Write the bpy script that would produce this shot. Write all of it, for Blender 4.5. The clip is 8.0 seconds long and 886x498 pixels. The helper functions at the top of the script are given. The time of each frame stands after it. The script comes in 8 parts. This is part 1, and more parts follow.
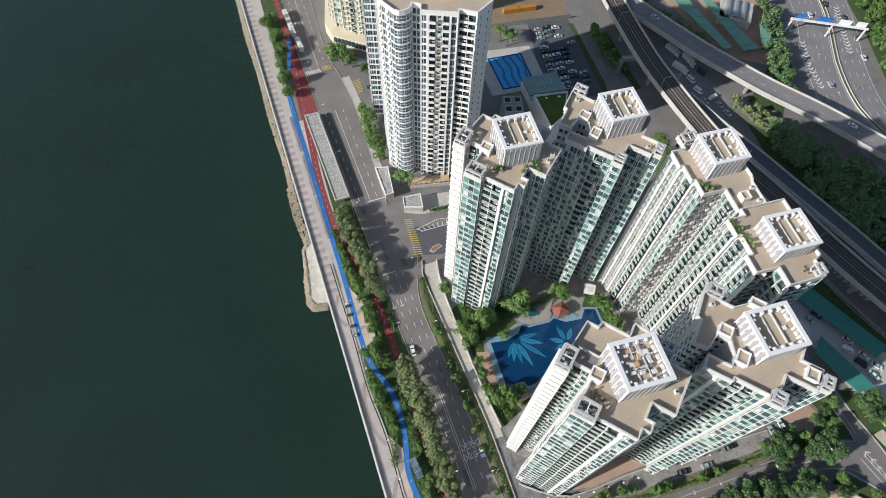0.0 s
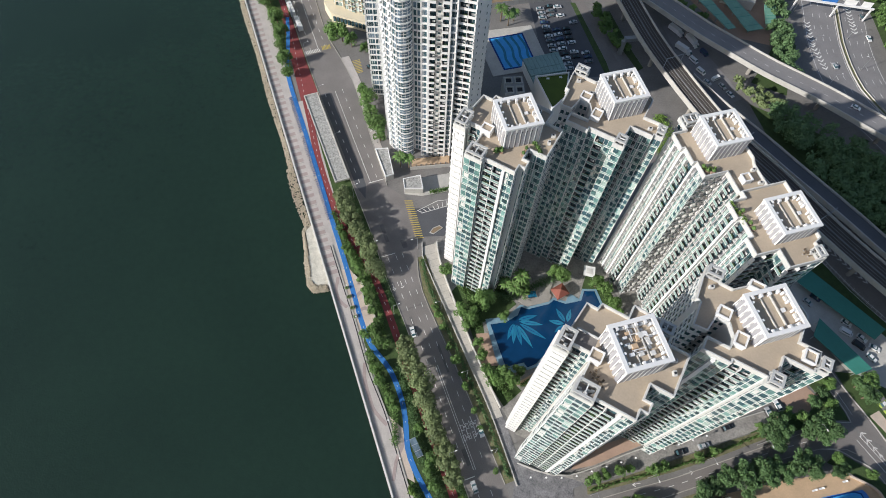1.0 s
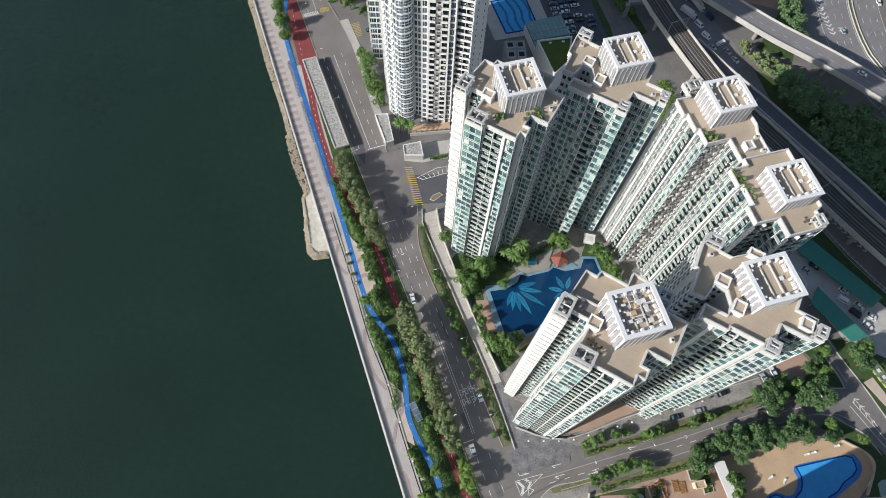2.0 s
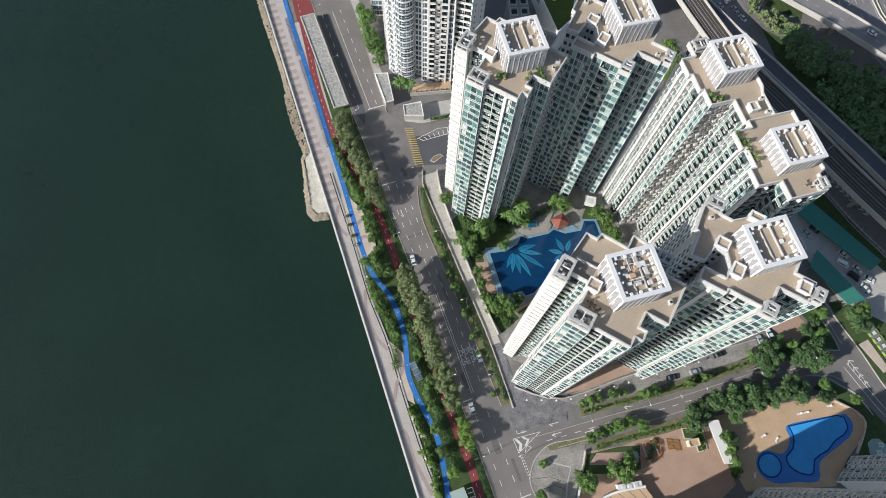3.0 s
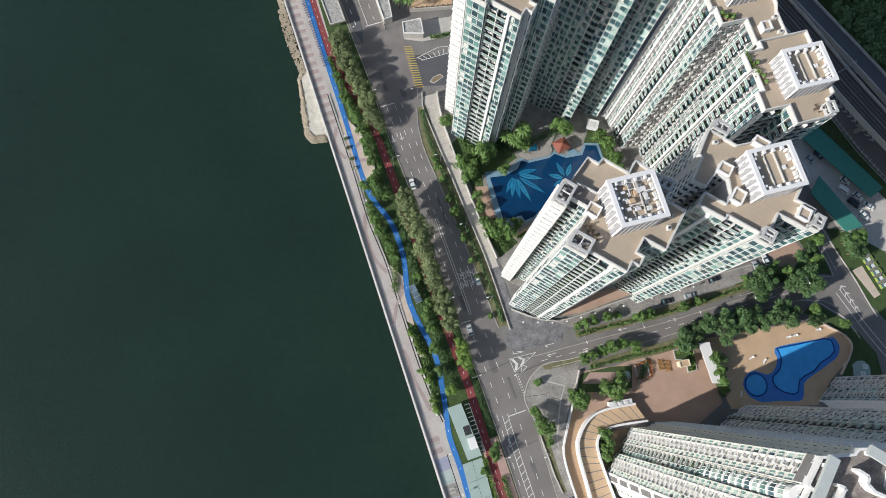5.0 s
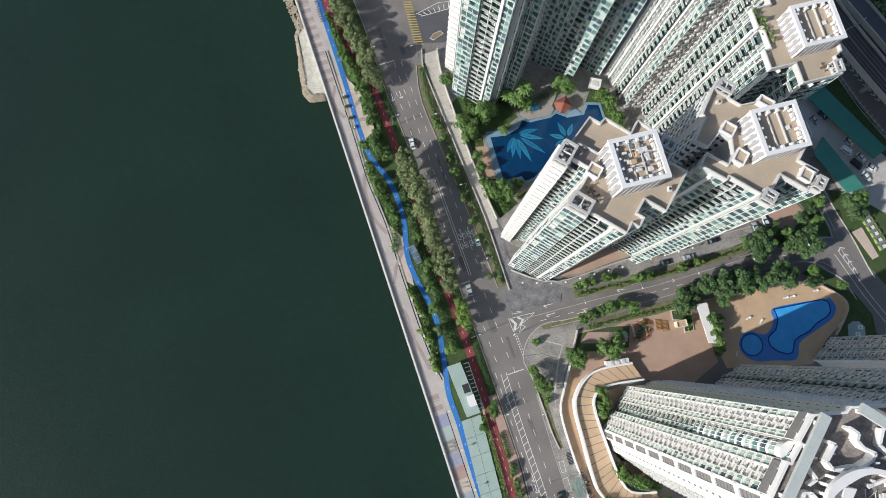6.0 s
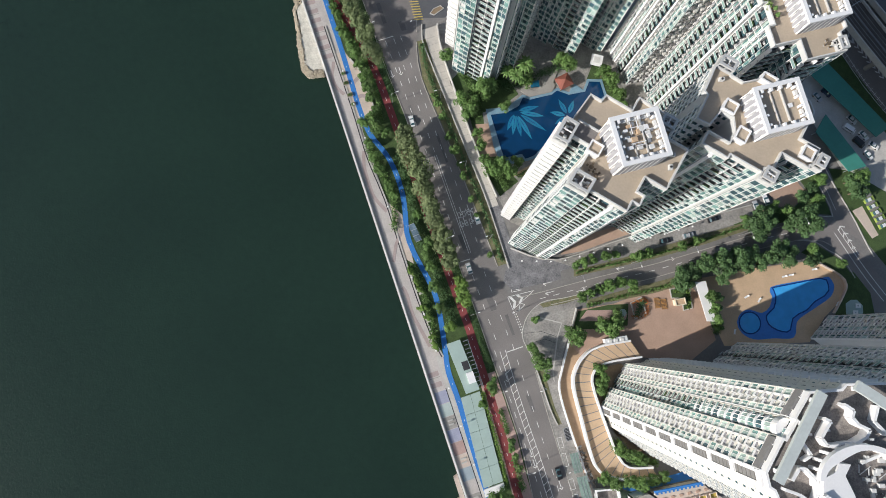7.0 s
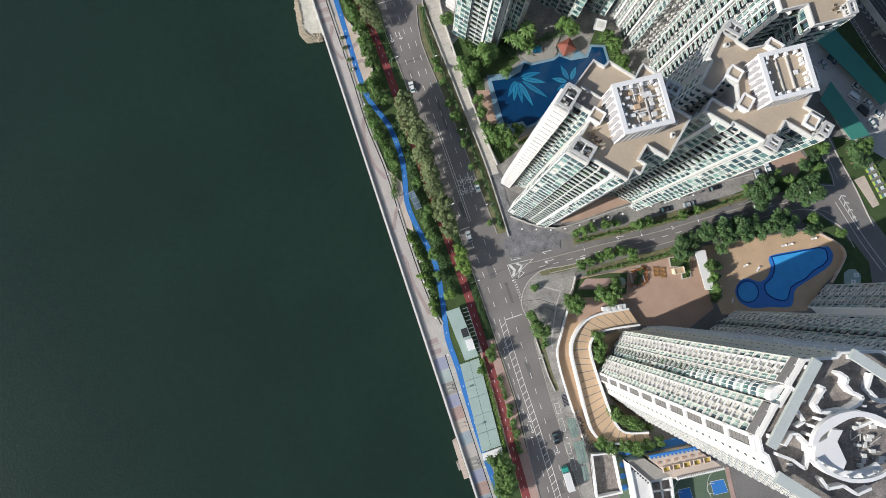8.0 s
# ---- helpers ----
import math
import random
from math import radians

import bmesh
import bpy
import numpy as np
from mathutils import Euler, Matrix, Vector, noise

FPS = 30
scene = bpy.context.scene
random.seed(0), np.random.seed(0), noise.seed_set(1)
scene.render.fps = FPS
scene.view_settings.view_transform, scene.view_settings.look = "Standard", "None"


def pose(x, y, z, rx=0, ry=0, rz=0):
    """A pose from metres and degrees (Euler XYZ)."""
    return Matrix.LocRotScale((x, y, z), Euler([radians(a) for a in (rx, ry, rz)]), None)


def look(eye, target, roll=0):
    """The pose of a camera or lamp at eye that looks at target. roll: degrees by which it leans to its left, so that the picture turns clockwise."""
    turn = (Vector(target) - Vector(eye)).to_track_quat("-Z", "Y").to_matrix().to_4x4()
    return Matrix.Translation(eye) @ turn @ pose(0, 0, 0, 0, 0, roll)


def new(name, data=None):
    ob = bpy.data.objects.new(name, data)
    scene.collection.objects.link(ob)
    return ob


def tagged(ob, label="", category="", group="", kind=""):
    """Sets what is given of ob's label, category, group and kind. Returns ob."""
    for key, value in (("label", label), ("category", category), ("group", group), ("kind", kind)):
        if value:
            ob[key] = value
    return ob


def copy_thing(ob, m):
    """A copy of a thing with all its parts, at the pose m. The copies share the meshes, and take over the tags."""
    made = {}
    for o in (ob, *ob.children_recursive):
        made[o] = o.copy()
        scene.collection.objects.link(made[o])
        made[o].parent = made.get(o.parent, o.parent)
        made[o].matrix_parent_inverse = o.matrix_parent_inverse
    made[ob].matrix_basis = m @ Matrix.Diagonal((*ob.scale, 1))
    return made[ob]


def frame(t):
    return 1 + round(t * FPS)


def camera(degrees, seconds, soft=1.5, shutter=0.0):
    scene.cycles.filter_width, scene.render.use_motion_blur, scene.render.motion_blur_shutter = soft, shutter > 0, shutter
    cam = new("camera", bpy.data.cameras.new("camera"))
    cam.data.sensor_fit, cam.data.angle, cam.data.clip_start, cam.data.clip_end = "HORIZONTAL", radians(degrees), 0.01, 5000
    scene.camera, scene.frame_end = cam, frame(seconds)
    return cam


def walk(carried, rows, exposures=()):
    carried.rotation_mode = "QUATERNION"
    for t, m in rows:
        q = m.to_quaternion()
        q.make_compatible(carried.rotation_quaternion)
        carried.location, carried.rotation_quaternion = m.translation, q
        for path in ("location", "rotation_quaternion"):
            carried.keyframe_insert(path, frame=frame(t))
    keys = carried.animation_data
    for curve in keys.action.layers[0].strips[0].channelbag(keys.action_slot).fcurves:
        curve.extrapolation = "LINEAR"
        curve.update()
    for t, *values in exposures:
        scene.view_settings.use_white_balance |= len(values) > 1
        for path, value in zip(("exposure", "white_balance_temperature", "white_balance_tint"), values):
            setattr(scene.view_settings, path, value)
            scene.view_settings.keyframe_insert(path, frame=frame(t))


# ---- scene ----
# ---- camera: it hovers in one place and tilts down ----
EYE_HEIGHT = 225.0
cam = camera(72.4, 8.0, soft=0.3)
TILT = [  # seconds, pitch, yaw, roll
    (0.0, -60.71, 0.00, -1.63), (0.5, -61.36, 0.07, -1.65), (1.0, -62.44, 0.13, -1.69),
    (2.5, -67.35, 0.40, -1.80), (3.0, -69.17, 0.50, -1.83), (3.5, -70.98, 0.59, -1.89),
    (4.0, -72.78, 0.63, -1.93), (4.5, -74.60, 0.76, -1.97), (6.0, -80.07, 0.94, -2.04),
    (6.5, -81.83, 1.05, -2.06), (7.0, -82.15, 1.04, -2.08), (7.5, -82.85, 1.09, -2.08),
    (8.0, -85.19, 1.24, -2.12)]
walk(cam, [(t, pose(0, 0, EYE_HEIGHT, 90 + p, r, y)) for t, p, y, r in TILT], [(0.0, 0.0), (8.0, 0.0)])

# ---- light: low afternoon sun from the sea side, clear sky ----
SUN_AZ, SUN_EL = 24.0, 27.0           # heading in which the light travels, height of the sun
world = bpy.data.worlds.new("sky")
scene.world = world
world.use_nodes = True
wn = world.node_tree.nodes
sky = wn.new("ShaderNodeTexSky")
sky.sky_type = "NISHITA"
sky.sun_disc = False
sky.sun_elevation = radians(SUN_EL)
sky.sun_rotation = radians(270 - SUN_AZ)
wn["Background"].inputs["Strength"].default_value = 0.104
world.node_tree.links.new(sky.outputs[0], wn["Background"].inputs["Color"])
sun = new("sun", bpy.data.lights.new("sun", "SUN"))
sun.data.energy, sun.data.angle, sun.data.color = 4.95, radians(0.6), (1.0, 0.968, 0.93)
ca, sa, ce, se = math.cos(radians(SUN_AZ)), math.sin(radians(SUN_AZ)), math.cos(radians(SUN_EL)), math.sin(radians(SUN_EL))
sun.matrix_world = look((-400 * ca * ce, -400 * sa * ce, 400 * se), (0, 0, 0))
# ---- materials ----
def material(name, color, rough=0.8, metal=0.0, vary=0.12, grain=0.5, stain=6.0, bump=0.0, spec=0.5, by_object=0.0, by_island=0.0, second=None, streak=False, shift=0.0):
    """A surface with fine grain and large stains; vary: how far the colour strays."""
    m = bpy.data.materials.new(name)
    m.use_nodes = True
    n, l = m.node_tree.nodes, m.node_tree.links
    p = n["Principled BSDF"]
    p.inputs["Roughness"].default_value = rough
    p.inputs["Metallic"].default_value = metal
    p.inputs["Specular IOR Level"].default_value = spec
    geo = n.new("ShaderNodeNewGeometry")
    scale = n.new("ShaderNodeMapping")
    scale.inputs["Scale"].default_value = (1, 1, 0.12 if streak else 1)
    l.new(geo.outputs["Position"], scale.inputs["Vector"])
    total = None
    for size, share in ((grain, 0.45), (stain, 0.55)):
        t = n.new("ShaderNodeTexNoise")
        t.inputs["Scale"].default_value = 1 / size
        t.inputs["Detail"].default_value = 4
        l.new(scale.outputs[0], t.inputs["Vector"])
        k = n.new("ShaderNodeMath")
        k.operation = "MULTIPLY_ADD"
        l.new(t.outputs[0], k.inputs[0])
        k.inputs[1].default_value = share * 2
        if total is None:
            k.inputs[2].default_value = -0.5 + shift
        else:
            l.new(total.outputs[0], k.inputs[2])
        total = k
    if by_object:
        oi = n.new("ShaderNodeObjectInfo")
        k = n.new("ShaderNodeMath")
        k.operation = "MULTIPLY_ADD"
        l.new(oi.outputs["Random"], k.inputs[0])
        k.inputs[1].default_value = by_object
        l.new(total.outputs[0], k.inputs[2])
        total = k
    if by_island:
        k = n.new("ShaderNodeMath")
        k.operation = "MULTIPLY_ADD"
        l.new(geo.outputs["Random Per Island"], k.inputs[0])
        k.inputs[1].default_value = by_island
        l.new(total.outputs[0], k.inputs[2])
        total = k
    mix = n.new("ShaderNodeMix")
    mix.data_type = "RGBA"
    l.new(total.outputs[0], mix.inputs["Factor"])
    lo = second or tuple(c * (1 - vary) for c in color)
    hi = tuple(min(1, c * (1 + vary)) for c in color)
    mix.inputs[6].default_value = (*lo, 1)
    mix.inputs[7].default_value = (*hi, 1)
    l.new(mix.outputs[2], p.inputs["Base Color"])
    if bump:
        b = n.new("ShaderNodeBump")
        b.inputs["Distance"].default_value = bump
        b.inputs["Strength"].default_value = 0.6
        t = n.new("ShaderNodeTexNoise")
        t.inputs["Scale"].default_value = 1 / grain
        l.new(geo.outputs["Position"], t.inputs["Vector"])
        l.new(t.outputs[0], b.inputs["Height"])
        l.new(b.outputs[0], p.inputs["Normal"])
    return m


M_WHITE = material("white_render", (0.73, 0.72, 0.70), 0.75, vary=0.10, grain=0.8, stain=7, streak=True)
M_CREAM = material("cream_render", (0.70, 0.62, 0.46), 0.8, vary=0.10, grain=0.8, stain=7, streak=True)
M_TRIM = material("white_paint", (0.80, 0.79, 0.775), 0.6, vary=0.06, grain=0.4, stain=5)
M_GREY = material("grey_cladding", (0.36, 0.36, 0.35), 0.6, vary=0.12, grain=0.6, stain=4)
M_PALEGREY = material("pale_grey_paint", (0.50, 0.50, 0.485), 0.6, vary=0.12, grain=0.5, stain=4)
M_STRIPE = material("grey_panel", (0.36, 0.355, 0.37), 0.6, vary=0.12, grain=0.6, stain=4)
M_DECK = material("tan_roof_deck", (0.47, 0.385, 0.29), 0.85, vary=0.14, grain=0.5, stain=5)
M_GLASS = material("green_glass", (0.195, 0.35, 0.32), 0.07, vary=0.22, grain=0.7, stain=2.5, spec=0.8, by_object=0.25, by_island=0.75, second=(0.007, 0.034, 0.042), shift=-0.46)
M_PALEGLASS = material("pale_green_glass", (0.44, 0.55, 0.50), 0.1, vary=0.15, grain=0.7, stain=2.5, spec=0.7, by_object=0.25, by_island=0.75, second=(0.05, 0.10, 0.095), shift=-0.28)
M_DARKGLASS = material("dark_glass", (0.05, 0.10, 0.115), 0.08, vary=0.4, grain=0.9, stain=2.5, spec=0.8, by_object=0.3, by_island=0.7, second=(0.012, 0.02, 0.024), shift=-0.3)
M_BLUEGLASS = material("blue_grey_glass", (0.16, 0.22, 0.27), 0.08, vary=0.3, grain=0.7, stain=2.5, spec=0.8, by_object=0.3, by_island=0.6, second=(0.02, 0.035, 0.05), shift=-0.3)
M_GROUND = material("dusty_ground", (0.20, 0.19, 0.18), 0.9, vary=0.3, grain=0.8, stain=9)
M_LOUVRE = material("grey_louvre", (0.19, 0.18, 0.165), 0.7, vary=0.3, grain=0.4, stain=2, by_island=0.4)
M_WEATHER = material("weathered_render", (0.56, 0.555, 0.53), 0.8, vary=0.18, grain=0.6, stain=4, streak=True, by_island=0.2)
M_SPANDREL = material("spandrel_glass", (0.33, 0.46, 0.41), 0.2, vary=0.15, grain=0.7, stain=3, spec=0.6, by_object=0.3, by_island=0.5, second=(0.09, 0.17, 0.165), shift=-0.3)
M_RAIL = material("green_rail_glass", (0.23, 0.34, 0.31), 0.12, vary=0.2, grain=0.5, stain=3, spec=0.7, by_island=0.3)
# Dark grey for fittings and joints; on balconies and slots it paints recess shade.
M_SHADE = material("dark_grey_recess_shade", (0.20, 0.195, 0.19), 0.8, vary=0.2, grain=0.7, stain=3)
M_AC = material("air_unit_casing", (0.62, 0.61, 0.58), 0.55, vary=0.15, grain=0.3, stain=2, by_island=0.3)
# Black for fittings and cracks; in facade bays it paints the shade of depth.
M_BLACK = material("black_void_shade", (0.035, 0.035, 0.04), 0.8, vary=0.3, grain=0.4, stain=2)
M_ASPHALT = material("asphalt", (0.212, 0.194, 0.183), 0.9, vary=0.28, grain=0.35, stain=11, bump=0.01)
M_NEWASPHALT = material("fresh_asphalt", (0.10, 0.103, 0.112), 0.85, vary=0.2, grain=0.6, stain=7)
M_MOTTLED = material("mottled_asphalt", (0.27, 0.262, 0.265), 0.9, vary=0.25, grain=0.5, stain=3.0, second=(0.055, 0.056, 0.062))
M_PATCH = material("patched_asphalt", (0.145, 0.137, 0.134), 0.9, vary=0.25, grain=0.35, stain=3)
M_CONC = material("concrete", (0.33, 0.31, 0.28), 0.85, vary=0.2, grain=0.6, stain=4)
M_PALECONC = material("pale_concrete", (0.50, 0.48, 0.44), 0.85, vary=0.2, grain=0.6, stain=4)
# Real wear at the corner; on path and courtyard the dark blotches paint dappled shade.
M_WORNSHADE = material("worn_shaded_concrete", (0.40, 0.375, 0.34), 0.85, vary=0.2, grain=0.7, stain=5, second=(0.12, 0.117, 0.113))
M_KERB = material("kerb_concrete", (0.40, 0.375, 0.33), 0.85, vary=0.3, grain=0.6, stain=3)
M_PATH = material("pale_path", (0.50, 0.465, 0.41), 0.85, vary=0.2, grain=0.5, stain=4)
M_PAVE = material("grey_paving", (0.47, 0.428, 0.398), 0.85, vary=0.2, grain=0.5, stain=4, by_object=0.2)
M_PINK = material("pink_paving", (0.42, 0.29, 0.25), 0.85, vary=0.16, grain=0.5, stain=4, by_object=0.2)
M_TAN = material("tan_paving", (0.55, 0.39, 0.25), 0.85, vary=0.18, grain=0.5, stain=5, by_object=0.15)
M_DRIVE = material("ochre_brown_paving", (0.43, 0.29, 0.18), 0.85, vary=0.18, grain=0.5, stain=5)
M_PALETAN = material("pale_pink_paving", (0.58, 0.48, 0.40), 0.85, vary=0.16, grain=0.5, stain=4)
M_PALECREAM = material("pale_cream_render", (0.70, 0.675, 0.61), 0.75, vary=0.10, grain=0.8, stain=7, streak=True)
# Lighter asphalt; part of the lift stands in for haze over the expressway.
M_PALEASPHALT = material("pale_asphalt", (0.23, 0.22, 0.22), 0.9, vary=0.2, grain=0.8, stain=9)
M_TERRA = material("brown_paving", (0.44, 0.30, 0.225), 0.85, vary=0.16, grain=0.5, stain=5)
M_BLUE = material("blue_track", (0.035, 0.19, 0.52), 0.75, vary=0.16, grain=0.6, stain=5)
M_RED = material("red_track", (0.25, 0.055, 0.055), 0.85, vary=0.2, grain=0.6, stain=4)
M_LINE = material("road_paint", (0.70, 0.69, 0.66), 0.7, vary=0.2, grain=0.3, stain=2)
M_YELLOW = material("yellow_paint", (0.52, 0.40, 0.10), 0.7, vary=0.25, grain=0.3, stain=2)
M_GRASS = material("grass", (0.055, 0.092, 0.028), 0.95, vary=0.45, grain=0.4, stain=2.5, bump=0.05)
M_SCRUB = material("scrubby_soil", (0.20, 0.17, 0.10), 0.95, vary=0.4, grain=0.4, stain=2, second=(0.06, 0.09, 0.03))
M_SOIL = material("bare_soil", (0.26, 0.19, 0.12), 0.95, vary=0.25, grain=0.8, stain=6)
M_GREENROOF = material("green_sheet_roof", (0.05, 0.24, 0.19), 0.6, vary=0.14, grain=0.8, stain=5)
M_FADEDGREEN = material("faded_green_roof", (0.16, 0.33, 0.25), 0.6, vary=0.2, grain=0.8, stain=4)
M_PALEGREEN = material("pale_green_roof", (0.36, 0.46, 0.42), 0.6, vary=0.10, grain=0.8, stain=4)
M_DULLGREEN = material("weathered_green_sheet", (0.22, 0.30, 0.26), 0.6, vary=0.3, grain=0.5, stain=2)
M_LAWNROOF = material("artificial_lawn", (0.09, 0.13, 0.02), 0.95, vary=0.2, grain=0.4, stain=4)
M_STONE = material("revetment_stone", (0.34, 0.295, 0.225), 0.9, vary=0.3, grain=0.5, stain=3, bump=0.05, by_island=0.5)
M_STAINROOF = material("stained_roof", (0.52, 0.51, 0.48), .9, vary=.3, grain=.16, stain=.8, second=(0.05, 0.05, 0.05))
M_ROOFTILE = material("red_roof_tile", (0.26, 0.085, 0.06), 0.8, vary=0.2, grain=0.3, stain=2)
M_STEEL = material("grey_steel", (0.40, 0.41, 0.42), 0.4, metal=0.5, vary=0.1, grain=0.4, stain=3)
M_RUBBER = material("tyre_rubber", (0.02, 0.02, 0.02), 0.9)
M_OCHREWOOD = material("orange_timber", (0.42, 0.22, 0.08), 0.7, vary=0.3, grain=0.3, stain=1)
M_BARK = material("bark", (0.16, 0.12, 0.08), 0.95, vary=0.25, grain=0.2, stain=1)
# The hazy leaf has the far woods' haze mixed into its colour.
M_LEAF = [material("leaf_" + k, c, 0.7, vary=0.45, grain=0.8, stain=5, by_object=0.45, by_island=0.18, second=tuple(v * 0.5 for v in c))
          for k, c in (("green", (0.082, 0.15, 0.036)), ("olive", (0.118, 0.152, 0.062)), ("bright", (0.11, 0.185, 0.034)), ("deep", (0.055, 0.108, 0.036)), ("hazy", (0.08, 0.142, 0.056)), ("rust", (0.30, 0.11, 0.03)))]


def water_material(name, color, rough, wave, height, spec=0.5):
    m = material(name, color, rough, vary=0.22, grain=wave * 4, stain=wave * 60, spec=spec)
    n, l = m.node_tree.nodes, m.node_tree.links
    geo = n.new("ShaderNodeNewGeometry")
    t = n.new("ShaderNodeTexNoise")
    t.inputs["Scale"].default_value = 1 / wave
    t.inputs["Detail"].default_value = 5
    b = n.new("ShaderNodeBump")
    b.inputs["Distance"].default_value = height
    b.inputs["Strength"].default_value = 0.5
    l.new(geo.outputs["Position"], t.inputs["Vector"])
    l.new(t.outputs[0], b.inputs["Height"])
    l.new(b.outputs[0], n["Principled BSDF"].inputs["Normal"])
    return m


M_SEA = water_material("sea_water", (0.0138, 0.0312, 0.0192), 0.16, 0.7, 0.14, 0.55)
M_POOL = water_material("deep_pool_water", (0.004, 0.042, 0.12), 0.08, 0.8, 0.03)
M_POOLB = water_material("blue_pool_water", (0.06, 0.39, 0.82), 0.08, 0.8, 0.03)
M_COPING = material("pale_coping", (0.20, 0.33, 0.42), 0.5, vary=0.2, grain=0.5, stain=3)
M_POOLPALE = material("pool_mosaic_pale", (0.022, 0.20, 0.34), 0.15, vary=0.25, grain=0.4, stain=2)
M_POOLMID = material("pool_mosaic_mid", (0.015, 0.16, 0.30), 0.15, vary=0.25, grain=0.4, stain=2)
M_POOLAPRON = material("pool_apron_tile", (0.04, 0.20, 0.58), 0.3, vary=0.15, grain=0.4, stain=2)
M_POOLDARK = material("pool_mosaic_dark", (0.01, 0.05, 0.22), 0.2, vary=0.2, grain=0.4, stain=2)
# ---- building blocks ----
class Geo:
    """Collects boxes and prisms with their materials, and makes one mesh of them."""
    def __init__(self):
        self.v, self.f, self.m, self.mats = [], [], [], []

    def mi(self, mat):
        if mat not in self.mats:
            self.mats.append(mat)
        return self.mats.index(mat)

    def face(self, pts, mat):
        k = len(self.v)
        self.v += [tuple(p) for p in pts]
        self.f.append(tuple(range(k, k + len(pts))))
        self.m.append(self.mi(mat))

    def box(self, x0, x1, y0, y1, z0, z1, mat):
        k, i = len(self.v), self.mi(mat)
        self.v += [(x0, y0, z0), (x1, y0, z0), (x1, y1, z0), (x0, y1, z0), (x0, y0, z1), (x1, y0, z1), (x1, y1, z1), (x0, y1, z1)]
        for q in ((3, 2, 1, 0), (4, 5, 6, 7), (0, 1, 5, 4), (1, 2, 6, 5), (2, 3, 7, 6), (3, 0, 4, 7)):
            self.f.append(tuple(k + a for a in q))
            self.m.append(i)
        return self

    def prism(self, poly, z0, z1, mat, side=None):
        """An upright prism on a counter-clockwise outline; side: the walls' own material."""
        k, i, n = len(self.v), self.mi(mat), len(poly)
        j = self.mi(side or mat)
        self.v += [(p[0], p[1], z0) for p in poly] + [(p[0], p[1], z1) for p in poly]
        self.f += [tuple(range(k + n - 1, k - 1, -1)), tuple(range(k + n, k + 2 * n))]
        self.m += [i, i]
        for a in range(n):
            b = (a + 1) % n
            self.f.append((k + a, k + b, k + n + b, k + n + a))
            self.m.append(j)
        return self

    def beam(self, a, b, w, h, mat):
        """A bar of width w and height h between two points."""
        a, b = Vector(a), Vector(b)
        d = (b - a).normalized()
        up = Vector((0, 0, 1)) if abs(d.z) < 0.95 else Vector((0, 1, 0))
        s = d.cross(up).normalized() * (w / 2)
        u = s.cross(d).normalized() * (h / 2)
        k, i = len(self.v), self.mi(mat)
        for p in (a, b):
            self.v += [tuple(p + s + u), tuple(p - s + u), tuple(p - s - u), tuple(p + s - u)]
        for q in ((0, 1, 2, 3), (7, 6, 5, 4), (0, 4, 5, 1), (1, 5, 6, 2), (2, 6, 7, 3), (3, 7, 4, 0)):
            self.f.append(tuple(k + c for c in q))
            self.m.append(i)
        return self

    def tube(self, x, y, z0, z1, r0, r1, mat, n=10):
        ring = lambda r, z: [(x + r * math.cos(2 * math.pi * a / n), y + r * math.sin(2 * math.pi * a / n), z) for a in range(n)]
        k, i = len(self.v), self.mi(mat)
        self.v += ring(r0, z0) + ring(r1, z1)
        self.f += [tuple(range(k + n - 1, k - 1, -1)), tuple(range(k + n, k + 2 * n))]
        self.m += [i, i]
        for a in range(n):
            b = (a + 1) % n
            self.f.append((k + a, k + b, k + n + b, k + n + a))
            self.m.append(i)
        return self

    def ring(self, poly, width, z0, z1, mat):
        """A wall of that thickness along the inside of a closed counter-clockwise outline."""
        inner = inset(poly, width)
        n, k, i = len(poly), len(self.v), self.mi(mat)
        self.v += [(*q[:2], z) for z in (z0, z1) for loop in (poly, inner) for q in loop]
        for a in range(n):
            b = (a + 1) % n
            o0, o1, p0, p1 = k + a, k + b, k + n + a, k + n + b
            q0, q1, r0, r1 = (x + 2 * n for x in (o0, o1, p0, p1))
            self.f += [(o0, o1, q1, q0), (q0, q1, r1, r0), (r0, r1, p1, p0), (p0, p1, o1, o0)]
            self.m += [i] * 4
        return self

    def add(self, other, m):
        k = len(self.v)
        self.v += [tuple(m @ Vector(p)) for p in other.v]
        idx = [self.mi(x) for x in other.mats]
        self.f += [tuple(k + a for a in q) for q in other.f]
        self.m += [idx[a] for a in other.m]
        return self

    def mesh(self, name):
        me = bpy.data.meshes.new(name)
        me.from_pydata(self.v, [], self.f)
        for mat in self.mats:
            me.materials.append(mat)
        me.polygons.foreach_set("material_index", self.m)
        me.update()
        return me


def inset(poly, w):
    """The outline moved inwards by w (counter-clockwise outlines)."""
    out, n = [], len(poly)
    for i in range(n):
        p, c, q = (Vector(poly[(i + k) % n][:2]) for k in (-1, 0, 1))
        d0, d1 = (c - p).normalized(), (q - c).normalized()
        n0, n1 = Vector((-d0.y, d0.x)), Vector((-d1.y, d1.x))
        k = max(0.25, 1 + n0.dot(n1))
        out.append(tuple(c + (n0 + n1) * (w / k)))
    return out


def part(name, geo, parent, label="", m=None):
    ob = new(name, geo if isinstance(geo, bpy.types.Mesh) else geo.mesh(name))
    ob.parent = parent
    if m is not None:
        ob.matrix_basis = m
    return tagged(ob, label)


def thing(name, label, category, m=None, group="", kind=""):
    ob = new(name)
    ob.empty_display_size = 1
    if m is not None:
        ob.matrix_basis = m
    return tagged(ob, label, category, group, kind)


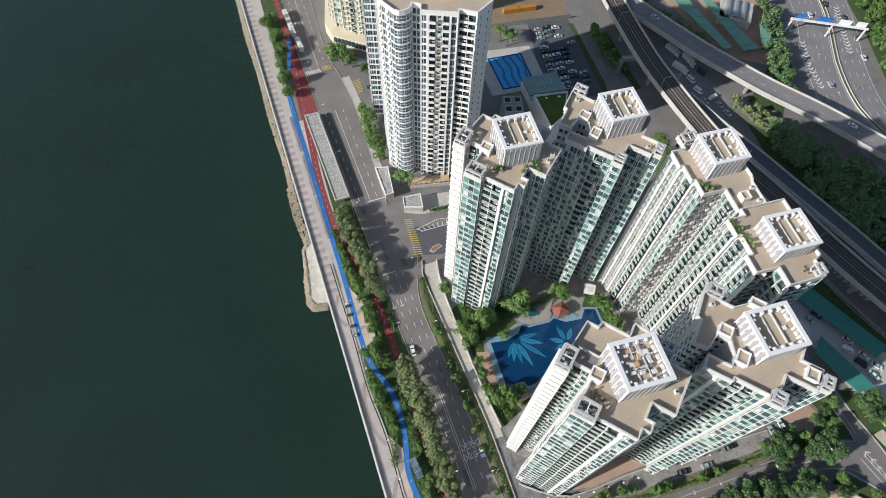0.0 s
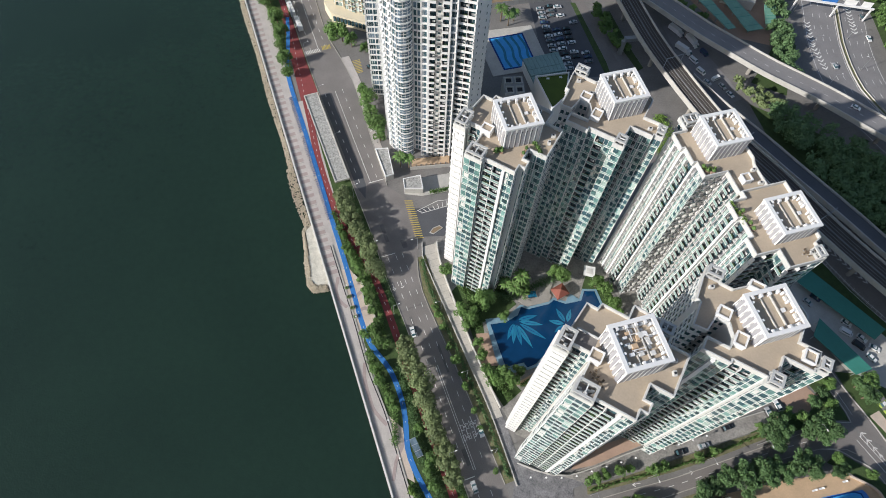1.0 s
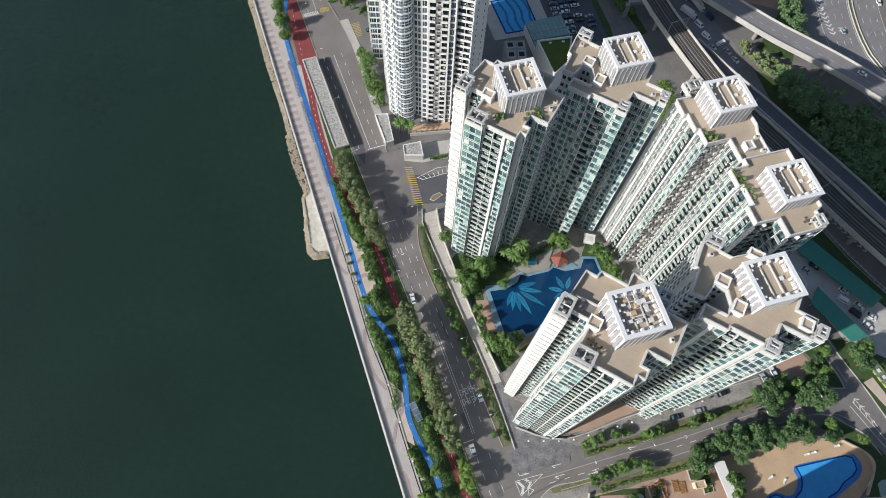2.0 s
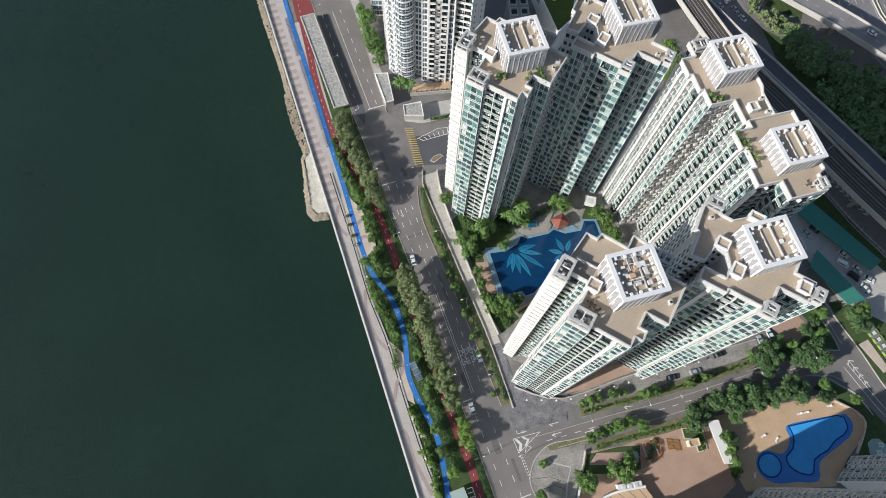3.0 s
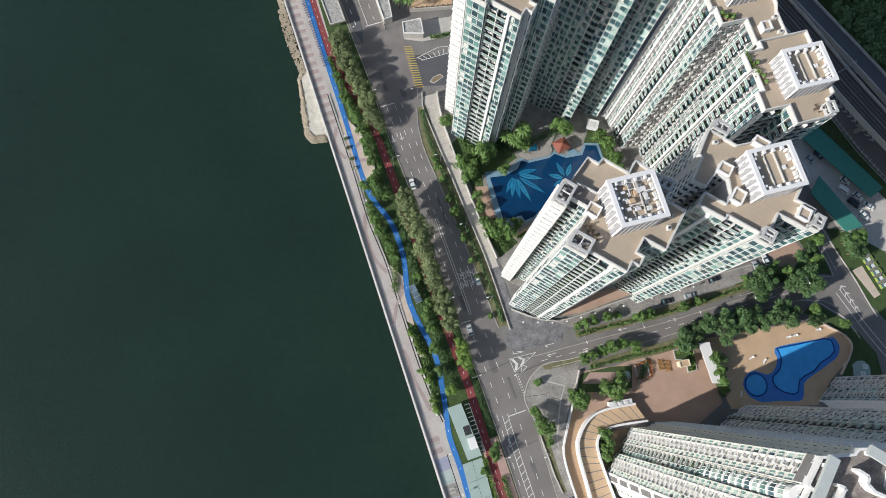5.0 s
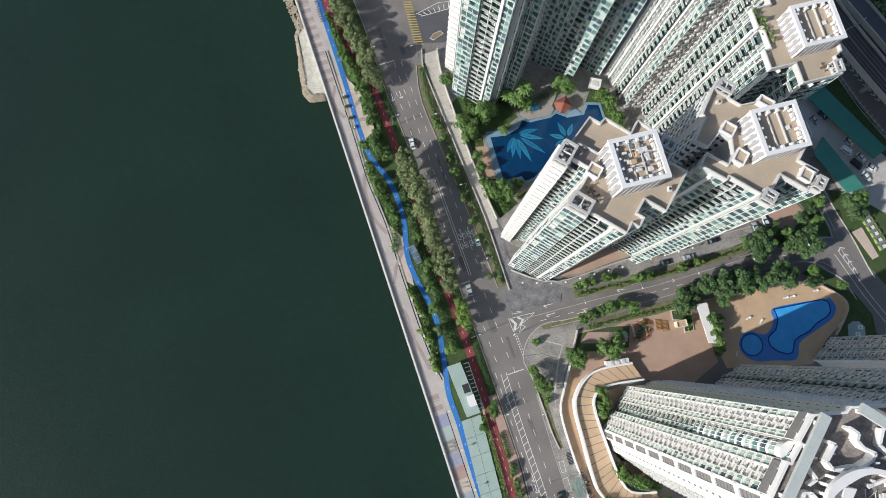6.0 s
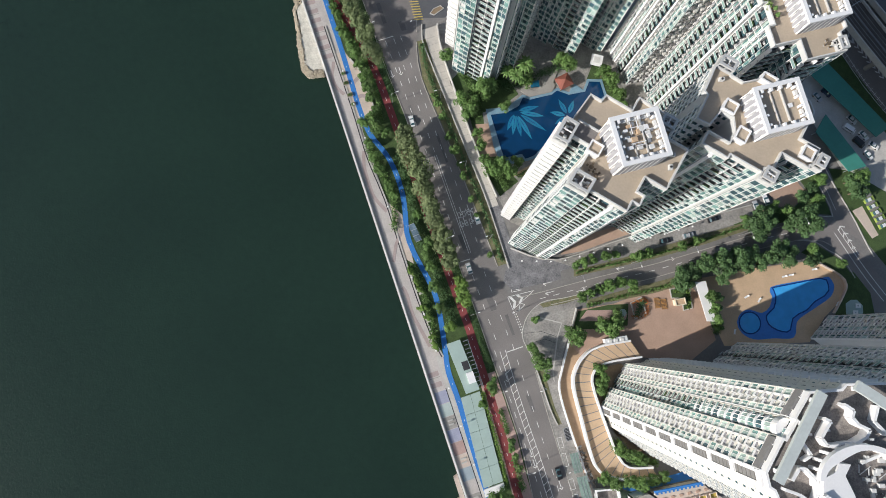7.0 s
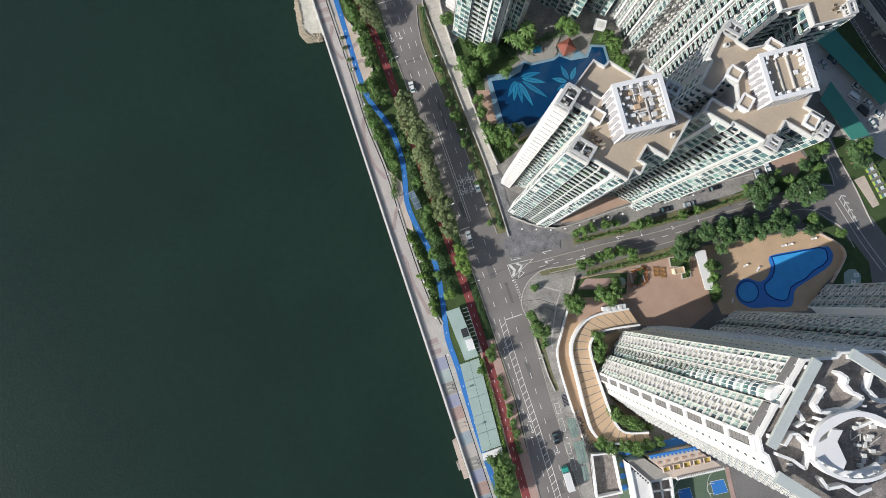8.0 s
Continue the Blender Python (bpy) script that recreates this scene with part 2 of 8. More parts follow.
def single(name, geo, label, category="", group="", kind="", m=None):
    ob = new(name, geo.mesh(name))
    if m is not None:
        ob.matrix_basis = m
    return tagged(ob, label, category, group, kind)


def turned(pts, centre, deg):
    """Plan points given in axes turned by deg round a centre."""
    c, s = math.cos(radians(deg)), math.sin(radians(deg))
    return [(centre[0] + c * x - s * y, centre[1] + s * x + c * y) for x, y in pts]


# along the sea wall: s runs down the shore, n runs inland
SH = radians(-70.2)


def shore(s, n):
    return (s * math.cos(SH) - n * math.sin(SH), s * math.sin(SH) + n * math.cos(SH))


def smooth(pts, step=3.0):
    """A smooth line through points (Catmull-Rom)."""
    out = []
    p = [pts[0]] + list(pts) + [pts[-1]]
    for i in range(1, len(p) - 2):
        a, b, c, d = (Vector(q) for q in p[i - 1:i + 3])
        k = max(1, int((c - b).length / step))
        for j in range(k):
            t = j / k
            out.append(tuple(0.5 * (2 * b + (c - a) * t + (2 * a - 5 * b + 4 * c - d) * t * t + (3 * b - a - 3 * c + d) * t ** 3)))
    out.append(tuple(pts[-1]))
    return out


def strip(line, w, z0, z1, mat, geo=None):
    """A band of width w along a plan line."""
    g = geo or Geo()
    L, R = [], []
    for i, p in enumerate(line):
        a, b = Vector(line[max(i - 1, 0)]), Vector(line[min(i + 1, len(line) - 1)])
        d = (b - a).normalized()
        nrm = Vector((-d.y, d.x)) * (w / 2)
        L.append(Vector(p) + nrm)
        R.append(Vector(p) - nrm)
    k, mi = len(g.v), g.mi(mat)
    for a, b in zip(R, L):
        g.v += [(a.x, a.y, z0), (b.x, b.y, z0), (b.x, b.y, z1), (a.x, a.y, z1)]
    for i in range(len(line) - 1):
        p, q = k + 4 * i, k + 4 * i + 4
        g.f += [(p + 3, q + 3, q + 2, p + 2), (p, q, q + 3, p + 3), (p + 2, q + 2, q + 1, p + 1), (p + 1, q + 1, q, p)]
        g.m += [mi] * 4
    e = k + 4 * (len(line) - 1)
    g.f += [(k, k + 3, k + 2, k + 1), (e, e + 1, e + 2, e + 3)]
    g.m += [mi] * 2
    return g


def dashes(line, length, gap, w, z, mat, geo):
    """Painted dashes along a plan line."""
    run, on = 0.0, True
    for a, b in zip(line, line[1:]):
        a, b = Vector(a), Vector(b)
        d = (b - a)
        L = d.length
        if L < 1e-6:
            continue
        d /= L
        x = 0.0
        while x < L:
            left = (length if on else gap) - run
            y = min(L, x + left)
            if on:
                nrm = Vector((-d.y, d.x)) * (w / 2)
                p, q = a + d * x, a + d * y
                geo.face([(*(p - nrm), z), (*(q - nrm), z), (*(q + nrm), z), (*(p + nrm), z)], mat)
            run += y - x
            if run >= (length if on else gap) - 1e-6:
                run, on = 0.0, not on
            x = y
# ---- large structure: sea, land, roads, promenade ----
single("water", Geo().box(-2500, 2500, -2500, 2500, -6, -2.4, M_SEA), "dark green calm sea with faint ripples", "water", kind="structure")
single("ground", Geo().prism([shore(-2500, -3.6), shore(2500, -3.6), shore(2500, 2500), shore(-2500, 2500)], -5, 0, M_GROUND), "weathered grey concrete and earth", "ground", kind="structure")


def outline_slab(name, pts, z1, mat, label, category, z0=-0.05, curve=False):
    p = list(pts)
    area = sum(a[0] * b[1] - b[0] * a[1] for a, b in zip(p, p[1:] + p[:1]))
    if area < 0:
        p.reverse()
    return single(name, Geo().prism(p, z0, z1, mat), label, category, kind="structure")


def edge_pair(west, east):
    return [shore(*p) for p in west] + [shore(*p) for p in reversed(east)]


# coast road, with its two sides
ROAD_W = [(-420, 18.2), (-293, 18.2), (-251, 17.2), (-212, 17.6), (-166, 18.2), (-127, 19.6), (-102, 19.4), (-75, 20.6), (0, 21.7), (46, 21.6), (60, 20.4), (76, 18.8), (120, 17), (300, 17)]
ROAD_E = [(-420, 33), (-288, 32.9), (-247, 31), (-228, 33.4), (-204, 35.2), (-170, 33.6), (-146, 33), (-138, 38.5), (-118, 38.5), (-108, 34.2), (-93, 31.4), (-62, 33.2), (-39, 34.2), (-14, 35.0), (15, 35.3), (27, 35.3), (46, 34.2), (80, 33.1), (120, 31.8), (300, 31)]
outline_slab("road", edge_pair(ROAD_W, ROAD_E), 0.02, M_ASPHALT, "worn grey asphalt coast road with lane markings", "road")
outline_slab("road", edge_pair([(-206, 18.2), (-150, 20), (-143, 22)], [(-206, 22.6), (-150, 24.4), (-143, 22.2)]), 0.028, M_NEWASPHALT, "dark fresh asphalt lane of the coast road", "road")
# side street between the two estates
outline_slab("road", [(30, 6), (34.2, 11.8), (44.4, 15.5), (56.7, 19), (71.2, 23), (88.2, 27.2), (107, 33), (129, 40), (150, 46.5), (155, 47.2), (162, 42), (178, 21), (200, -10), (192, -16), (170.7, 15), (165.8, 24), (157.5, 36), (146, 38.3), (110, 29), (88.2, 22.4), (76.4, 19.2), (60.8, 14.6), (48, 11.2), (41, 7), (38, 2)], 0.024, M_ASPHALT, "grey asphalt side street beside leafy verges", "road")
outline_slab("road", [(-8, 137), (-5, 123), (10, 124), (26, 128), (44, 140), (40, 150), (20, 141), (8, 138)], 0.024, M_NEWASPHALT, "dark asphalt entrance drive by the tower", "road")

# kerbs and strips along the sea
RAILN = -2.8
prom = outline_slab("pavement", edge_pair([(-420, -3.4), (300, -3.4)], [(-420, 3.4), (300, 3.4)]), 0.12, M_PAVE, "grey and pink paved seaside promenade", "promenade")
outline_slab("pavement", edge_pair([(-420, 3.4), (-220, 3.4), (300, 3.4)], [(-420, 7), (-220, 7), (300, 7)]), 0.10, M_PAVE, "pale paved strip beside the cycle track", "pavement")
outline_slab("ground", edge_pair([(-420, 7), (-300, 7), (-236, 6), (-230, 14), (-206, 13), (-175, 10.5), (-150, 9.8), (-146, 6.6), (-100, 6.4), (-80, 3.2), (-20, 3.2), (6, 3.4), (12, 6), (300, 6)], [(-420, 18.1)] + [(-293, 18.0), (-251, 17.0), (-166, 18.0), (-127, 19.4), (-75, 20.4), (0, 21.5), (46, 21.4), (60, 20.2), (76, 18.6), (120, 16.8), (300, 16.8)]), 0.14, M_GRASS, "planted verge between promenade and road", "verge")
BLUE = [shore(*p) for p in ((-262, 15), (-243, 11), (-228, 7.0), (-215, 6.0), (-197, 6.0), (-168, 5.9), (-133, 5.5), (-117, 5.4), (-101, 5.0), (-89, 4.7), (-78, 5.4), (-66, 9.4), (-54, 10.1), (-45, 8.8), (-37, 6.8), (-29, 6.9), (-17, 8.9), (-10, 9.4), (0, 8.1), (10, 6.2), (17, 5.0), (28, 5.2), (41, 4.7), (55, 4.4), (67, 4.4), (85, 4.6), (140, 5))]
RED = [shore(*p) for p in ((-420, 15), (-289, 15), (-254, 14.4), (-231, 12.7), (-212, 11.2), (-190, 9.6), (-170, 8.0), (-147, 7.9), (-132, 9.4), (-117, 12.7), (-102, 15.0), (-87, 15.7), (-60, 16), (-14, 16.8), (2, 17.3), (15, 17), (29, 16.7), (41, 16.2), (49, 15.8), (62, 14.9), (75, 14.2), (100, 13.2), (180, 13))]
blue_line, red_line = smooth(BLUE), smooth(RED)
single("pavement", strip(blue_line, 1.9, -0.05, 0.235, M_BLUE), "bright blue painted running track", "running track", kind="structure")
single("road", strip(red_line, 2.9, -0.05, 0.165, M_RED), "dull red cycle track with a dashed line", "cycle track", kind="structure")

# inland pavement, its planted edge and the wall of the estate
outline_slab("ground", edge_pair([(-108, 34.6), (-93, 31.8), (-62, 33.6), (-39, 34.6), (-14, 35.4)], [(-108, 38), (-93, 37.4), (-62, 38.6), (-39, 39.6), (-14, 39)]), 0.2, M_SCRUB, "planted verge of shrubs beside the road", "verge")
outline_slab("pavement", edge_pair([(-112, 37.8), (-93, 37.4), (-62, 38.6), (-36, 39.5)], [(-112, 44), (-98, 42), (-62, 42), (-36, 43.2)]), 0.14, M_PATH, "pale concrete footpath beside the estate", "pavement")
path = thing("paving", "dark joints between the slabs of the footpath", "paving", kind="structure")
for k in range(24):
    s = -108 + 3.0 * k
    part("joint", Geo().prism([shore(s, 37.6), shore(s + .14, 37.6), shore(s + .14, 42.2), shore(s, 42.2)], .1, .146, M_CONC), path)
outline_slab("pavement", edge_pair([(-226, 33.8), (-204, 35.4), (-170, 33.8), (-150, 33.4)], [(-226, 38), (-204, 39), (-170, 37), (-150, 37.4)]), 0.14, M_PAVE, "grey paved footpath at the tower's foot", "pavement")
# island verge along the side street
outline_slab("ground", [(57, 21.8), (71, 25.2), (88.2, 29.4), (106, 34.8), (128, 42.4), (128, 45.5), (105, 38.5), (86, 32.4), (70, 27.6), (57, 24.2)], 0.16, M_SCRUB, "green verge with shrubs along the street", "verge")
outline_slab("pavement", [(56, 25.2), (70, 28.5), (86, 32.8), (105, 38.9), (128, 46), (126, 52), (100, 44), (76, 37), (50, 28.5), (46, 27)], 0.12, M_WORNSHADE, "concrete path round the tower's foot with dappled shade in its colour", "pavement")
outline_slab("road", [(30.4, 19.6), (33.8, 16.2), (41.0, 18.0), (52, 20.6), (52, 23.8), (57, 25.4), (46, 28.6), (34, 32), shore(-36.2, 43.4), shore(-36.2, 39.4), shore(-14, 38.9)], 0.13, M_MOTTLED, "mottled dark asphalt apron at the tower's corner", "forecourt")
STRIPW = [(42.6, -12.4), (45.6, -20.6), (48.0, -27.4), (50.4, -32.4)]
outline_slab("ground", STRIPW + [(52.0, -32.0), (49.6, -26.6), (47.4, -19.6), (45.4, -12.6)], .17, M_SCRUB, "narrow planting strip along the kerb", "verge")
single("garden_wall", strip(smooth(STRIPW, 2), .35, 0, .6, M_PALECONC), "low pale wall beside the planting strip", "wall", kind="structure")
# forecourt corner opposite
CORNER = [(66.7, 17.3), (53.9, 13.9), (46.4, 12.5), (42.2, 10.0), (39.2, 6.3), (37.8, 2.1), (37.6, -1.0), (38.9, -4.2), (41.5, -9.3), (44.7, -19.6)]
corner_kerb = smooth(CORNER, 1.2)
outline_slab("pavement", corner_kerb + [(50.5, -21.5), (52.6, -6.5), (56, 4), (58, 12.4), (64, 14.4)], 0.12, M_WORNSHADE, "worn pale concrete corner with cracks and patches", "pavement")
single("kerb", strip(corner_kerb, .3, -.05, .24, M_PALECONC), "pale concrete kerb round the corner", "kerb", kind="structure")
outline_slab("ground", [(43.9, 11.3), (50.7, 13.2), (60.3, 15.6), (61.6, 14.6), (53.9, 11.8), (45.4, 10.0)], 0.2, M_SCRUB, "thin scrubby planting strip on the corner", "verge")
for pts, w, lab in (([(44.3, 6.2), (52.2, 4.4), (50.6, -.8), (48.9, -13.3), (49.6, -21)], .5, "pale concrete strip set in the corner"), ([(38.9, .4), (44.5, 1.2), (50.2, -.6)], .14, "dark crack in the worn concrete"), ([(39.4, -3.6), (46, -1.6), (50.2, -3)], .12, "dark crack in the worn concrete")):
    single("paving", strip(pts, w, .1, .128 if w > .3 else .124, M_PALECONC if w > .3 else M_BLACK), lab, "paving", kind="structure")
for x, y, a, b, d in ((42.4, 4.2, 2.0, 1.2, 20), (46.8, -4.4, 2.6, 1.5, 70), (44.0, -9.5, 1.6, 2.6, 15), (47.6, 8.6, 1.8, 1.0, 30)):
    single("paving", Geo().box(-a, a, -b, b, .1, .1235, M_CONC), "darker patch of repaired concrete", "paving", kind="structure", m=pose(x, y, 0, 0, 0, d))
outline_slab("ground", [(62, 13), (76, 17.2), (88, 20.4), (106, 25.5), (106, 22), (88, 16.4), (74, 13.2), (62, 11.4)], 0.2, M_SCRUB, "planted bank along the street", "verge")
outline_slab("pavement", [shore(-262, 12), shore(-230, 10), shore(-205, 8.6), shore(-205, 17.4), shore(-230, 16.8), shore(-262, 16.8)], .15, M_RED, "wide dull red surface beside the cycle track", "pavement")
outline_slab("pavement", [shore(-205, 6), shore(-150, 6), shore(-150, 10.6), shore(-205, 10.6)], .13, M_PAVE, "grey paved strip between the tracks", "pavement")
outline_slab("pavement", [shore(28, 35.3), shore(46, 34.4), shore(80, 33.3), shore(120, 32), (84, -90), (70, -84), (65, -70), (62.6, -55), (60.6, -51), (53.6, -31), (50.6, -19), (47, -13)], .13, M_WORNSHADE, "grey paved footpath along the drive wall", "pavement")
outline_slab("pavement", [shore(22, 14.8), shore(60, 13), shore(120, 11), shore(120, 16.6), shore(60, 19.8), shore(46, 21.1), shore(22, 21.2)], .15, M_PINK, "reddish paved strip between cycle track and road", "pavement")
outline_slab("pavement", [(-10.6, 144.4), (-3, 143.6), (14, 147.5), (14, 157), (-2, 153.5), (-11, 151)], .1, M_PALECONC, "pale concrete forecourt", "forecourt")
outline_slab("pavement", [(17.4, 77.6), (20.9, 79.6), (23.6, 75.3), (22.6, 70.9), (25.4, 65.8), (23, 64.6), (19.6, 71)], .16, M_TERRA, "reddish paved garden corner", "garden path")
for s0, n0, L, w in ((-128, 24, 9, 1.6), (-118, 30, 4, 2.2), (-84, 22.8, 7, 1.2), (-70, 29.4, 12, 1.0), (-30, 24.6, 6, 1.8), (-4, 27, 5, 2.4), (4, 31.5, 8, 1.2), (34, 29, 6, 1.6), (60, 24.4, 9, 1.3), (78, 26, 5, 2.0)):
    outline_slab("road", [shore(s0, n0), shore(s0 + L, n0 + .2), shore(s0 + L, n0 + w), shore(s0, n0 + w)], .027, M_PATCH, "darker repaired strip of asphalt", "road")
# ---- road markings ----
def lane(s0, s1, n0, n1=None, step=6):
    k = max(2, int(abs(s1 - s0) / step))
    n1 = n0 if n1 is None else n1
    return [shore(s0 + (s1 - s0) * i / k, n0 + (n1 - n0) * i / k) for i in range(k + 1)]


def ccw_pts(p):
    return p if sum(a[0] * b[1] - b[0] * a[1] for a, b in zip(p, p[1:] + p[:1])) > 0 else p[::-1]


mk = Geo()
ZM = .034
for s0, s1, a, b, kind in ((-400, -236, 21.6, 20.8, 0), (-400, -236, 28.8, 28.2, 0), (-400, -236, 25.2, 24.6, 1), (-206, -150, 25.4, 26.6, 1), (-206, -150, 29, 30, 0), (-206, -150, 20.4, 22, 0),
                           (-112, -62, 22.8, 23.8, 0), (-112, -62, 26.2, 26.8, 0), (-112, -62, 29, 29.8, 0), (-62, -22, 26.2, 26.4, 1), (-62, -22, 27.0, 27.2, 1), (-62, -22, 23.6, 23.8, 0), (-62, -22, 30.4, 30.8, 0),
                           (-14, 15, 25, 25.4, 0), (-14, 15, 29.6, 30.2, 0), (15, 120, 30.6, 27.4, 0), (15, 120, 23.6, 21.4, 0)):
    ln = lane(s0, s1, a, b)
    dashes(ln, 500 if kind else 2.2, .1 if kind else 3.6, .2, ZM, M_LINE, mk)
HATCH = [(16, 26.4), (27, 25.9), (42.6, 25.6), (57.6, 25.6), (70, 25.3), (83, 24.9), (120, 23.4)]
for o in (-1.0, 1.0):
    dashes(smooth([shore(p[0], p[1] + o) for p in HATCH], 4), 500, .1, .22, ZM, M_LINE, mk)
for k in range(38):
    t = 18 + 2.6 * k
    n = float(np.interp(t, [p[0] for p in HATCH], [p[1] for p in HATCH]))
    dashes([shore(t, n + .95), shore(t + .9, n - .95)], 500, .1, .24, ZM, M_LINE, mk)
# stop lines and turning arrows
for s, n0, n1 in ((-20, 22.2, 26), (-113, 20.4, 26.4), (-150, 25.6, 33), (17, 27.6, 34)):
    dashes([shore(s, n0), shore(s, n1)], 500, .1, .35, ZM, M_LINE, mk)
for s, n in ((-36, 28.8), (-36, 31.8), (-40, 28.8), (-40, 31.8), (24, 24.6), (52, 24), (56, 23.8), (-100, 21), (-100, 24.4), (62, 30.4), (66, 30.2)):
    p = lane(s, s + 2.4, n, n, 2)
    dashes(p, 500, .1, .3, ZM, M_LINE, mk)
    dashes([shore(s + 2.4, n - .7), shore(s + 3.1, n), shore(s + 2.4, n + .7)], 500, .1, .3, ZM, M_LINE, mk)
# chevron island at the junction
tri = [(32.1, 13.7), (41.9, 16.3), (34.0, 9.0)]
dashes(tri + tri[:1], 500, .1, .2, ZM, M_LINE, mk)
for vee in ([(32.5, 13.5), (34.3, 11.8), (33.9, 9.5)], [(35.0, 14.2), (37.0, 13.3), (36.0, 11.3)]):
    a, m, b = (Vector(p) for p in vee)
    u = (m - a.lerp(b, .5)).normalized() * 1.05
    for p, q in ((a, m), (b, m)):
        quad = ccw_pts([p, q, q + u, p + u])
        mk.face([(*v, ZM + .003) for v in quad], M_LINE)
for small in ([(36.8, 11.6), (38.5, 11.0), (36.2, 8.6)], [(33.4, 16.6), (37.2, 16.4), (33.6, 15.5)]):
    dashes(small + small[:1], 500, .1, .22, ZM, M_LINE, mk)
for tail, tip in (((45.3, 18.8), (48.7, 19.7)), ((46.2, 15.2), (49.6, 16.3)), ((73.2, 25.2), (76.2, 25.7))):
    t, h = Vector(tail), Vector(tip)
    d = (t - h).normalized()
    nn = Vector((-d.y, d.x))
    dashes([tip, tail], 500, .1, .22, ZM, M_LINE, mk)
    dashes([tuple(t - d * 1.0 + nn * .8), tail, tuple(t - d * 1.0 - nn * .2)], 500, .1, .3, ZM + .003, M_LINE, mk)
dashes([(34.3, 8.4), (38.0, -1.0)], .5, .5, .3, ZM, M_LINE, mk)
dashes([(34.9, 8.6), (38.6, -.8)], .5, .5, .3, ZM, M_LINE, mk)
# side street
side = smooth([(44, 13.2), (57, 16.8), (71, 20.8), (88, 25), (108, 31), (130, 37.8), (150, 42.6)], 4)
dashes(side, 2.4, 3.0, .2, ZM, M_LINE, mk)
for a, b in (((58, 16.2), (61, 17)), ((92, 28.6), (95, 29.4))):
    dashes([a, b], 500, .1, .35, ZM, M_LINE, mk)
    dashes([(b[0] - .6, b[1] + .5), (b[0] + .5, b[1] + .1), (b[0] - .2, b[1] - .7)], 500, .1, .3, ZM, M_LINE, mk)
chev = [(160, 42.5), (170, 27), (178, 16)]
dashes(smooth(chev, 3), 500, .1, .25, ZM, M_LINE, mk)
dashes(smooth([(158.6, 41), (168, 26), (176, 15)], 3), 500, .1, .25, ZM, M_LINE, mk)
# crossings
for k in range(11):
    a, b = Vector((-64.3, 227.4)).lerp(Vector((-56.6, 230.2)), k / 10), Vector((-63.2, 225.2)).lerp(Vector((-55.4, 228)), k / 10)
    dashes([tuple(a), tuple(b)], 500, .1, .4, ZM, M_LINE, mk)
for (p, q, r, s_), n in ((((-10.7, 141.4), (-7.2, 141.5), (-1.7, 122.3), (-5.2, 121.8)), 18), (((-55.4, 231.8), (-54.6, 229), (-50.3, 230.4), (-51, 233.2)), 7), (((-39.2, 222.4), (-35.5, 223.8), (-33.1, 215.0), (-36.4, 213.6)), 9)):
    for k in range(n):
        t = (k + .5) / n
        a, b = Vector(p).lerp(Vector(s_), t), Vector(q).lerp(Vector(r), t)
        dashes([tuple(a), tuple(b)], 500, .1, .42, ZM, M_YELLOW, mk)
# worn lettering across the lanes: plain bars
for row_s, n0, count in ((-37.0, 27.2, 7), (-33.4, 26.9, 6)):
    for i in range(count):
        n = n0 + .95 * i
        dashes([shore(row_s - 1.1, n), shore(row_s + 1.1, n)], 500, .1, .2, ZM, M_LINE, mk)
        if i % 2 == 0:
            dashes([shore(row_s - 1.0, n), shore(row_s - 1.0, n + .7)], 500, .1, .3, ZM + .003, M_LINE, mk)
            dashes([shore(row_s + .9, n), shore(row_s + .9, n + .7)], 500, .1, .3, ZM + .003, M_LINE, mk)
        elif i % 3:
            dashes([shore(row_s, n), shore(row_s, n + .7)], 500, .1, .3, ZM + .003, M_LINE, mk)
# dashes on the cycle track
dashes(red_line, 1.2, 2.4, .14, .172, M_LINE, mk)

dashes(blue_line, .8, 6, .12, .242, M_LINE, mk)
single("road_marking", mk, "worn white and yellow road markings", "road marking", kind="structure")

# ---- kerbs ----
def kerb(line, label="pale concrete kerb", w=.28, h=.22):
    single("kerb", strip(line, w, -.05, h, M_KERB), label, "kerb", kind="structure")


kerb(smooth([shore(*p) for p in ROAD_W], 5))
kerb(smooth([shore(*p) for p in ROAD_E[1:7]], 5))
kerb(smooth([shore(*p) for p in ROAD_E[9:14]], 5), "pale kerb with a yellow line")
kerb(smooth([shore(*p) for p in ROAD_E[15:]], 5))
kerb(smooth([(48, 11), (61, 14.4), (76, 19), (88, 22.2), (110, 28.8), (146, 38.1), (157, 36)], 4))
kerb(smooth([(36, 13.5), (44.4, 15.7), (56.7, 19.2), (71.2, 23.2), (88.2, 27.4), (107, 33.2), (129, 40.2), (150, 46.7)], 4))

# ---- promenade: parapet, paving bands, revetment ----
M_COPE = material("white_coping", (0.66, 0.64, 0.60), .8, vary=.14, grain=.5, stain=4)
M_MAUVE = material("mauve_paving", (0.40, 0.32, 0.30), .85, vary=.16, grain=.5, stain=4)
wall = thing("sea_wall", "long pale sea wall with a steel handrail", "sea wall", kind="structure")
part("coping", strip(lane(-420, 300, -3.1, -3.1, 30), .7, -2.6, .75, M_COPE), wall, "pale concrete coping")
for z in (1.15, .95):
    part("handrail", strip(lane(-420, 300, -3.1, -3.1, 30), .09, z - .05, z + .04, M_TRIM), wall, "white steel handrail")
pm = Geo().box(-.06, .06, -.06, .06, .7, 1.18, M_TRIM).mesh("post")
for i in range(150):
    x, y = shore(-300 + i * 2.8, -3.1)
    part("post", pm, wall, m=pose(x, y, 0))
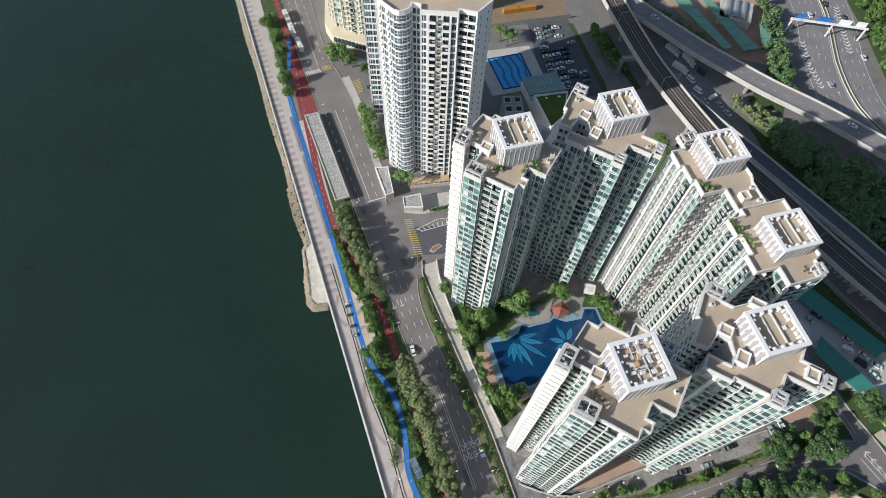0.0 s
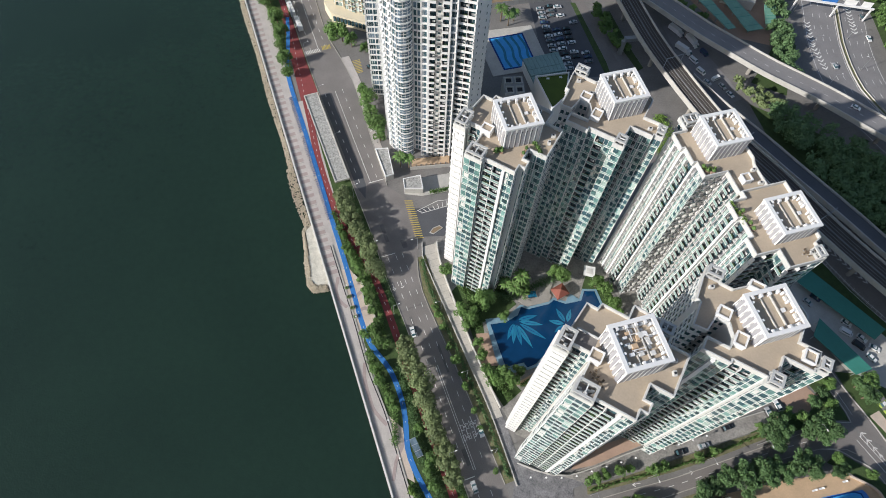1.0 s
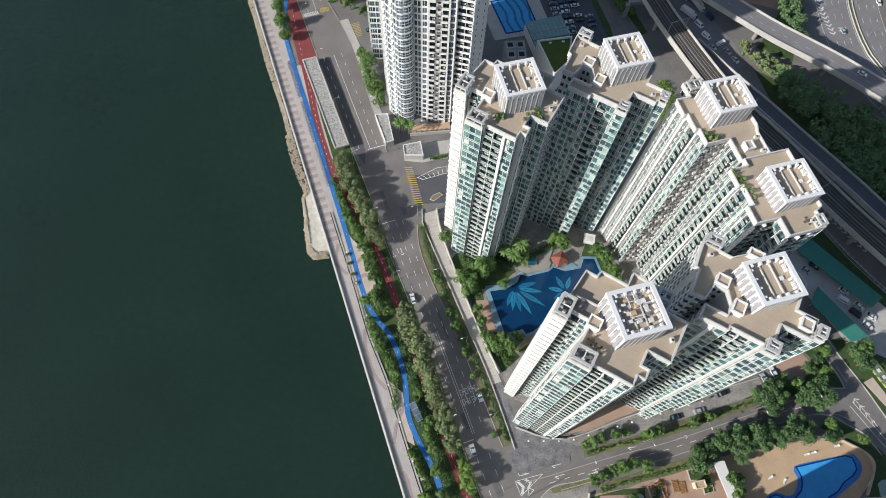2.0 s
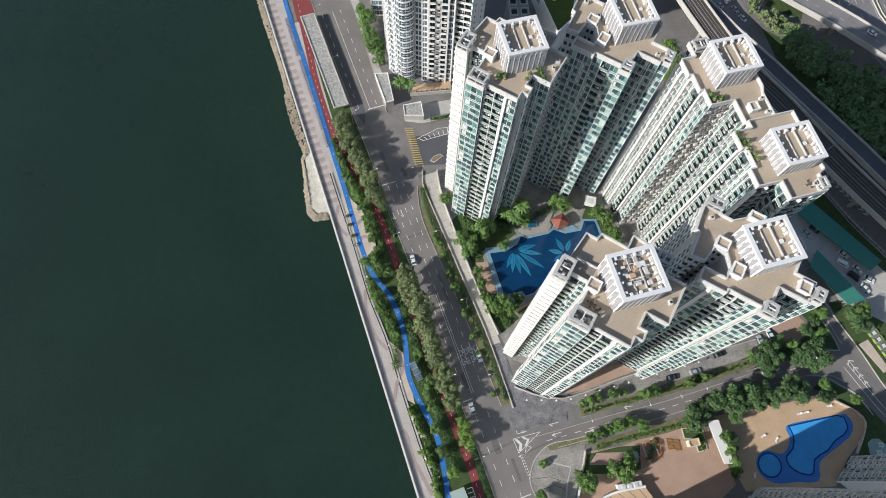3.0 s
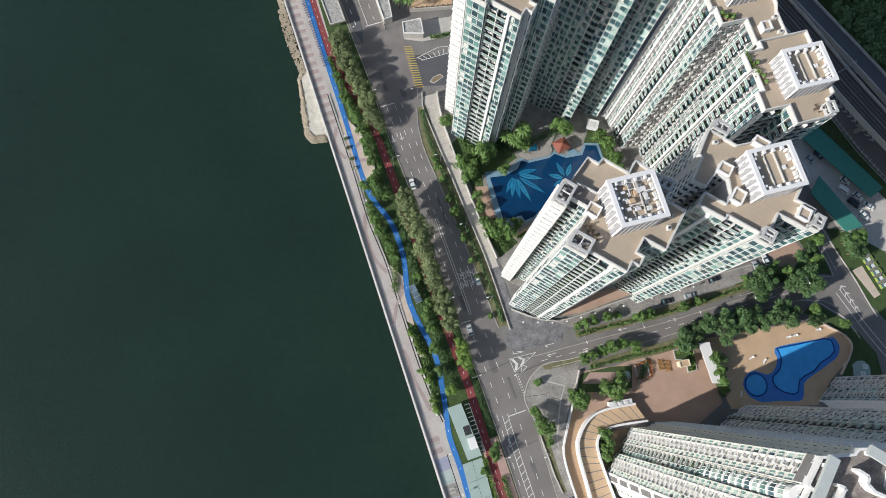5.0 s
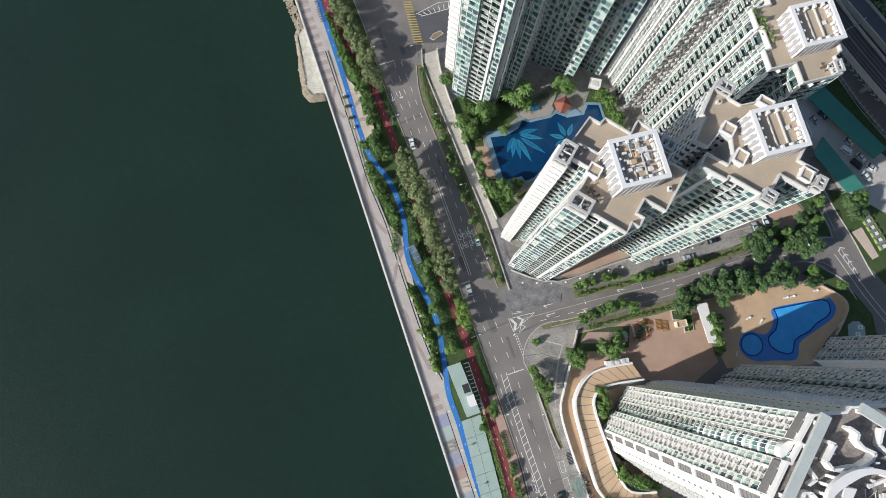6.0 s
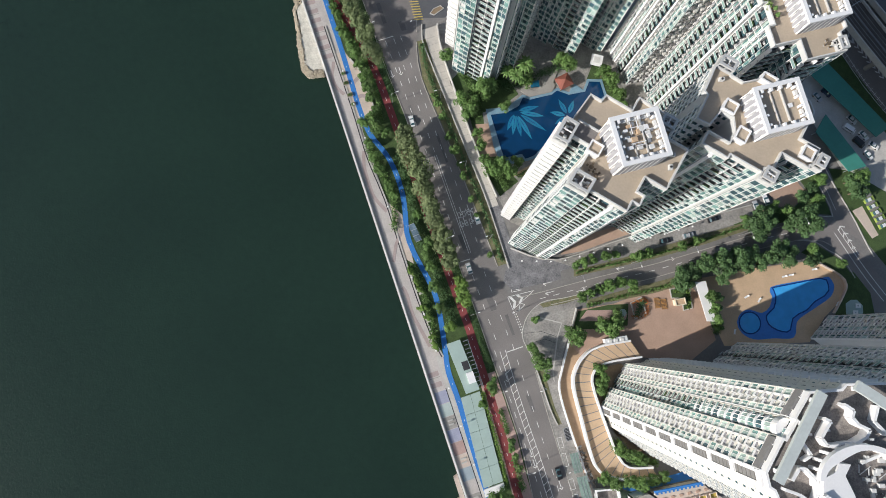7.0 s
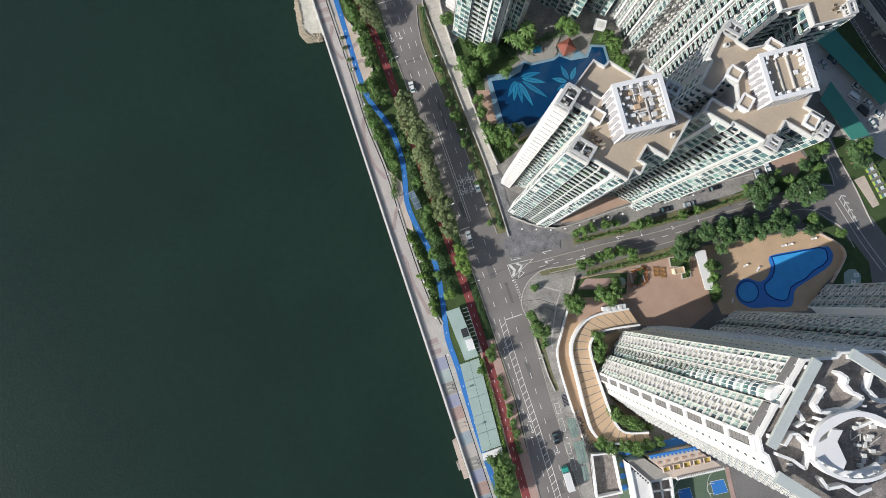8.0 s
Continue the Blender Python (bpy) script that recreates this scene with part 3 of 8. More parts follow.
band_a, band_b = Geo().box(-1.9, 1.9, -.9, .9, .1, .128, M_MAUVE).mesh("paving_band"), Geo().box(-1.9, 1.9, -.12, .12, .1, .128, M_CONC).mesh("paving_joint")
bands = thing("paving", "pink and dark bands set in the promenade", "paving", kind="structure")
for i in range(105):
    s = -300 + i * 3.9
    x, y = shore(s, -.4)
    if -112 < s < 14 or s > 20:
        continue
    part("paving_band", band_a, bands, m=pose(x, y, 0, 0, 0, 19.8))
    if i % 2:
        x, y = shore(s + 1.4, -.4)
        part("paving_joint", band_b, bands, m=pose(x, y, 0, 0, 0, 19.8))
outline_slab("pavement", [shore(10, 2.4), shore(90, 2.4), shore(90, 4.0), shore(10, 4.0)], .135, M_PALECONC, "pale lay-by of the promenade", "pavement")
M_BLUEPAVE = material("blue_grey_paving", (0.33, 0.39, 0.42), .8, vary=.14, grain=.4, stain=3)
M_LAVENDER = material("lavender_paving", (0.34, 0.35, 0.45), .8, vary=.14, grain=.4, stain=3)
M_GREENPAVE = material("grey_green_paving", (0.42, 0.49, 0.46), .8, vary=.14, grain=.4, stain=3)
bays = thing("paving", "row of square paving bays in muted colours", "paving", kind="structure")
for k, mat in enumerate((M_LAVENDER, M_GREENPAVE, M_CONC, M_LAVENDER, M_PINK, M_PALETAN, M_BLUEPAVE, M_PAVE, M_CONC, M_LAVENDER, M_PINK, M_BLUEPAVE, M_PALETAN)):
    s = 22.4 + 4.7 * k
    part("paving_bay", Geo().prism([shore(s, -2.3), shore(s + 4.5, -2.3), shore(s + 4.5, 2.1), shore(s, 2.1)], .1, .142, mat), bays)
    if k % 3 == 2:
        for o in (1.2, 2.6):
            part("seat_slab", Geo().prism([shore(s + o, -.9), shore(s + o + .5, -.9), shore(s + o + .5, 1.1), shore(s + o, 1.1)], .14, .5, M_PALECONC), bays, "pale stone seat")
single("drain", strip(lane(22, 84, 2.25, 2.25, 6), .3, .08, .16, M_BLACK), "dark slotted drain along the paving bays", "drain", kind="structure")
dock = thing("landing_stage", "small tan landing stage beyond the sea wall", "landing stage", kind="structure")
part("platform", Geo().prism(ccw_pts([shore(52, -3.6), shore(66.4, -3.6), shore(66.4, -5.4), shore(52.6, -5.2)]), -2.8, .3, M_PALETAN), dock, "tan concrete platform")
for k in range(5):
    part("step", Geo().prism(ccw_pts([shore(60 + .7 * k, -3.6), shore(60.7 + .7 * k, -3.6), shore(60.7 + .7 * k, -6.3), shore(60 + .7 * k, -6.3)]), -2.8, -.2 - .4 * k, M_CONC), dock)
for k in range(6):
    part("bollard", Geo().tube(*shore(52.8 + 2.6 * k, -4.9), .3, 1.0, .14, .12, M_STEEL, 8), dock)
# a drain line with a pale edging parts the walk from the lay-bys
EDGE = [(-125, 1.8), (-112, 1.8), (-90, 1.9), (-77, 1.6), (-67, 1.6), (-50, 2.8), (-30, 2.5), (-11, 2.6), (2, 3.2), (11, 4.5)]
edge = smooth([shore(*p) for p in EDGE], 2)
single("drain", strip(edge, .4, .08, .17, M_BLACK), "dark slotted drain along the promenade", "drain", kind="structure")
single("edging", strip(smooth([shore(p[0], p[1] + .55) for p in EDGE], 2), .45, .08, .42, M_PALECONC), "low pale edging beside the drain", "kerb", kind="structure")
# first rest area with its sinuous seat wall
SINUOUS = [(-109, 7.4), (-108, 7.7), (-105, 9.1), (-102, 9.5), (-99.6, 8.5), (-97, 8.1), (-95, 9.2), (-93, 10.5), (-88, 10.0), (-85, 9.6)]
outline_slab("pavement", [shore(-113, 2.6), shore(-84, 2.4)] + [shore(*p) for p in reversed(SINUOUS)] + [shore(-112, 6.4)], .213, M_PALETAN, "pale tan paved rest area", "pavement")
single("seat_wall", strip(smooth([shore(*p) for p in SINUOUS], 1.2), .55, 0, .6, M_PALECONC), "low sinuous pale seat wall", "seat wall", kind="structure")
for pts, w, z in (([(-99, 5.3), (-100.4, 7.4), (-101, 9.3)], 1.5, .222), ([(-93, 5.2), (-93.4, 7.4), (-91.4, 9.6)], 1.5, .222), ([(-110, 1.0), (-108, .2), (-105, -1.2), (-101, -1.4), (-98, -.3), (-96, 1.0)], 1.3, .142),
                  ([(-72, 1.2), (-66, -.6), (-57, -.9), (-53, -.4), (-47, 2.2)], 1.3, .142), ([(-39.4, 6.2), (-38, 5.2), (-36, 3.5), (-34, 1.6), (-28, -1.4)], 1.1, .217), ([(-18, -1.2), (-15, -.5), (-7, -.7), (-2, .2), (6, 1.6)], 1.3, .142)):
    single("paving", strip(smooth([shore(*p) for p in pts], 1.0), w, .1, z, M_MAUVE), "sweeping greyish pink paving band", "paving", kind="structure")
# second rest area and its glazed shelter
outline_slab("pavement", [shore(-51, 3.2), shore(-28, 2.8), shore(-25, 5.6), shore(-35, 6.6), shore(-40, 6.6), shore(-44, 7.3)], .209, M_PALETAN, "pale tan paved rest area", "pavement")
cab = thing("shelter", "small glass-roofed shelter beside the cycle track", "shelter", pose(*shore(-35.6, 9.6), .1, 0, 0, -64))
for i in range(3):
    part("roof_pane", Geo().box(-3.4 + 2.3 * i, -1.2 + 2.3 * i, -1.2, 1.2, 2.5, 2.58, M_BLUEGLASS), cab, "grey glass roof pane")
for x in (-3.45, -1.15, 1.15, 3.45):
    part("roof_rib", Geo().box(x - .08, x + .08, -1.3, 1.3, 2.44, 2.66, M_STEEL), cab)
    part("post", Geo().box(x - .06, x + .06, 1.0, 1.12, 0, 2.45, M_STEEL), cab)
part("bench", Geo().box(-2.6, 2.6, .2, .7, .38, .48, M_PALECONC), cab)
for s_, n_, w in ((-104, 3.1, 1.0), (-100, 2.9, 1.2), (-95, 2.9, 1.2), (-91, 3.0, 1.0)):
    pl = thing("planter", "square stone planter with low brown shrubs", "planter", pose(*shore(s_, n_), .14, 0, 0, 19.8), group="planters of the promenade")
    part("box", Geo().ring([(-w, -w * .7), (w, -w * .7), (w, w * .7), (-w, w * .7)], .2, 0, .5, M_CONC), pl)
    part("soil", Geo().box(-w + .2, w - .2, -w * .7 + .2, w * .7 - .2, 0, .4, M_SOIL), pl)
    for i in range(7):
        a = i * 2.4
        part("plant", Geo().tube(.5 * w * math.cos(a), .35 * w * math.sin(a), .4, .8 + .05 * i, .34, .12, M_LEAF[i % 2], 6), pl)
for s_, n_ in ((-15, 3.9), (-13.6, 4.6), (-3, 4.1), (3, 4.6), (-21, 3.8)):
    be = thing("bench", "pale stone block bench beside the promenade trees", "bench", pose(*shore(s_, n_), .12, 0, 0, 19.8), group="stone benches")
    part("seat", Geo().box(-.75, .75, -.45, .45, .3, .48, M_PALECONC), be)
    part("foot", Geo().box(-.6, .6, -.3, .3, 0, .3, M_CONC), be)


def boulders(name, label, spots, seed):
    rng = random.Random(seed)
    V, Fc = [], []
    for x, y, z, r in spots:
        k = len(V)
        rot = Euler((rng.uniform(0, 3), rng.uniform(0, 3), rng.uniform(0, 3))).to_matrix()
        for a in (-1, 1):
            for b in (-1, 1):
                for c in (-1, 1):
                    v = rot @ Vector((a * rng.uniform(.5, 1), b * rng.uniform(.5, 1), c * rng.uniform(.4, .8)))
                    V.append((x + v.x * r, y + v.y * r, z + v.z * r))
        Fc += [tuple(k + i for i in q) for q in ((0, 1, 3, 2), (4, 6, 7, 5), (0, 4, 5, 1), (2, 3, 7, 6), (0, 2, 6, 4), (1, 5, 7, 3))]
    me = bpy.data.meshes.new(name)
    me.from_pydata(V, [], Fc)
    me.materials.append(M_STONE)
    tagged(new(name, me), label, "rocks", kind="stuff")


rng_r = random.Random(21)
spots = []
for i in range(3600):
    s = rng_r.uniform(-330, -124)
    wide = 1.7 + (2.2 if s > -170 else .9) * (0.6 + .4 * math.sin(s * .11))
    d = rng_r.uniform(0, wide)
    spots.append((*shore(s, -3.8 - d), -.3 - 2.2 * d / wide, rng_r.uniform(.2, .44)))
boulders("rocks", "rough tan boulders of the sea revetment", spots, 1)
spots = []
OUTER = [(-138, -5.6), (-136, -7.6), (-126, -8.8), (-122, -10.2), (-111, -11.6), (-107.4, -9.8), (-106, -4.3)]
for i in range(1000):
    t = rng_r.uniform(0, 5.999)
    a, b = Vector(OUTER[int(t)]), Vector(OUTER[int(t) + 1])
    p = a.lerp(b, t % 1)
    q = rng_r.uniform(0, 1.9)
    p += (Vector((-116, -4)) - p).normalized() * q
    if p.y < -3.4:
        spots.append((*shore(p.x, p.y), -1.6 + .95 * q, rng_r.uniform(.35, .7)))
boulders("rocks", "rocky headland jutting from the sea wall", spots, 2)
head = [shore(-137, -3.4), shore(-135, -6.4), shore(-125, -7.4), shore(-121, -8.8), shore(-112, -10.2), shore(-108.6, -8.8), shore(-107.4, -3.4)]
single("headland", Geo().prism(head, -3, .35, M_PALESTONE := material("pale_stone", (0.74, 0.70, 0.60), .9, vary=.15, grain=.5, stain=2.5, second=(.42, .39, .32), bump=.05)), "pale stone-paved headland", "headland", kind="structure")

# ---- long flat shelter roof beside the tracks ----
sh = thing("shelter", "long flat-roofed concrete shelter with a stained roof", "shelter", kind="structure")
q = [shore(-205, 10.3), shore(-153, 11.6), shore(-153, 18.2), shore(-205, 17.0)]
part("roof", Geo().prism(inset(q, .4), 2.6, 3.0, M_STAINROOF), sh, "mottled grey roof")
part("parapet", Geo().ring(q, .5, 2.4, 3.35, M_PALECONC), sh, "white roof edge")
for i in range(12):
    for n in (10.9, 16.8):
        x, y = shore(-203 + i * 4.4, n + .1 * i)
        part("post", Geo().box(x - .2, x + .2, y - .2, y + .2, 0, 2.6, M_CONC), sh)
for k in (.25, .5, .75):
    a, b = Vector(q[0]).lerp(Vector(q[1]), k), Vector(q[3]).lerp(Vector(q[2]), k)
    part("joint", Geo().beam((*a, 3.02), (*b, 3.02), .3, .06, M_PALECONC), sh)

# ---- pale green deck building at the south end ----
pv = thing("pavilion", "pale green flat-roofed cycle pavilion", "pavilion", kind="structure")
q = [shore(7, 7.4), shore(26, 8.4), shore(26, 13.6), shore(7, 12.6)]
part("roof", Geo().prism(q, 3.0, 3.35, M_PALEGREEN), pv, "pale green flat roof")
part("wall", Geo().prism(inset(q, .5), 0, 3.0, M_PALECONC), pv)
part("roof_house", Geo().box(-1.3, 1.3, -2.0, 2.0, 3.35, 4.5, M_TRIM), pv, "white plant box", pose(*shore(21, 12.0), 0, 0, 0, 19.8))
part("roof_opening", Geo().box(-1.2, 1.2, -1.6, 1.6, 3.35, 3.4, M_BLACK), pv, "dark roof opening", pose(*shore(16.4, 11.6), 0, 0, 0, 19.8))
for i in range(12):
    x, y = shore(8 + i * 1.5, 14.4)
    part("pergola_bar", Geo().box(-1.0, 1.0, -.12, .12, 2.9, 3.1, M_STEEL), pv, m=pose(x, y, 0, 0, 0, 19.8))
part("pergola_beam", strip(lane(8, 26, 15.3, 15.3, 6), .18, 2.8, 3.0, M_STEEL), pv)
dk = thing("deck", "pale grey-green paved deck beside the track", "deck", kind="structure")
for i in range(5):
    for j in range(2):
        s, n = 27 + i * 6.5, 6.3 - .5 * i + j * 3.7
        part("panel", Geo().prism([shore(s, n), shore(s + 6.4, n - .48), shore(s + 6.4, n + 3.12), shore(s, n + 3.6)], 0, .5, M_PALEGREEN), dk)
part("bench_wall", Geo().prism([shore(59.8, 3.6), shore(62.4, 3.4), shore(62.4, 11), shore(59.8, 11.2)], 0, .9, M_TRIM), dk, "white end wall")

# ---- boundary walls of the seaside estate ----
for ln, h, lab in (([shore(-114, 38.4), shore(-108, 36.6), shore(-95, 37.0), shore(-62, 38.4), shore(-39, 39.4), shore(-12, 38.8)], .7, "low pale planter wall"), ([shore(-112, 44.2), shore(-98, 42.2), shore(-62, 42.2), shore(-39, 43.4)], 1.8, "pale estate boundary wall"), ([(33, 32), (50, 28), (76, 36.6), (100, 43.6), (126, 51)], 1.2, "low white boundary wall beside the path")):
    single("garden_wall", strip(smooth(ln, 4), .4, 0, h, M_PALECONC), lab, "wall", kind="structure")
# ---- residential towers ----
FH = 3.25
CACHE = {}


def bay(kind, w, var, h=FH, wall=None, glass=None):
    """One storey of one facade bay, as named pieces: x along the wall, y outwards, from the outline's plane."""
    wall, glass = wall or M_WHITE, glass or M_GLASS
    rail = M_TRIM if wall == M_TRIM else M_RAIL
    key = (kind, round(w, 2), var, round(h, 2), wall.name, glass.name)
    if key in CACHE:
        return CACHE[key]
    g, sub = Geo(), []

    def piece(name):
        sub.append((name, Geo()))
        return sub[-1][1]

    if kind == "G":                                # glazed bay: pale spandrel band with a lip, broad panes above
        g.box(0, w, -.6, .05, 0, .17, wall)
        piece("spandrel").box(.06, w - .06, -.6, -.01, .17, .8, M_SPANDREL)
        n = max(2, round(w / 1.75))
        pn = piece("pane")
        for i in range(n):
            x, x1 = .12 + (w - .24) * i / n, .12 + (w - .24) * (i + 1) / n
            pick = (i * 3 + var * 5) % 7
            pn.box(x, x1, -.6, -.02 - .05 * ((i + var) % 2), .8, h, M_DARKGLASS if pick == 3 or var == 4 else M_PALEGLASS if pick == 1 else glass)
        fr = piece("window_frame")
        for i in range(n + 1):
            x = .08 + (w - .16) * i / n
            fr.box(x - .04, x + .04, -.3, .06, .17, h, M_TRIM)
        fr.box(.05, w - .05, -.24, .03, .77, .83, M_TRIM)
        if var in (1, 5):
            piece("open_sash").box(w * .3, w * .3 + w / n * .8, -.1, .14, 1.6, h - .2, M_DARKGLASS)
        if var in (2, 5):
            piece("blind").box(w * .62, w * .9, -.1, .005, 1.0, h - .4, M_AC)
    elif kind == "B":                              # balcony: pale slab, depth painted dark, glass rail and household things
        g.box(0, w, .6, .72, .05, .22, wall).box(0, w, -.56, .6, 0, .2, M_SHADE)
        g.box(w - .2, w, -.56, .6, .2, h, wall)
        # The near-black back and dark slab stand in for the balcony's inner shade.
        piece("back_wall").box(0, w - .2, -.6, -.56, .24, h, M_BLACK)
        d = piece("glass_door")
        d.box(.2, w * .74, -.56, -.5, .24, 2.7, M_DARKGLASS)
        d.box(w * .46, w * .46 + .06, -.5, -.46, .24, 2.7, M_GREY)
        r = piece("railing")
        r.box(.04, w - .2, .6, .66, .24, 1.15, rail)
        r.box(.02, w - .2, .6, .68, 1.15, 1.2, M_AC)
        if var in (0, 2, 5):
            piece("air_unit").box(w * .74, w - .26, -.5, .2, .3 + .5 * (var == 2), 1.0 + .5 * (var == 2), M_AC)
        if var in (1, 2):
            piece("laundry").box(w * .1, w * .3, .1, .16, 1.3, 2.1, M_AC).box(w * .34, w * .5, .12, .18, 1.2, 2.1, M_STRIPE).box(w * .52, w * .62, .1, .16, 1.4, 2.1, M_SHADE)
        if var in (3, 4):
            pl = piece("plant")
            for i in range(5):
                pl.tube(w * (.12 + .1 * i), .38, .24, 1.0 + .12 * (i % 3), .12, .22, M_LEAF[3], 5)
        if var == 4:
            piece("cupboard").box(w * .6, w * .8, -.5, .1, .24, 1.5, M_CONC)
    elif kind == "W":                              # wall with small windows and an air unit
        g.box(0, w, -.6, -.46, 0, .2, wall)
        for a in (.14, .58):
            piece("pane").box(w * a, w * (a + .26), -.6, -.5, 1.0, 2.4, M_DARKGLASS)
            piece("sill").box(w * a - .06, w * (a + .26) + .06, -.6, -.4, .9, 1.0, M_TRIM)
        piece("air_unit").box(w * .44, w * .55, -.6, -.1, .5 + .1 * var, 1.05 + .1 * var, M_AC)
    elif kind == "H":                              # blank white wall with hooded vents
        g.box(0, w, -.6, -.1, 0, h, wall)
        for a in (.14, .56):
            piece("hood").box(w * a, w * (a + .3), .12, .2, 1.2, 1.9, M_TRIM).box(w * a, w * (a + .04), -.1, .12, 1.2, 1.9, M_TRIM).box(w * (a + .26), w * (a + .3), -.1, .12, 1.2, 1.9, M_TRIM).box(w * a, w * (a + .3), -.1, .2, 1.1, 1.2, M_TRIM)
            piece("vent").box(w * (a + .05), w * (a + .25), -.1, .12, 1.21, 1.6, M_AC)
    elif kind == "P":                              # plain white pier
        g.box(0, w, -.6, .62, 0, h, M_TRIM)
    elif kind == "S":                              # white wall, ribbon of windows
        g.box(0, w, -.6, 0, 0, .55, wall)
        g.box(0, w, -.6, -.12, 2.9, h, wall)
        g.box(0, .14, -.6, .12, .55, 2.9, wall).box(w - .14, w, -.6, .12, .55, 2.9, wall)
        piece("pane").box(.14, w - .14, -.6, -.26, .55, 2.9, glass if var in (0, 3, 5) else M_DARKGLASS)
        n = max(1, round(w / 1.3))
        if n > 1:
            fr = piece("window_frame")
            for i in range(1, n):
                x = .3 + (w - .6) * i / n
                fr.box(x - .05, x + .05, -.3, -.12, .55, 2.9, M_TRIM)
    elif kind == "C":                              # cream bay: framed window on a projecting sill
        g.box(0, w, -.6, -.3, 0, .5, wall)
        piece("sill").box(w * .06, w * .94, -.6, .3, .42, .58, wall)
        pn = piece("pane")
        pn.box(w * .1, w * .56, -.6, -.02, .58, h - .3, M_DARKGLASS if var == 4 else M_PALEGLASS)
        pn.box(w * .6, w * .92, -.6, -.05, .58, h - .3, M_GLASS if var % 2 else M_PALEGLASS)
        piece("window_frame").box(w * .02, w * .1, -.6, .3, .2, h, M_TRIM).box(w * .92, w, -.6, .24, .2, h, wall).box(w * .56, w * .6, -.3, .02, .58, h - .3, M_TRIM).box(w * .1, w * .92, -.3, .1, h - .3, h - .14, M_TRIM)
        # A black strip paints the shade above the window head.
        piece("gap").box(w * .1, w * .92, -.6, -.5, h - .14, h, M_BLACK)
    elif kind in "Ee":                             # cream bay: open box ledge with an air unit, small dark window
        up = 0 if kind == "E" else 1.35
        g.box(0, w, -.6, -.34, 0, h, wall)
        piece("pane").box(w * .22, w * .78, -.34, -.3, (1.9 + up) % h * .85 + .2, (1.9 + up) % h * .85 + .95, M_DARKGLASS if var % 3 else M_PALEGLASS)
        piece("ledge").box(w * .06, w * .94, -.34, .34, .3 + up, .4 + up, M_WEATHER).box(w * .02, w * .16, -.34, .34, .3 + up, 1.0 + up, M_TRIM).box(w * .84, w * .98, -.34, .34, .3 + up, 1.0 + up, M_TRIM).box(w * .16, w * .84, .2, .34, .3 + up, 1.0 + up, M_TRIM)
        piece("air_unit").box(w * .28, w * .74, -.3, .12, .42 + up, .9 + up, M_AC if var % 2 else M_STRIPE)
    elif kind == "R":                              # curved ribbon glazing
        g.box(0, w, -.6, .06, 0, .42, wall)
        g.box(0, w, -.6, -.04, 2.8, h, wall)
        piece("pane").box(0, w, -.6, -.2, .42, 2.8, glass if var != 1 else M_DARKGLASS)
        piece("window_frame").box(w * .5 - .05, w * .5 + .05, -.3, -.1, .62, 2.8, M_TRIM).box(0, w, -.25, -.1, 1.55, 1.63, M_TRIM)
    elif kind == "D":                              # window, fins and an air-unit niche painted dark
        g.box(0, w * .58, -.6, .06, 0, .26, wall)
        g.box(0, .14, -.6, .3, .26, h, wall)
        pn = piece("pane")
        for i in range(2):
            pn.box(.14 + w * .22 * i, .14 + w * .22 * (i + 1), -.6, -.06, .26, h, M_DARKGLASS if (i + var) % 5 == 3 else M_PALEGLASS if (i + var) % 2 else glass)
        piece("window_frame").box(.14 + w * .22 - .05, .14 + w * .22 + .05, -.3, .02, .26, h, M_TRIM).box(w * .56, w * .6, -.6, .42, .2, h, wall)
        # Near-black panel: the niche's shade is put into its colour.
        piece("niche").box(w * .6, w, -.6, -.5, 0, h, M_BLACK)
        lv = piece("louvre")
        for z in ((.1, .35) if var % 2 else (1.9, 2.2, 2.5)):
            lv.box(w * .62, w * .9, -.5, -.05, z, z + .08, M_STRIPE)
        piece("air_unit").box(w * .66, w * .86, -.48, .05, .6 + .3 * (var % 3), 1.2 + .3 * (var % 3), M_AC if var % 2 else M_STRIPE)
        piece("slab").box(w * .6, w, -.6, .2, 0, .2, wall)
        if var == 4:
            piece("laundry").box(w * .64, w * .86, .18, .22, 1.0, 1.8, M_STRIPE)
    elif kind == "V":                              # blank white wall with one small window
        g.box(0, w, -.6, -.05, .16, h, wall)
        piece("pane").box(w * .45, w * .57, -.05, -.02, 1.2, 2.2, M_DARKGLASS)
    elif kind == "F":                              # wall with deep sun hoods
        g.box(0, w, -.6, -.1, 0, h, wall)
        piece("hood").box(w * .1, w * .9, -.1, .5, 1.9, 2.5, M_TRIM)
        piece("pane").box(w * .15, w * .85, -.1, -.05, .8, 1.85, M_DARKGLASS)
    elif kind == "K":                              # slim window between white fins, with a small hood
        g.box(0, w, -.6, -.1, 0, .7, wall)
        g.box(w * .52, w, -.6, -.1, .7, h, wall)
        piece("pane").box(w * .08, w * .52, -.6, -.3, .7, h, M_DARKGLASS if var else glass)
        piece("fin").box(0, w * .08, -.6, .22, .7, h, wall)
        piece("hood").box(w * .58, w * .92, -.1, .4, 1.5, 1.72, wall)
        piece("air_unit").box(w * .62, w * .88, -.1, .3, .75, 1.3, M_AC)
    elif kind == "L":                              # service recess: pale wall, pipes and units on ledges
        g.box(0, w, -.6, -.5, 0, h, M_WEATHER)
        piece("pipe").box(w * .06, w * .1, -.5, -.36, 0, h, M_AC).box(w * .9, w * .93, -.5, -.4, 0, h, M_GREY)
        # Grey ledges and dark units carry the recess's shade in their colour.
        piece("ledge").box(w * .2, w * .78, -.5, .25, .5, .6, M_STRIPE)
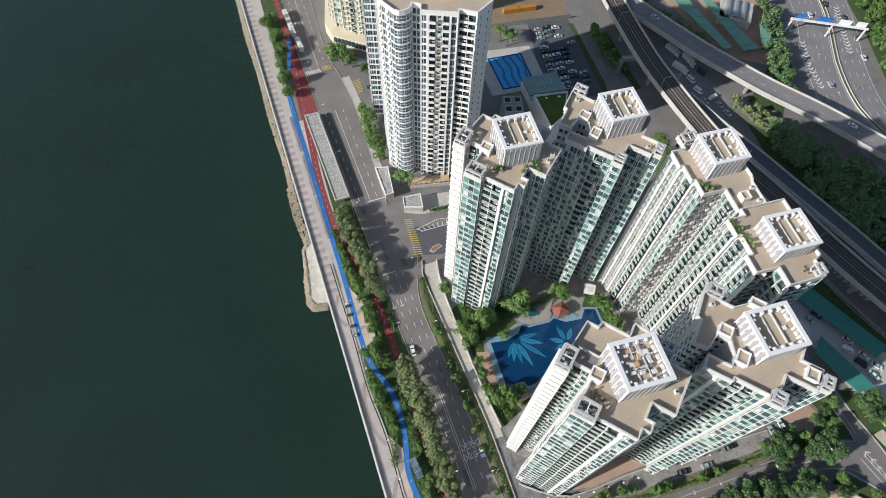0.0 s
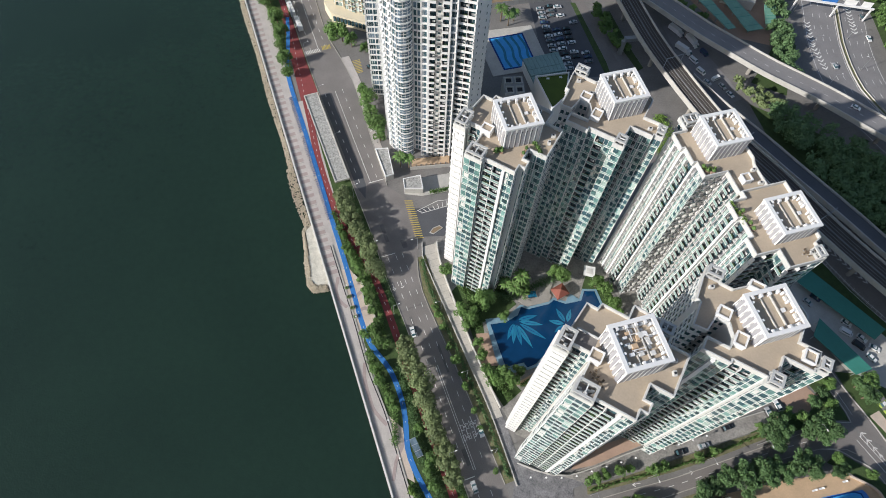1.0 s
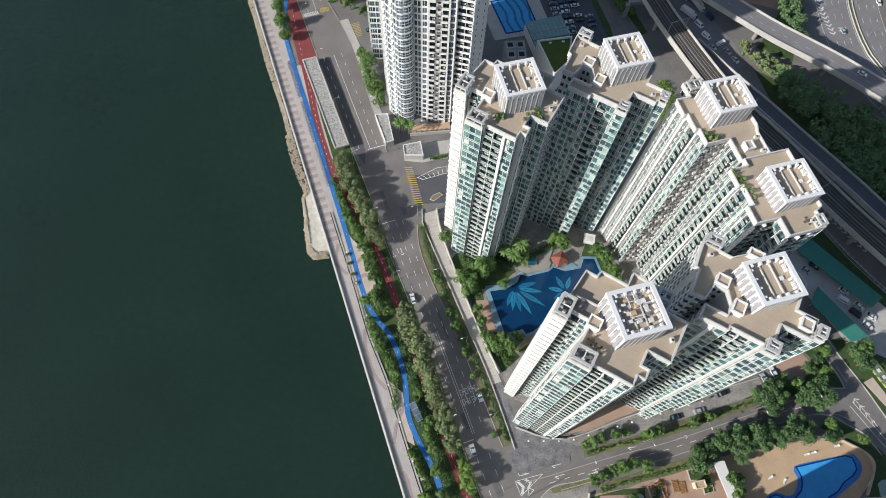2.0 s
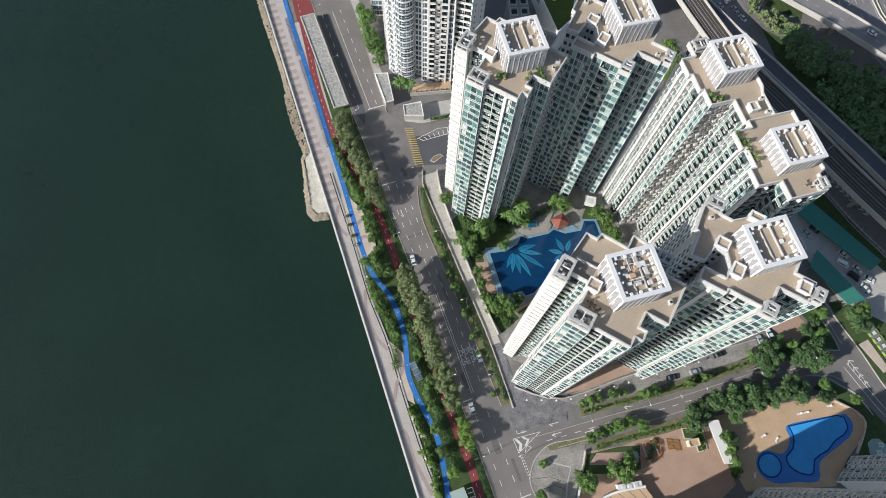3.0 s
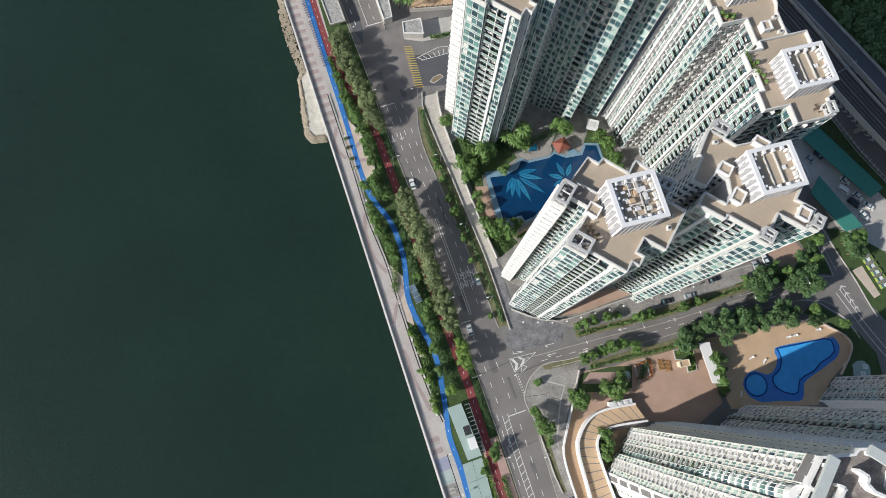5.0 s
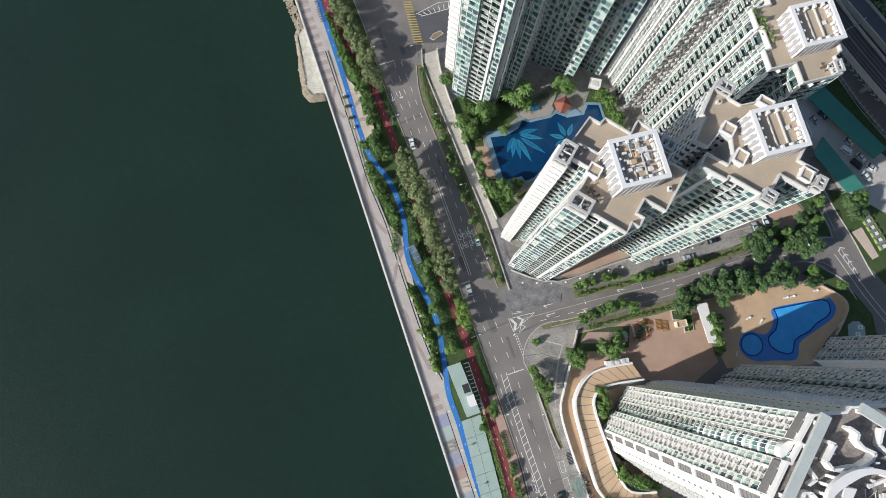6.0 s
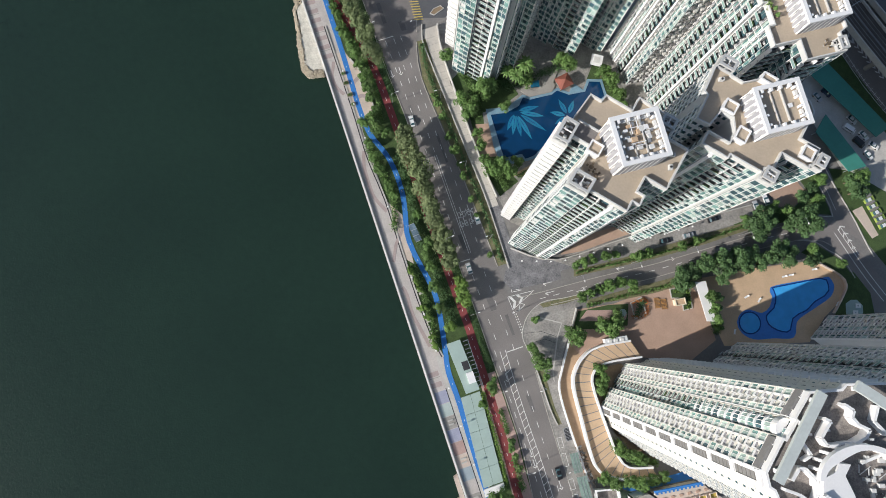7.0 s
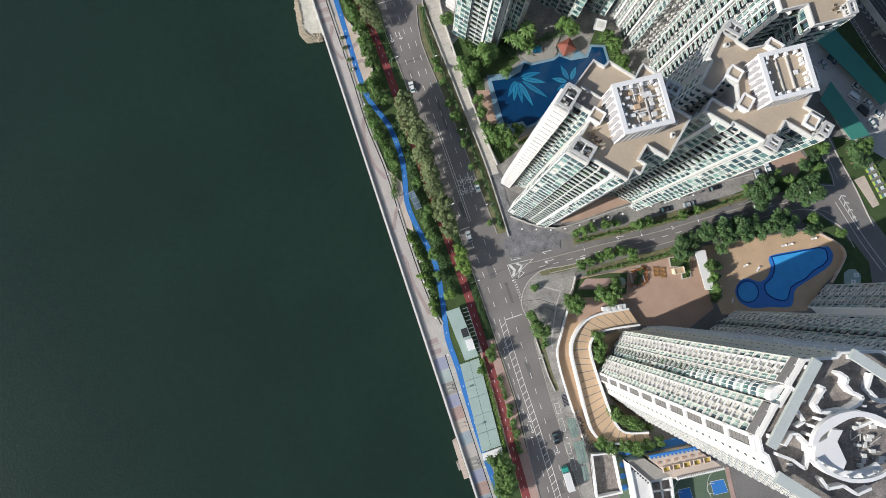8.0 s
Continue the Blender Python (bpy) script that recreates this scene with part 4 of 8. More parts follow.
        piece("air_unit").box(w * .26, w * .7, -.44, .18, .6, 1.3, M_SHADE if var % 2 else M_AC)
        piece("pane").box(w * .25, w * .7, -.5, -.46, 1.8, 2.7, M_DARKGLASS)
    CACHE[key] = (g, sub)
    return CACHE[key]


MESHES = {}
BAYNAME = {"E": "air_ledge", "e": "air_ledge", "G": "window", "B": "balcony", "W": "window", "H": "wall_panel", "S": "window", "F": "window", "C": "window", "V": "wall_panel", "D": "window", "R": "window", "L": "service_recess", "K": "window"}


def shared(geo, name):
    """One mesh for all that look alike."""
    if id(geo) not in MESHES:
        MESHES[id(geo)] = geo.mesh(name)
    return MESHES[id(geo)]


UNIT = {"E": 0.8, "e": 0.8, "G": 1.0, "B": 1.0, "P": 0.3, "W": 1.1, "H": 1.0, "S": 1.0, "F": 1.0, "C": 1.0, "V": 1.0, "D": 1.0, "R": 1.0, "L": 1.0, "K": 1.0}
random.seed(11)


def facades(tower, poly, patterns, height, keep=95, wall=None, glass=None, fh=FH, seen=lambda n: n.y < 0.35 or n.x < -0.5):
    """Every storey of every bay: the upper ones as parts, the rest joined."""
    floors = int(round(height / fh))
    fh = height / floors
    rest, made, slots = Geo(), 0, []
    for i, pat in patterns.items():
        p, q = Vector(poly[i]), Vector(poly[(i + 1) % len(poly)])
        d = (p - q)
        L = d.length
        d /= L
        outw = Vector((-d.y, d.x))
        unit = L / sum(UNIT[c] for c in pat)
        x = 0.0
        for c in reversed(pat):
            w = unit * UNIT[c]
            o = q + d * x
            frame_m = Matrix(((d.x, outw.x, 0, o.x), (d.y, outw.y, 0, o.y), (0, 0, 1, 0), (0, 0, 0, 1)))
            slots.append((c, w, frame_m, seen(outw)))
            x += w
    for k in range(floors - 1, -1, -1):
        for c, w, fm, near in slots:
            var = random.choice((0, 0, 1, 1, 2, 3, 4, 5))
            g, sub = bay(c, w, var, fh, wall, glass)
            m = Matrix.Translation((0, 0, k * fh)) @ fm
            if near and c != "P" and made < keep:
                top = part(BAYNAME[c], shared(g, BAYNAME[c]), tower, m=m)
                for name, piece in sub:
                    part(name, shared(piece, name), top)
                made += 1
            else:
                rest.add(g, m)
                for name, piece in sub:
                    rest.add(piece, m)
    tagged(part("lower_facade", rest, tower, "lower storeys of windows and balconies"), kind="stuff")


def pergola(tower, rect, z, label="open grey roof frame"):
    """An open frame on a corner of the roof, with air units in its well."""
    x0, x1, y0, y1 = rect
    part("roof_frame", Geo().ring([(x0, y0), (x1, y0), (x1, y1), (x0, y1)], .6, z + 2.0, z + 2.6, M_PALEGREY).ring([(x0, y0), (x1, y0), (x1, y1), (x0, y1)], .35, z + .1, z + 1.0, M_PALEGREY), tower, label)
    for i in range(4):
        a, b = Vector(((x0, y0), (x1, y0), (x1, y1), (x0, y1))[i]), Vector(((x1, y0), (x1, y1), (x0, y1), (x0, y0))[i])
        n = max(1, round((b - a).length / 2.2))
        for j in range(n):
            p = a.lerp(b, j / n) + (Vector(((x0 + x1) / 2, (y0 + y1) / 2)) - a.lerp(b, j / n)).normalized() * .3
            part("post", Geo().box(p.x - .16, p.x + .16, p.y - .16, p.y + .16, z + 1.0, z + 2.0, M_PALEGREY), tower)
    k = .5 if x1 - x0 > y1 - y0 else 0
    if k:
        bar = Geo().box((x0 + x1) / 2 - .12, (x0 + x1) / 2 + .12, y0 + .55, y1 - .55, z + 2.1, z + 2.4, M_TRIM)
    else:
        bar = Geo().box(x0 + .55, x1 - .55, (y0 + y1) / 2 - .12, (y0 + y1) / 2 + .12, z + 2.1, z + 2.4, M_TRIM)
    part("frame_bar", bar, tower)
    part("roof_well", Geo().box(x0 + .56, x1 - .56, y0 + .56, y1 - .56, z - .4, z + .08, M_ASPHALT), tower, "dark roof well")
    for i in range(max(2, int((x1 - x0) * (y1 - y0) / 3.2))):
        x, y = random.uniform(x0 + .7, x1 - 1.5), random.uniform(y0 + .7, y1 - 1.3)
        part("air_unit", Geo().box(x, x + .8, y, y + .45, z + .08, z + random.uniform(.7, 1.3), M_AC if i % 3 else M_STEEL), tower)


def penthouse(tower, z, zt, rot, size=5.7, busy=0):
    """The plant room on the roof: ribbed white walls, a broad parapet and a sunken deck."""
    m = pose(0, 0, 0, 0, 0, rot)
    s = size
    H = zt - z
    sq = lambda r: [(-r, -r), (r, -r), (r, r), (-r, r)]
    core = part("plant_room", Geo().prism(sq(s - .5), z - .2, zt - 1.6, M_DECK, M_WHITE), tower, "white plant room with a tan deck", m)
    part("parapet", Geo().ring(sq(s), 1.0, zt - .55, zt, M_TRIM).ring(sq(s - .16), .4, zt - 2.0, zt - .55, M_WHITE), tower, "broad white parapet", m)
    pan = Geo().box(-.12, .86, -.5, -.1, .0, H * .42, M_STRIPE).box(.1, 1.08, -.5, -.1, H * .42, H * .68, M_STRIPE).box(-.12, .82, -.5, -.1, H * .68, H - .9, M_STRIPE)
    fin = Geo().box(.08, .34, -.5, -.06, 0, H - .55, M_TRIM)
    pm, fm = pan.mesh("panel"), fin.mesh("rib")
    for k in range(4):
        side = pose(0, 0, 0, 0, 0, rot + 90 * k)
        for i in range(7):
            x = -s + .55 + i * (2 * s - 1.0) / 7
            # x axis runs along the wall, y outwards
            place = side @ Matrix(((-1, 0, 0, x + 1.28), (0, -1, 0, -s), (0, 0, 1, z), (0, 0, 0, 1)))
            part("panel", pm, tower, m=place)
            part("rib", fm, tower, m=side @ Matrix(((-1, 0, 0, x + .1), (0, -1, 0, -s), (0, 0, 1, z), (0, 0, 0, 1))))
        for i in range(4):
            x = -s + 2.2 + i * 2.3
            part("pier", Geo().box(x, x + .55, -s + 1.0, -s + 1.75, zt - 1.6, zt - .15, M_TRIM), tower, m=side)
            if busy or (i % 2 == 0 and k in (0, 1)):
                part("air_unit", Geo().box(x + .75, x + 1.9, -s + 1.05, -s + 1.7, zt - 1.58, zt - .75, M_AC), tower, m=side)
    g = Geo()
    g.box(-1.5, -1.25, -s + 1.4, s - 1.4, zt - 1.6, zt - 1.25, M_PALECONC).box(1.0, 1.25, -s + 1.4, s - 1.6, zt - 1.6, zt - 1.0, M_PALECONC)
    g.box(1.9, 2.9, -.6, .4, zt - 1.6, zt - 1.2, M_TRIM)
    part("roof_kerb", g, tower, "low roof kerbs and a hatch", m)
    if busy:
        random.seed(5)
        for i in range(26):
            x, y = random.uniform(-s + 1.8, s - 2.6), random.uniform(-s + 1.8, s - 2.6)
            w, d, h = random.uniform(.5, 1.3), random.uniform(.4, 1.2), random.uniform(.3, 1.0)
            part("air_unit", Geo().box(x, x + w, y, y + d, zt - 1.6, zt - 1.6 + h, random.choice((M_AC, M_STEEL, M_TRIM, M_TAN))), tower, m=m)
        for i in range(9):
            x, y = random.uniform(-s + 2, s - 2), random.uniform(-s + 2, s - 2)
            L = random.uniform(1.5, 4)
            e = (x + L, y, zt - 1.05) if i % 2 else (x, y + L, zt - 1.05)
            part("pipe", Geo().beam((x, y, zt - 1.05), (min(e[0], s - 1.2), min(e[1], s - 1.2), e[2]), .16, .16, random.choice((M_STEEL, M_TRIM))), tower, m=m)


def residential(centre, axis, poly, patterns, roof, zt, label, frames=(), busy=0, ph_rot=45.0, steps=(), keep=84, z0=0.0):
    t = thing("residential_tower", label, "apartment tower", pose(centre[0], centre[1], z0, 0, 0, axis), group="towers of the seaside estate")
    roof, zt = roof - z0, zt - z0
    body = inset(poly, .58)
    part("wall", Geo().prism(body, 0, roof - .1, M_WHITE), t, "white rendered walls")
    part("roof_deck", Geo().prism(inset(poly, .3), roof - .1, roof, M_DECK), t, "sandy tan roof deck")
    part("parapet", Geo().ring(poly, .34, roof - .7, roof + 1.15, M_WEATHER), t, "weathered white parapet")
    for r in frames:
        pergola(t, r, roof)
    for x0, x1, y0, y1, h, mat in steps:
        g = Geo().box(x0, x1, y0, y1, roof - .3, roof + h, mat)
        g.ring([(x0 - .1, y0 - .1), (x1 + .1, y0 - .1), (x1 + .1, y1 + .1), (x0 - .1, y1 + .1)], .35, roof + h - .2, roof + h + .5, M_TRIM)
        g.box(x0 + .3, x1 - .3, y0 + .3, y1 - .3, roof + h, roof + h + .08, M_DECK)
        part("stair_house", g, t, "white stair head with a tan top")
    penthouse(t, roof, zt, ph_rot, busy=busy)
    facades(t, poly, patterns, roof - .7, keep)
    return t


POLY_X = [(-8.4, -15.3), (-2.8, -15.3), (-2.8, -13.7), (6.8, -13.7), (6.8, -11), (8.7, -11), (8.7, -8.2), (6.7, -8.2), (6.7, -4.5), (12.3, -4.5), (12.3, 6.7), (7, 6.7), (7, 11.3), (-3.6, 11.8), (-3.6, 8.2), (-10.5, 8.3), (-10.8, 6.6), (-13.8, 6.6), (-14.6, -1.5), (-16.2, -1.5), (-16.2, -7.5), (-12.3, -7.5), (-12.3, -4.6), (-7.5, -4.6), (-7.5, -11), (-8.4, -11)]
PAT_X = {0: "G", 2: "BBPG", 3: "G", 5: "G", 7: "G", 8: "DG", 9: "WWW", 11: "W", 12: "WW", 14: "WW", 17: "WW", 19: "F", 20: "H", 22: "BG", 23: "W", 25: "G"}
POLY_Y = [(-10.8, -15), (-3.6, -15), (-3.6, -13.9), (4.5, -13.9), (4.5, -15.6), (8.1, -15.6), (8.1, -12), (6.8, -12), (6.8, -7.2), (14, -7.2), (14, -6.4), (16.8, -6.4), (16.8, -2.7), (14.2, -2.7), (14.2, -1.4), (9.2, -1.4), (9.2, 6), (7, 8), (0, 9), (-4, 8.5), (-9, 3.9), (-12.2, 4), (-12.2, 7), (-16.7, 7), (-16.7, 3.2), (-16.2, -3.2), (-15, -3.7), (-14.7, -10.3), (-11, -10), (-10.3, -5.5), (-7.2, -5.4), (-5.2, -8.5), (-5.2, -11.2), (-10.8, -11.2)]
PAT_Y = {0: "GPG", 2: "BBG", 4: "G", 6: "G", 7: "B", 8: "DBG", 10: "G", 11: "G", 16: "W", 18: "W", 23: "W", 24: "WW", 26: "WW", 27: "W", 28: "W", 29: "W", 31: "W", 33: "W"}
PAT_2 = {**PAT_Y, 0: "GGG", 2: "GBG", 7: "G", 8: "GDG"}
POLY_3 = [(-11.5, 6), (-11.5, 0), (-10.4, 0), (-10.4, -5.5), (-9.3, -5.5), (-9.3, -10.7), (-2.2, -10.7), (-2.2, -18.2), (7, -18.2), (7, -10.5), (8, -8), (7.4, 8), (-1.5, 10.6), (-7, 11), (-7, 6)]
PAT_3 = {0: "PDPD", 2: "PDB", 4: "PDG", 5: "LLL", 6: "DBD", 8: "WW", 10: "WWWW", 13: "W"}
POLY_4 = [(-6.4, 11.9), (-6.4, 9.6), (-11.8, 9.6), (-11.8, 4), (-10.6, 4), (-10.6, -2), (-12.4, -2), (-12.4, -7.5), (-5.6, -7.5), (-5.6, -13), (5.4, -13), (5.4, -8), (7.5, -7), (7.5, 11.9)]
PAT_4 = {1: "W", 2: "DBP", 4: "BDP", 6: "DBG", 7: "BB", 8: "GB", 9: "BBG", 10: "W", 12: "WWWW"}
AX, UX = -29.5, 15.5
residential((24.6, 111.6), AX, POLY_X, PAT_X, 86, 94.5, "white tower with green glass bays and ribbed plant room", [(-16, -12.5, -7.3, -1.7), (-8.2, -3.0, -15.1, -11.2)], steps=[(-8.2, -5.0, -6.2, -3.6, 2.2, M_WHITE)])
residential((57.3, 125.3), AX, POLY_Y, PAT_2, 83, 91.2, "white tower standing in its neighbour's shadow", [(-16.5, -12.4, 4.0, 6.8), (4.7, 7.9, -15.4, -12.2), (14.2, 16.6, -6.2, -2.9)], steps=[(-10.7, -7.6, -5.2, -2.4, 1.6, M_WHITE), (-5.0, -2.2, -10.2, -6.8, 1.6, M_WHITE)])
residential((84.7, 111.0), UX, POLY_3, PAT_3, 83, 90.4, "white slab tower with sunlit balconies and glass bays", [(-6.8, -2.2, 7.0, 10.4)], ph_rot=0, steps=[(0.5, 3.0, -15.6, -13.0, 1.6, M_WHITE)])
residential((96.8, 83.2), UX, POLY_4, PAT_4, 84, 90.1, "white slab tower joined to its twin", [(3.0, 5.2, -12.8, -9.4)], ph_rot=0)
corner_tower = residential((46.9, 43.2), AX, POLY_X, PAT_X, 91, 99.5, "white corner tower with a cluttered plant roof", [(-16, -12.5, -7.3, -1.7), (-8.2, -3.0, -15.1, -11.2), (3.2, 6.8, 8.2, 11)], busy=1, steps=[(-8.2, -5.2, -6.4, -3.6, 2.2, M_WHITE)])
residential((81.6, 52.9), AX, POLY_Y, PAT_Y, 89, 95.6, "white tower with tan terraces beside the car park", [(-16.5, -12.4, 4.0, 6.8), (4.7, 7.9, -15.4, -12.2), (14.2, 16.6, -6.2, -2.9)], steps=[(-10.7, -7.6, -5.2, -2.4, 1.6, M_WHITE), (-5.0, -2.2, -10.2, -6.8, 1.6, M_WHITE), (10.6, 13.4, -5.6, -2.6, 1.2, M_WHITE), (-6.0, -2.4, 6.2, 8.2, 1.6, M_WHITE)])
# Flat dark sheet stands in for a lower, shadowed terrace.
part("roof_well", Geo().box(-13.2, -7.6, -4.3, -.4, 90.9, 91.03, M_ASPHALT), corner_tower, "dark roof terrace with its shade painted in")
part("kerb", Geo().box(-13.2, -7.6, -.4, -.1, 90.9, 91.9, M_WEATHER), corner_tower)
# ---- the curved white tower by the coast road ----
def curved_tower():
    t = thing("residential_tower", "tall white tower with a curved glazed corner", "apartment tower", pose(0, 170, 0), group="towers north of the estate")
    poly = [(-18.1, 1.0), (-12.4, -4.7), (-10.6, -5.2), (-8.8, -4.8), (-7.4, -3.9), (-6.6, -2.5), (-6.4, -1.0), (-3.7, -1.6), (-3.7, -4.6), (9.1, -5.4), (9.4, -3.6), (15.4, -5.0), (20.6, 1.0), (22.6, 16), (18, 36), (-5, 42), (-27.5, 42), (-27.5, 31), (-20.6, 31), (-20.4, 16)]
    pats = {0: "KSKS", 1: "R", 2: "R", 3: "R", 4: "R", 6: "SS", 7: "S", 8: "SPBLBPS", 9: "S", 10: "BB", 11: "VV", 12: "VVVV", 16: "SS", 17: "SS", 18: "SSSS", 19: "DSDS"}
    H = 89.0
    part("wall", Geo().prism(inset(poly, .58), 0, H - .2, M_WHITE), t, "white rendered walls")
    part("roof_deck", Geo().prism(inset(poly, .3), H - .2, H - .05, M_DECK), t, "sandy tan roof deck")
    part("parapet", Geo().ring(poly, .45, H - .7, H + 1.1, M_TRIM), t, "white parapet")
    part("stair_house", Geo().box(-4, 8, 4, 18, H - .1, H + 6, M_WHITE), t, "white plant room on the roof")
    facades(t, poly, pats, H - .7, 80, wall=M_TRIM, glass=M_BLUEGLASS, fh=3.2)
    pod = thing("podium", "low white podium with a paved terrace", "podium", pose(0, 158, 0))
    part("terrace", Geo().prism([(-8, 0.5), (9.2, 2.8), (9.0, 7.0), (-7.5, 4.5)], 0, 1.2, M_TAN), pod, "tan paved terrace")
    part("wall", Geo().beam((-8.5, -.6, 1.0), (12, 2.0, 1.0), .4, 2.0, M_PALECONC), pod, "low curved parapet wall")
    for i in range(9):
        part("post", Geo().box(-8.2 + i * 2.2, -7.8 + i * 2.2, -.5 + i * .3, 0 + i * .3, 2.0, 2.9, M_SHADE), pod)
    for pts, nm in ((((-24.4, 165.8), (-19.0, 150.8), (-15.4, 152.2), (-18.6, 166.4)), "small flat-roofed guard house with a gritty roof"), (((-10.6, 144.7), (-2.3, 144.9), (-3.7, 152.1), (-11.4, 149.9)), "low flat-roofed substation with a stained roof")):
        h = thing("kiosk", nm, "outbuilding", pose(0, 0, 0))
        part("wall", Geo().prism(inset(pts, .15), 0, 3.6, M_PALECONC), h)
        part("roof", Geo().prism(inset(pts, .4), 3.6, 3.75, M_STAINROOF), h, "gritty grey flat roof")
        part("parapet", Geo().ring(pts, .35, 3.4, 4.1, M_TRIM), h)


curved_tower()


def cream_tower():
    t = thing("residential_tower", "cream tower on a cream podium", "apartment tower", pose(-45, 258, 0), group="towers north of the estate")
    pod = [(-10.5, -1), (-6, -9.5), (13, -16), (22, -10), (26, 40), (-14, 40)]
    part("podium", Geo().prism(pod, 0, 6, M_CREAM), t, "cream podium with a flat roof")
    for i in range(9):
        a, b = Vector(pod[1]), Vector(pod[2])
        p = a + (b - a) * (.06 + .1 * i)
        d = (b - a).normalized()
        part("window", Geo().beam((*(p + Vector((.32 * d.y, -.32 * d.x))), 3.4), (*(p + d * 1.2 + Vector((.32 * d.y, -.32 * d.x))), 3.4), .7, 2.6, M_DARKGLASS), t)
    poly = [(-8, 4), (-4, -4), (0, -4.8), (1, -6.4), (12, -9.8), (19, -6), (22, 30), (-10, 30)]
    part("wall", Geo().prism(inset(poly, .58), 6, 74, M_CREAM), t, "cream rendered walls")
    up = Matrix.Translation((0, 0, 6))
    sub = new("upper_block")
    sub.parent = t
    sub.matrix_basis = up
    facades(sub, poly, {0: "CeC", 1: "C", 3: "CEBCeB", 4: "CeC", 7: "CECEC"}, 68, 40, wall=M_CREAM, fh=3.1)


cream_tower()

def ccw(p):
    p = list(p)
    return p if sum(a[0] * b[1] - b[0] * a[1] for a, b in zip(p, p[1:] + p[:1])) > 0 else p[::-1]


# ---- the southern estate: big cream tower with a curved drive ----
def cream_slab(centre, poly, pats, H, label, keep, wall=None):
    t = thing("residential_tower", label, "apartment tower", pose(*centre, 0), group="towers of the southern estate")
    part("wall", Geo().prism(inset(poly, .58), 0, H - .2, wall or M_WHITE), t, "pale rendered walls")
    part("roof_deck", Geo().prism(inset(poly, .35), H - .2, H, M_ROOFGRIT), t, "stained grey gravel roof")
    part("parapet", Geo().ring(poly, .5, H - .6, H + .9, M_TRIM), t, "white parapet")
    facades(t, poly, pats, H - .6, keep, wall=wall or M_WHITE, fh=3.2)
    return t


M_CROWN = material("crown_paint", (0.50, 0.54, 0.52), 0.6, vary=0.1, grain=0.6, stain=4)
M_ROOFGRIT = material("gritty_roof", (0.30, 0.265, 0.235), 0.9, vary=0.35, grain=0.35, stain=1.6, second=(0.055, 0.05, 0.05))
SOUTH = (76, -10)
poly7 = [(0, 0), (-3.4, -5.2), (-3.0, -5.6), (-5.2, -9.0), (-5.8, -8.8), (-9.6, -15.3), (-9.0, -18.2), (-8.0, -18.8), (-6.4, -22.8), (-5.0, -24.0), (8, -33), (24, -36), (33, -20), (25, -3), (16, 2), (7.5, 1.6), (6.5, .6)]
t7 = cream_slab(SOUTH, poly7, {0: "CEeC", 2: "BG", 4: "CEeC", 7: "V", 9: "WWWW", 14: "FF", 15: "V", 16: "VV"}, 106, "tall cream tower with a sculpted white crown", 110, M_PALECREAM)
# Grey louvre backing, nearly flush; the slots' shade is put into its colour.
part("recess", Geo().prism([(-9.55, -15.4), (-9.1, -18.0), (-8.6, -17.9), (-9.0, -15.3)], 2, 104, M_SHADE), t7, "grey louvred slot with its depth shade painted in")
for k in range(64):
    part("slat", Geo().beam((-9.58, -15.5, 3.4 + k * 1.6), (-9.18, -18.1, 3.4 + k * 1.6), .16, .14, M_LOUVRE), t7)
for k in range(11):
    part("beam", Geo().beam((-9.75, -15.2, 2.4 + k * 10.2), (-9.1, -18.4, 2.4 + k * 10.2), .6, 1.5, M_TRIM), t7)
Z7 = 106
for a, b in (((-9.75, -15.1), (-9.55, -15.9)), ((-9.25, -17.7), (-9.0, -18.4))):
    part("jamb", Geo().prism([a, (a[0] - .12, a[1]), (b[0] - .12, b[1]), b], 2, 104.6, M_TRIM), t7)
for a, b in (((.1, -.1), (-3.3, -5.0)), ((-6.0, -9.2), (-9.5, -15.0))):
    part("crown_louvre", Geo().beam((*a, Z7 - 1.9), (*b, Z7 - 1.9), 1.0, 2.2, M_SHADE), t7, "dark band under the crown")
# bowed balconies of the middle bay, and the arch over them
ba, bb = Vector((-3.0, -5.6)), Vector((-5.2, -9.0))
bm, bd = (ba + bb) / 2, (bb - ba).normalized()
bo = Vector((bd.y, -bd.x))
bo = bo if bo.x < 0 else -bo


def bow(depth, half):
    q = [bm + bd * half * math.cos(radians(t)) + bo * (depth * math.sin(radians(t)) - .3) for t in range(0, 181, 15)]
    return ccw([tuple(p) for p in q])


for k in range(12):
    z = 102.2 - 3.2 * k
    d = 1.6 - .06 * k
    part("bow_window", Geo().prism(bow(d - .25, 1.75), z - 2.9, z, (M_PALEGLASS, M_DARKGLASS, M_GLASS)[k % 3]), t7, "bowed glazing")
    for t in (30, 60, 90, 120, 150):
        p = bm + bd * 1.8 * math.cos(radians(t)) + bo * ((d - .2) * math.sin(radians(t)) - .3)
        part("mullion", Geo().box(p.x - .06, p.x + .06, p.y - .06, p.y + .06, z - 2.9, z, M_TRIM), t7)
    part("bow_slab", Geo().prism(bow(d + .1, 1.95), z, z + .6, M_TRIM), t7, "curved white balcony edge")
part("arch", Geo().prism(bow(1.9, 2.15), 103.0, 104.6, M_TRIM), t7, "rounded white hood")
for a, b, w in (((-8.2, -16.7), (1.4, 0), 2.0), ((8.2, 1.5), (18.6, -5.0), 2.0), ((-7.2, -22.1), (5.0, -29.4), 2.2)):
    part("roof_beam", Geo().beam((*a, Z7 + 2.6), (*b, Z7 + 2.6), w, .8, M_CROWN), t7, "pale grey-green crown beam")
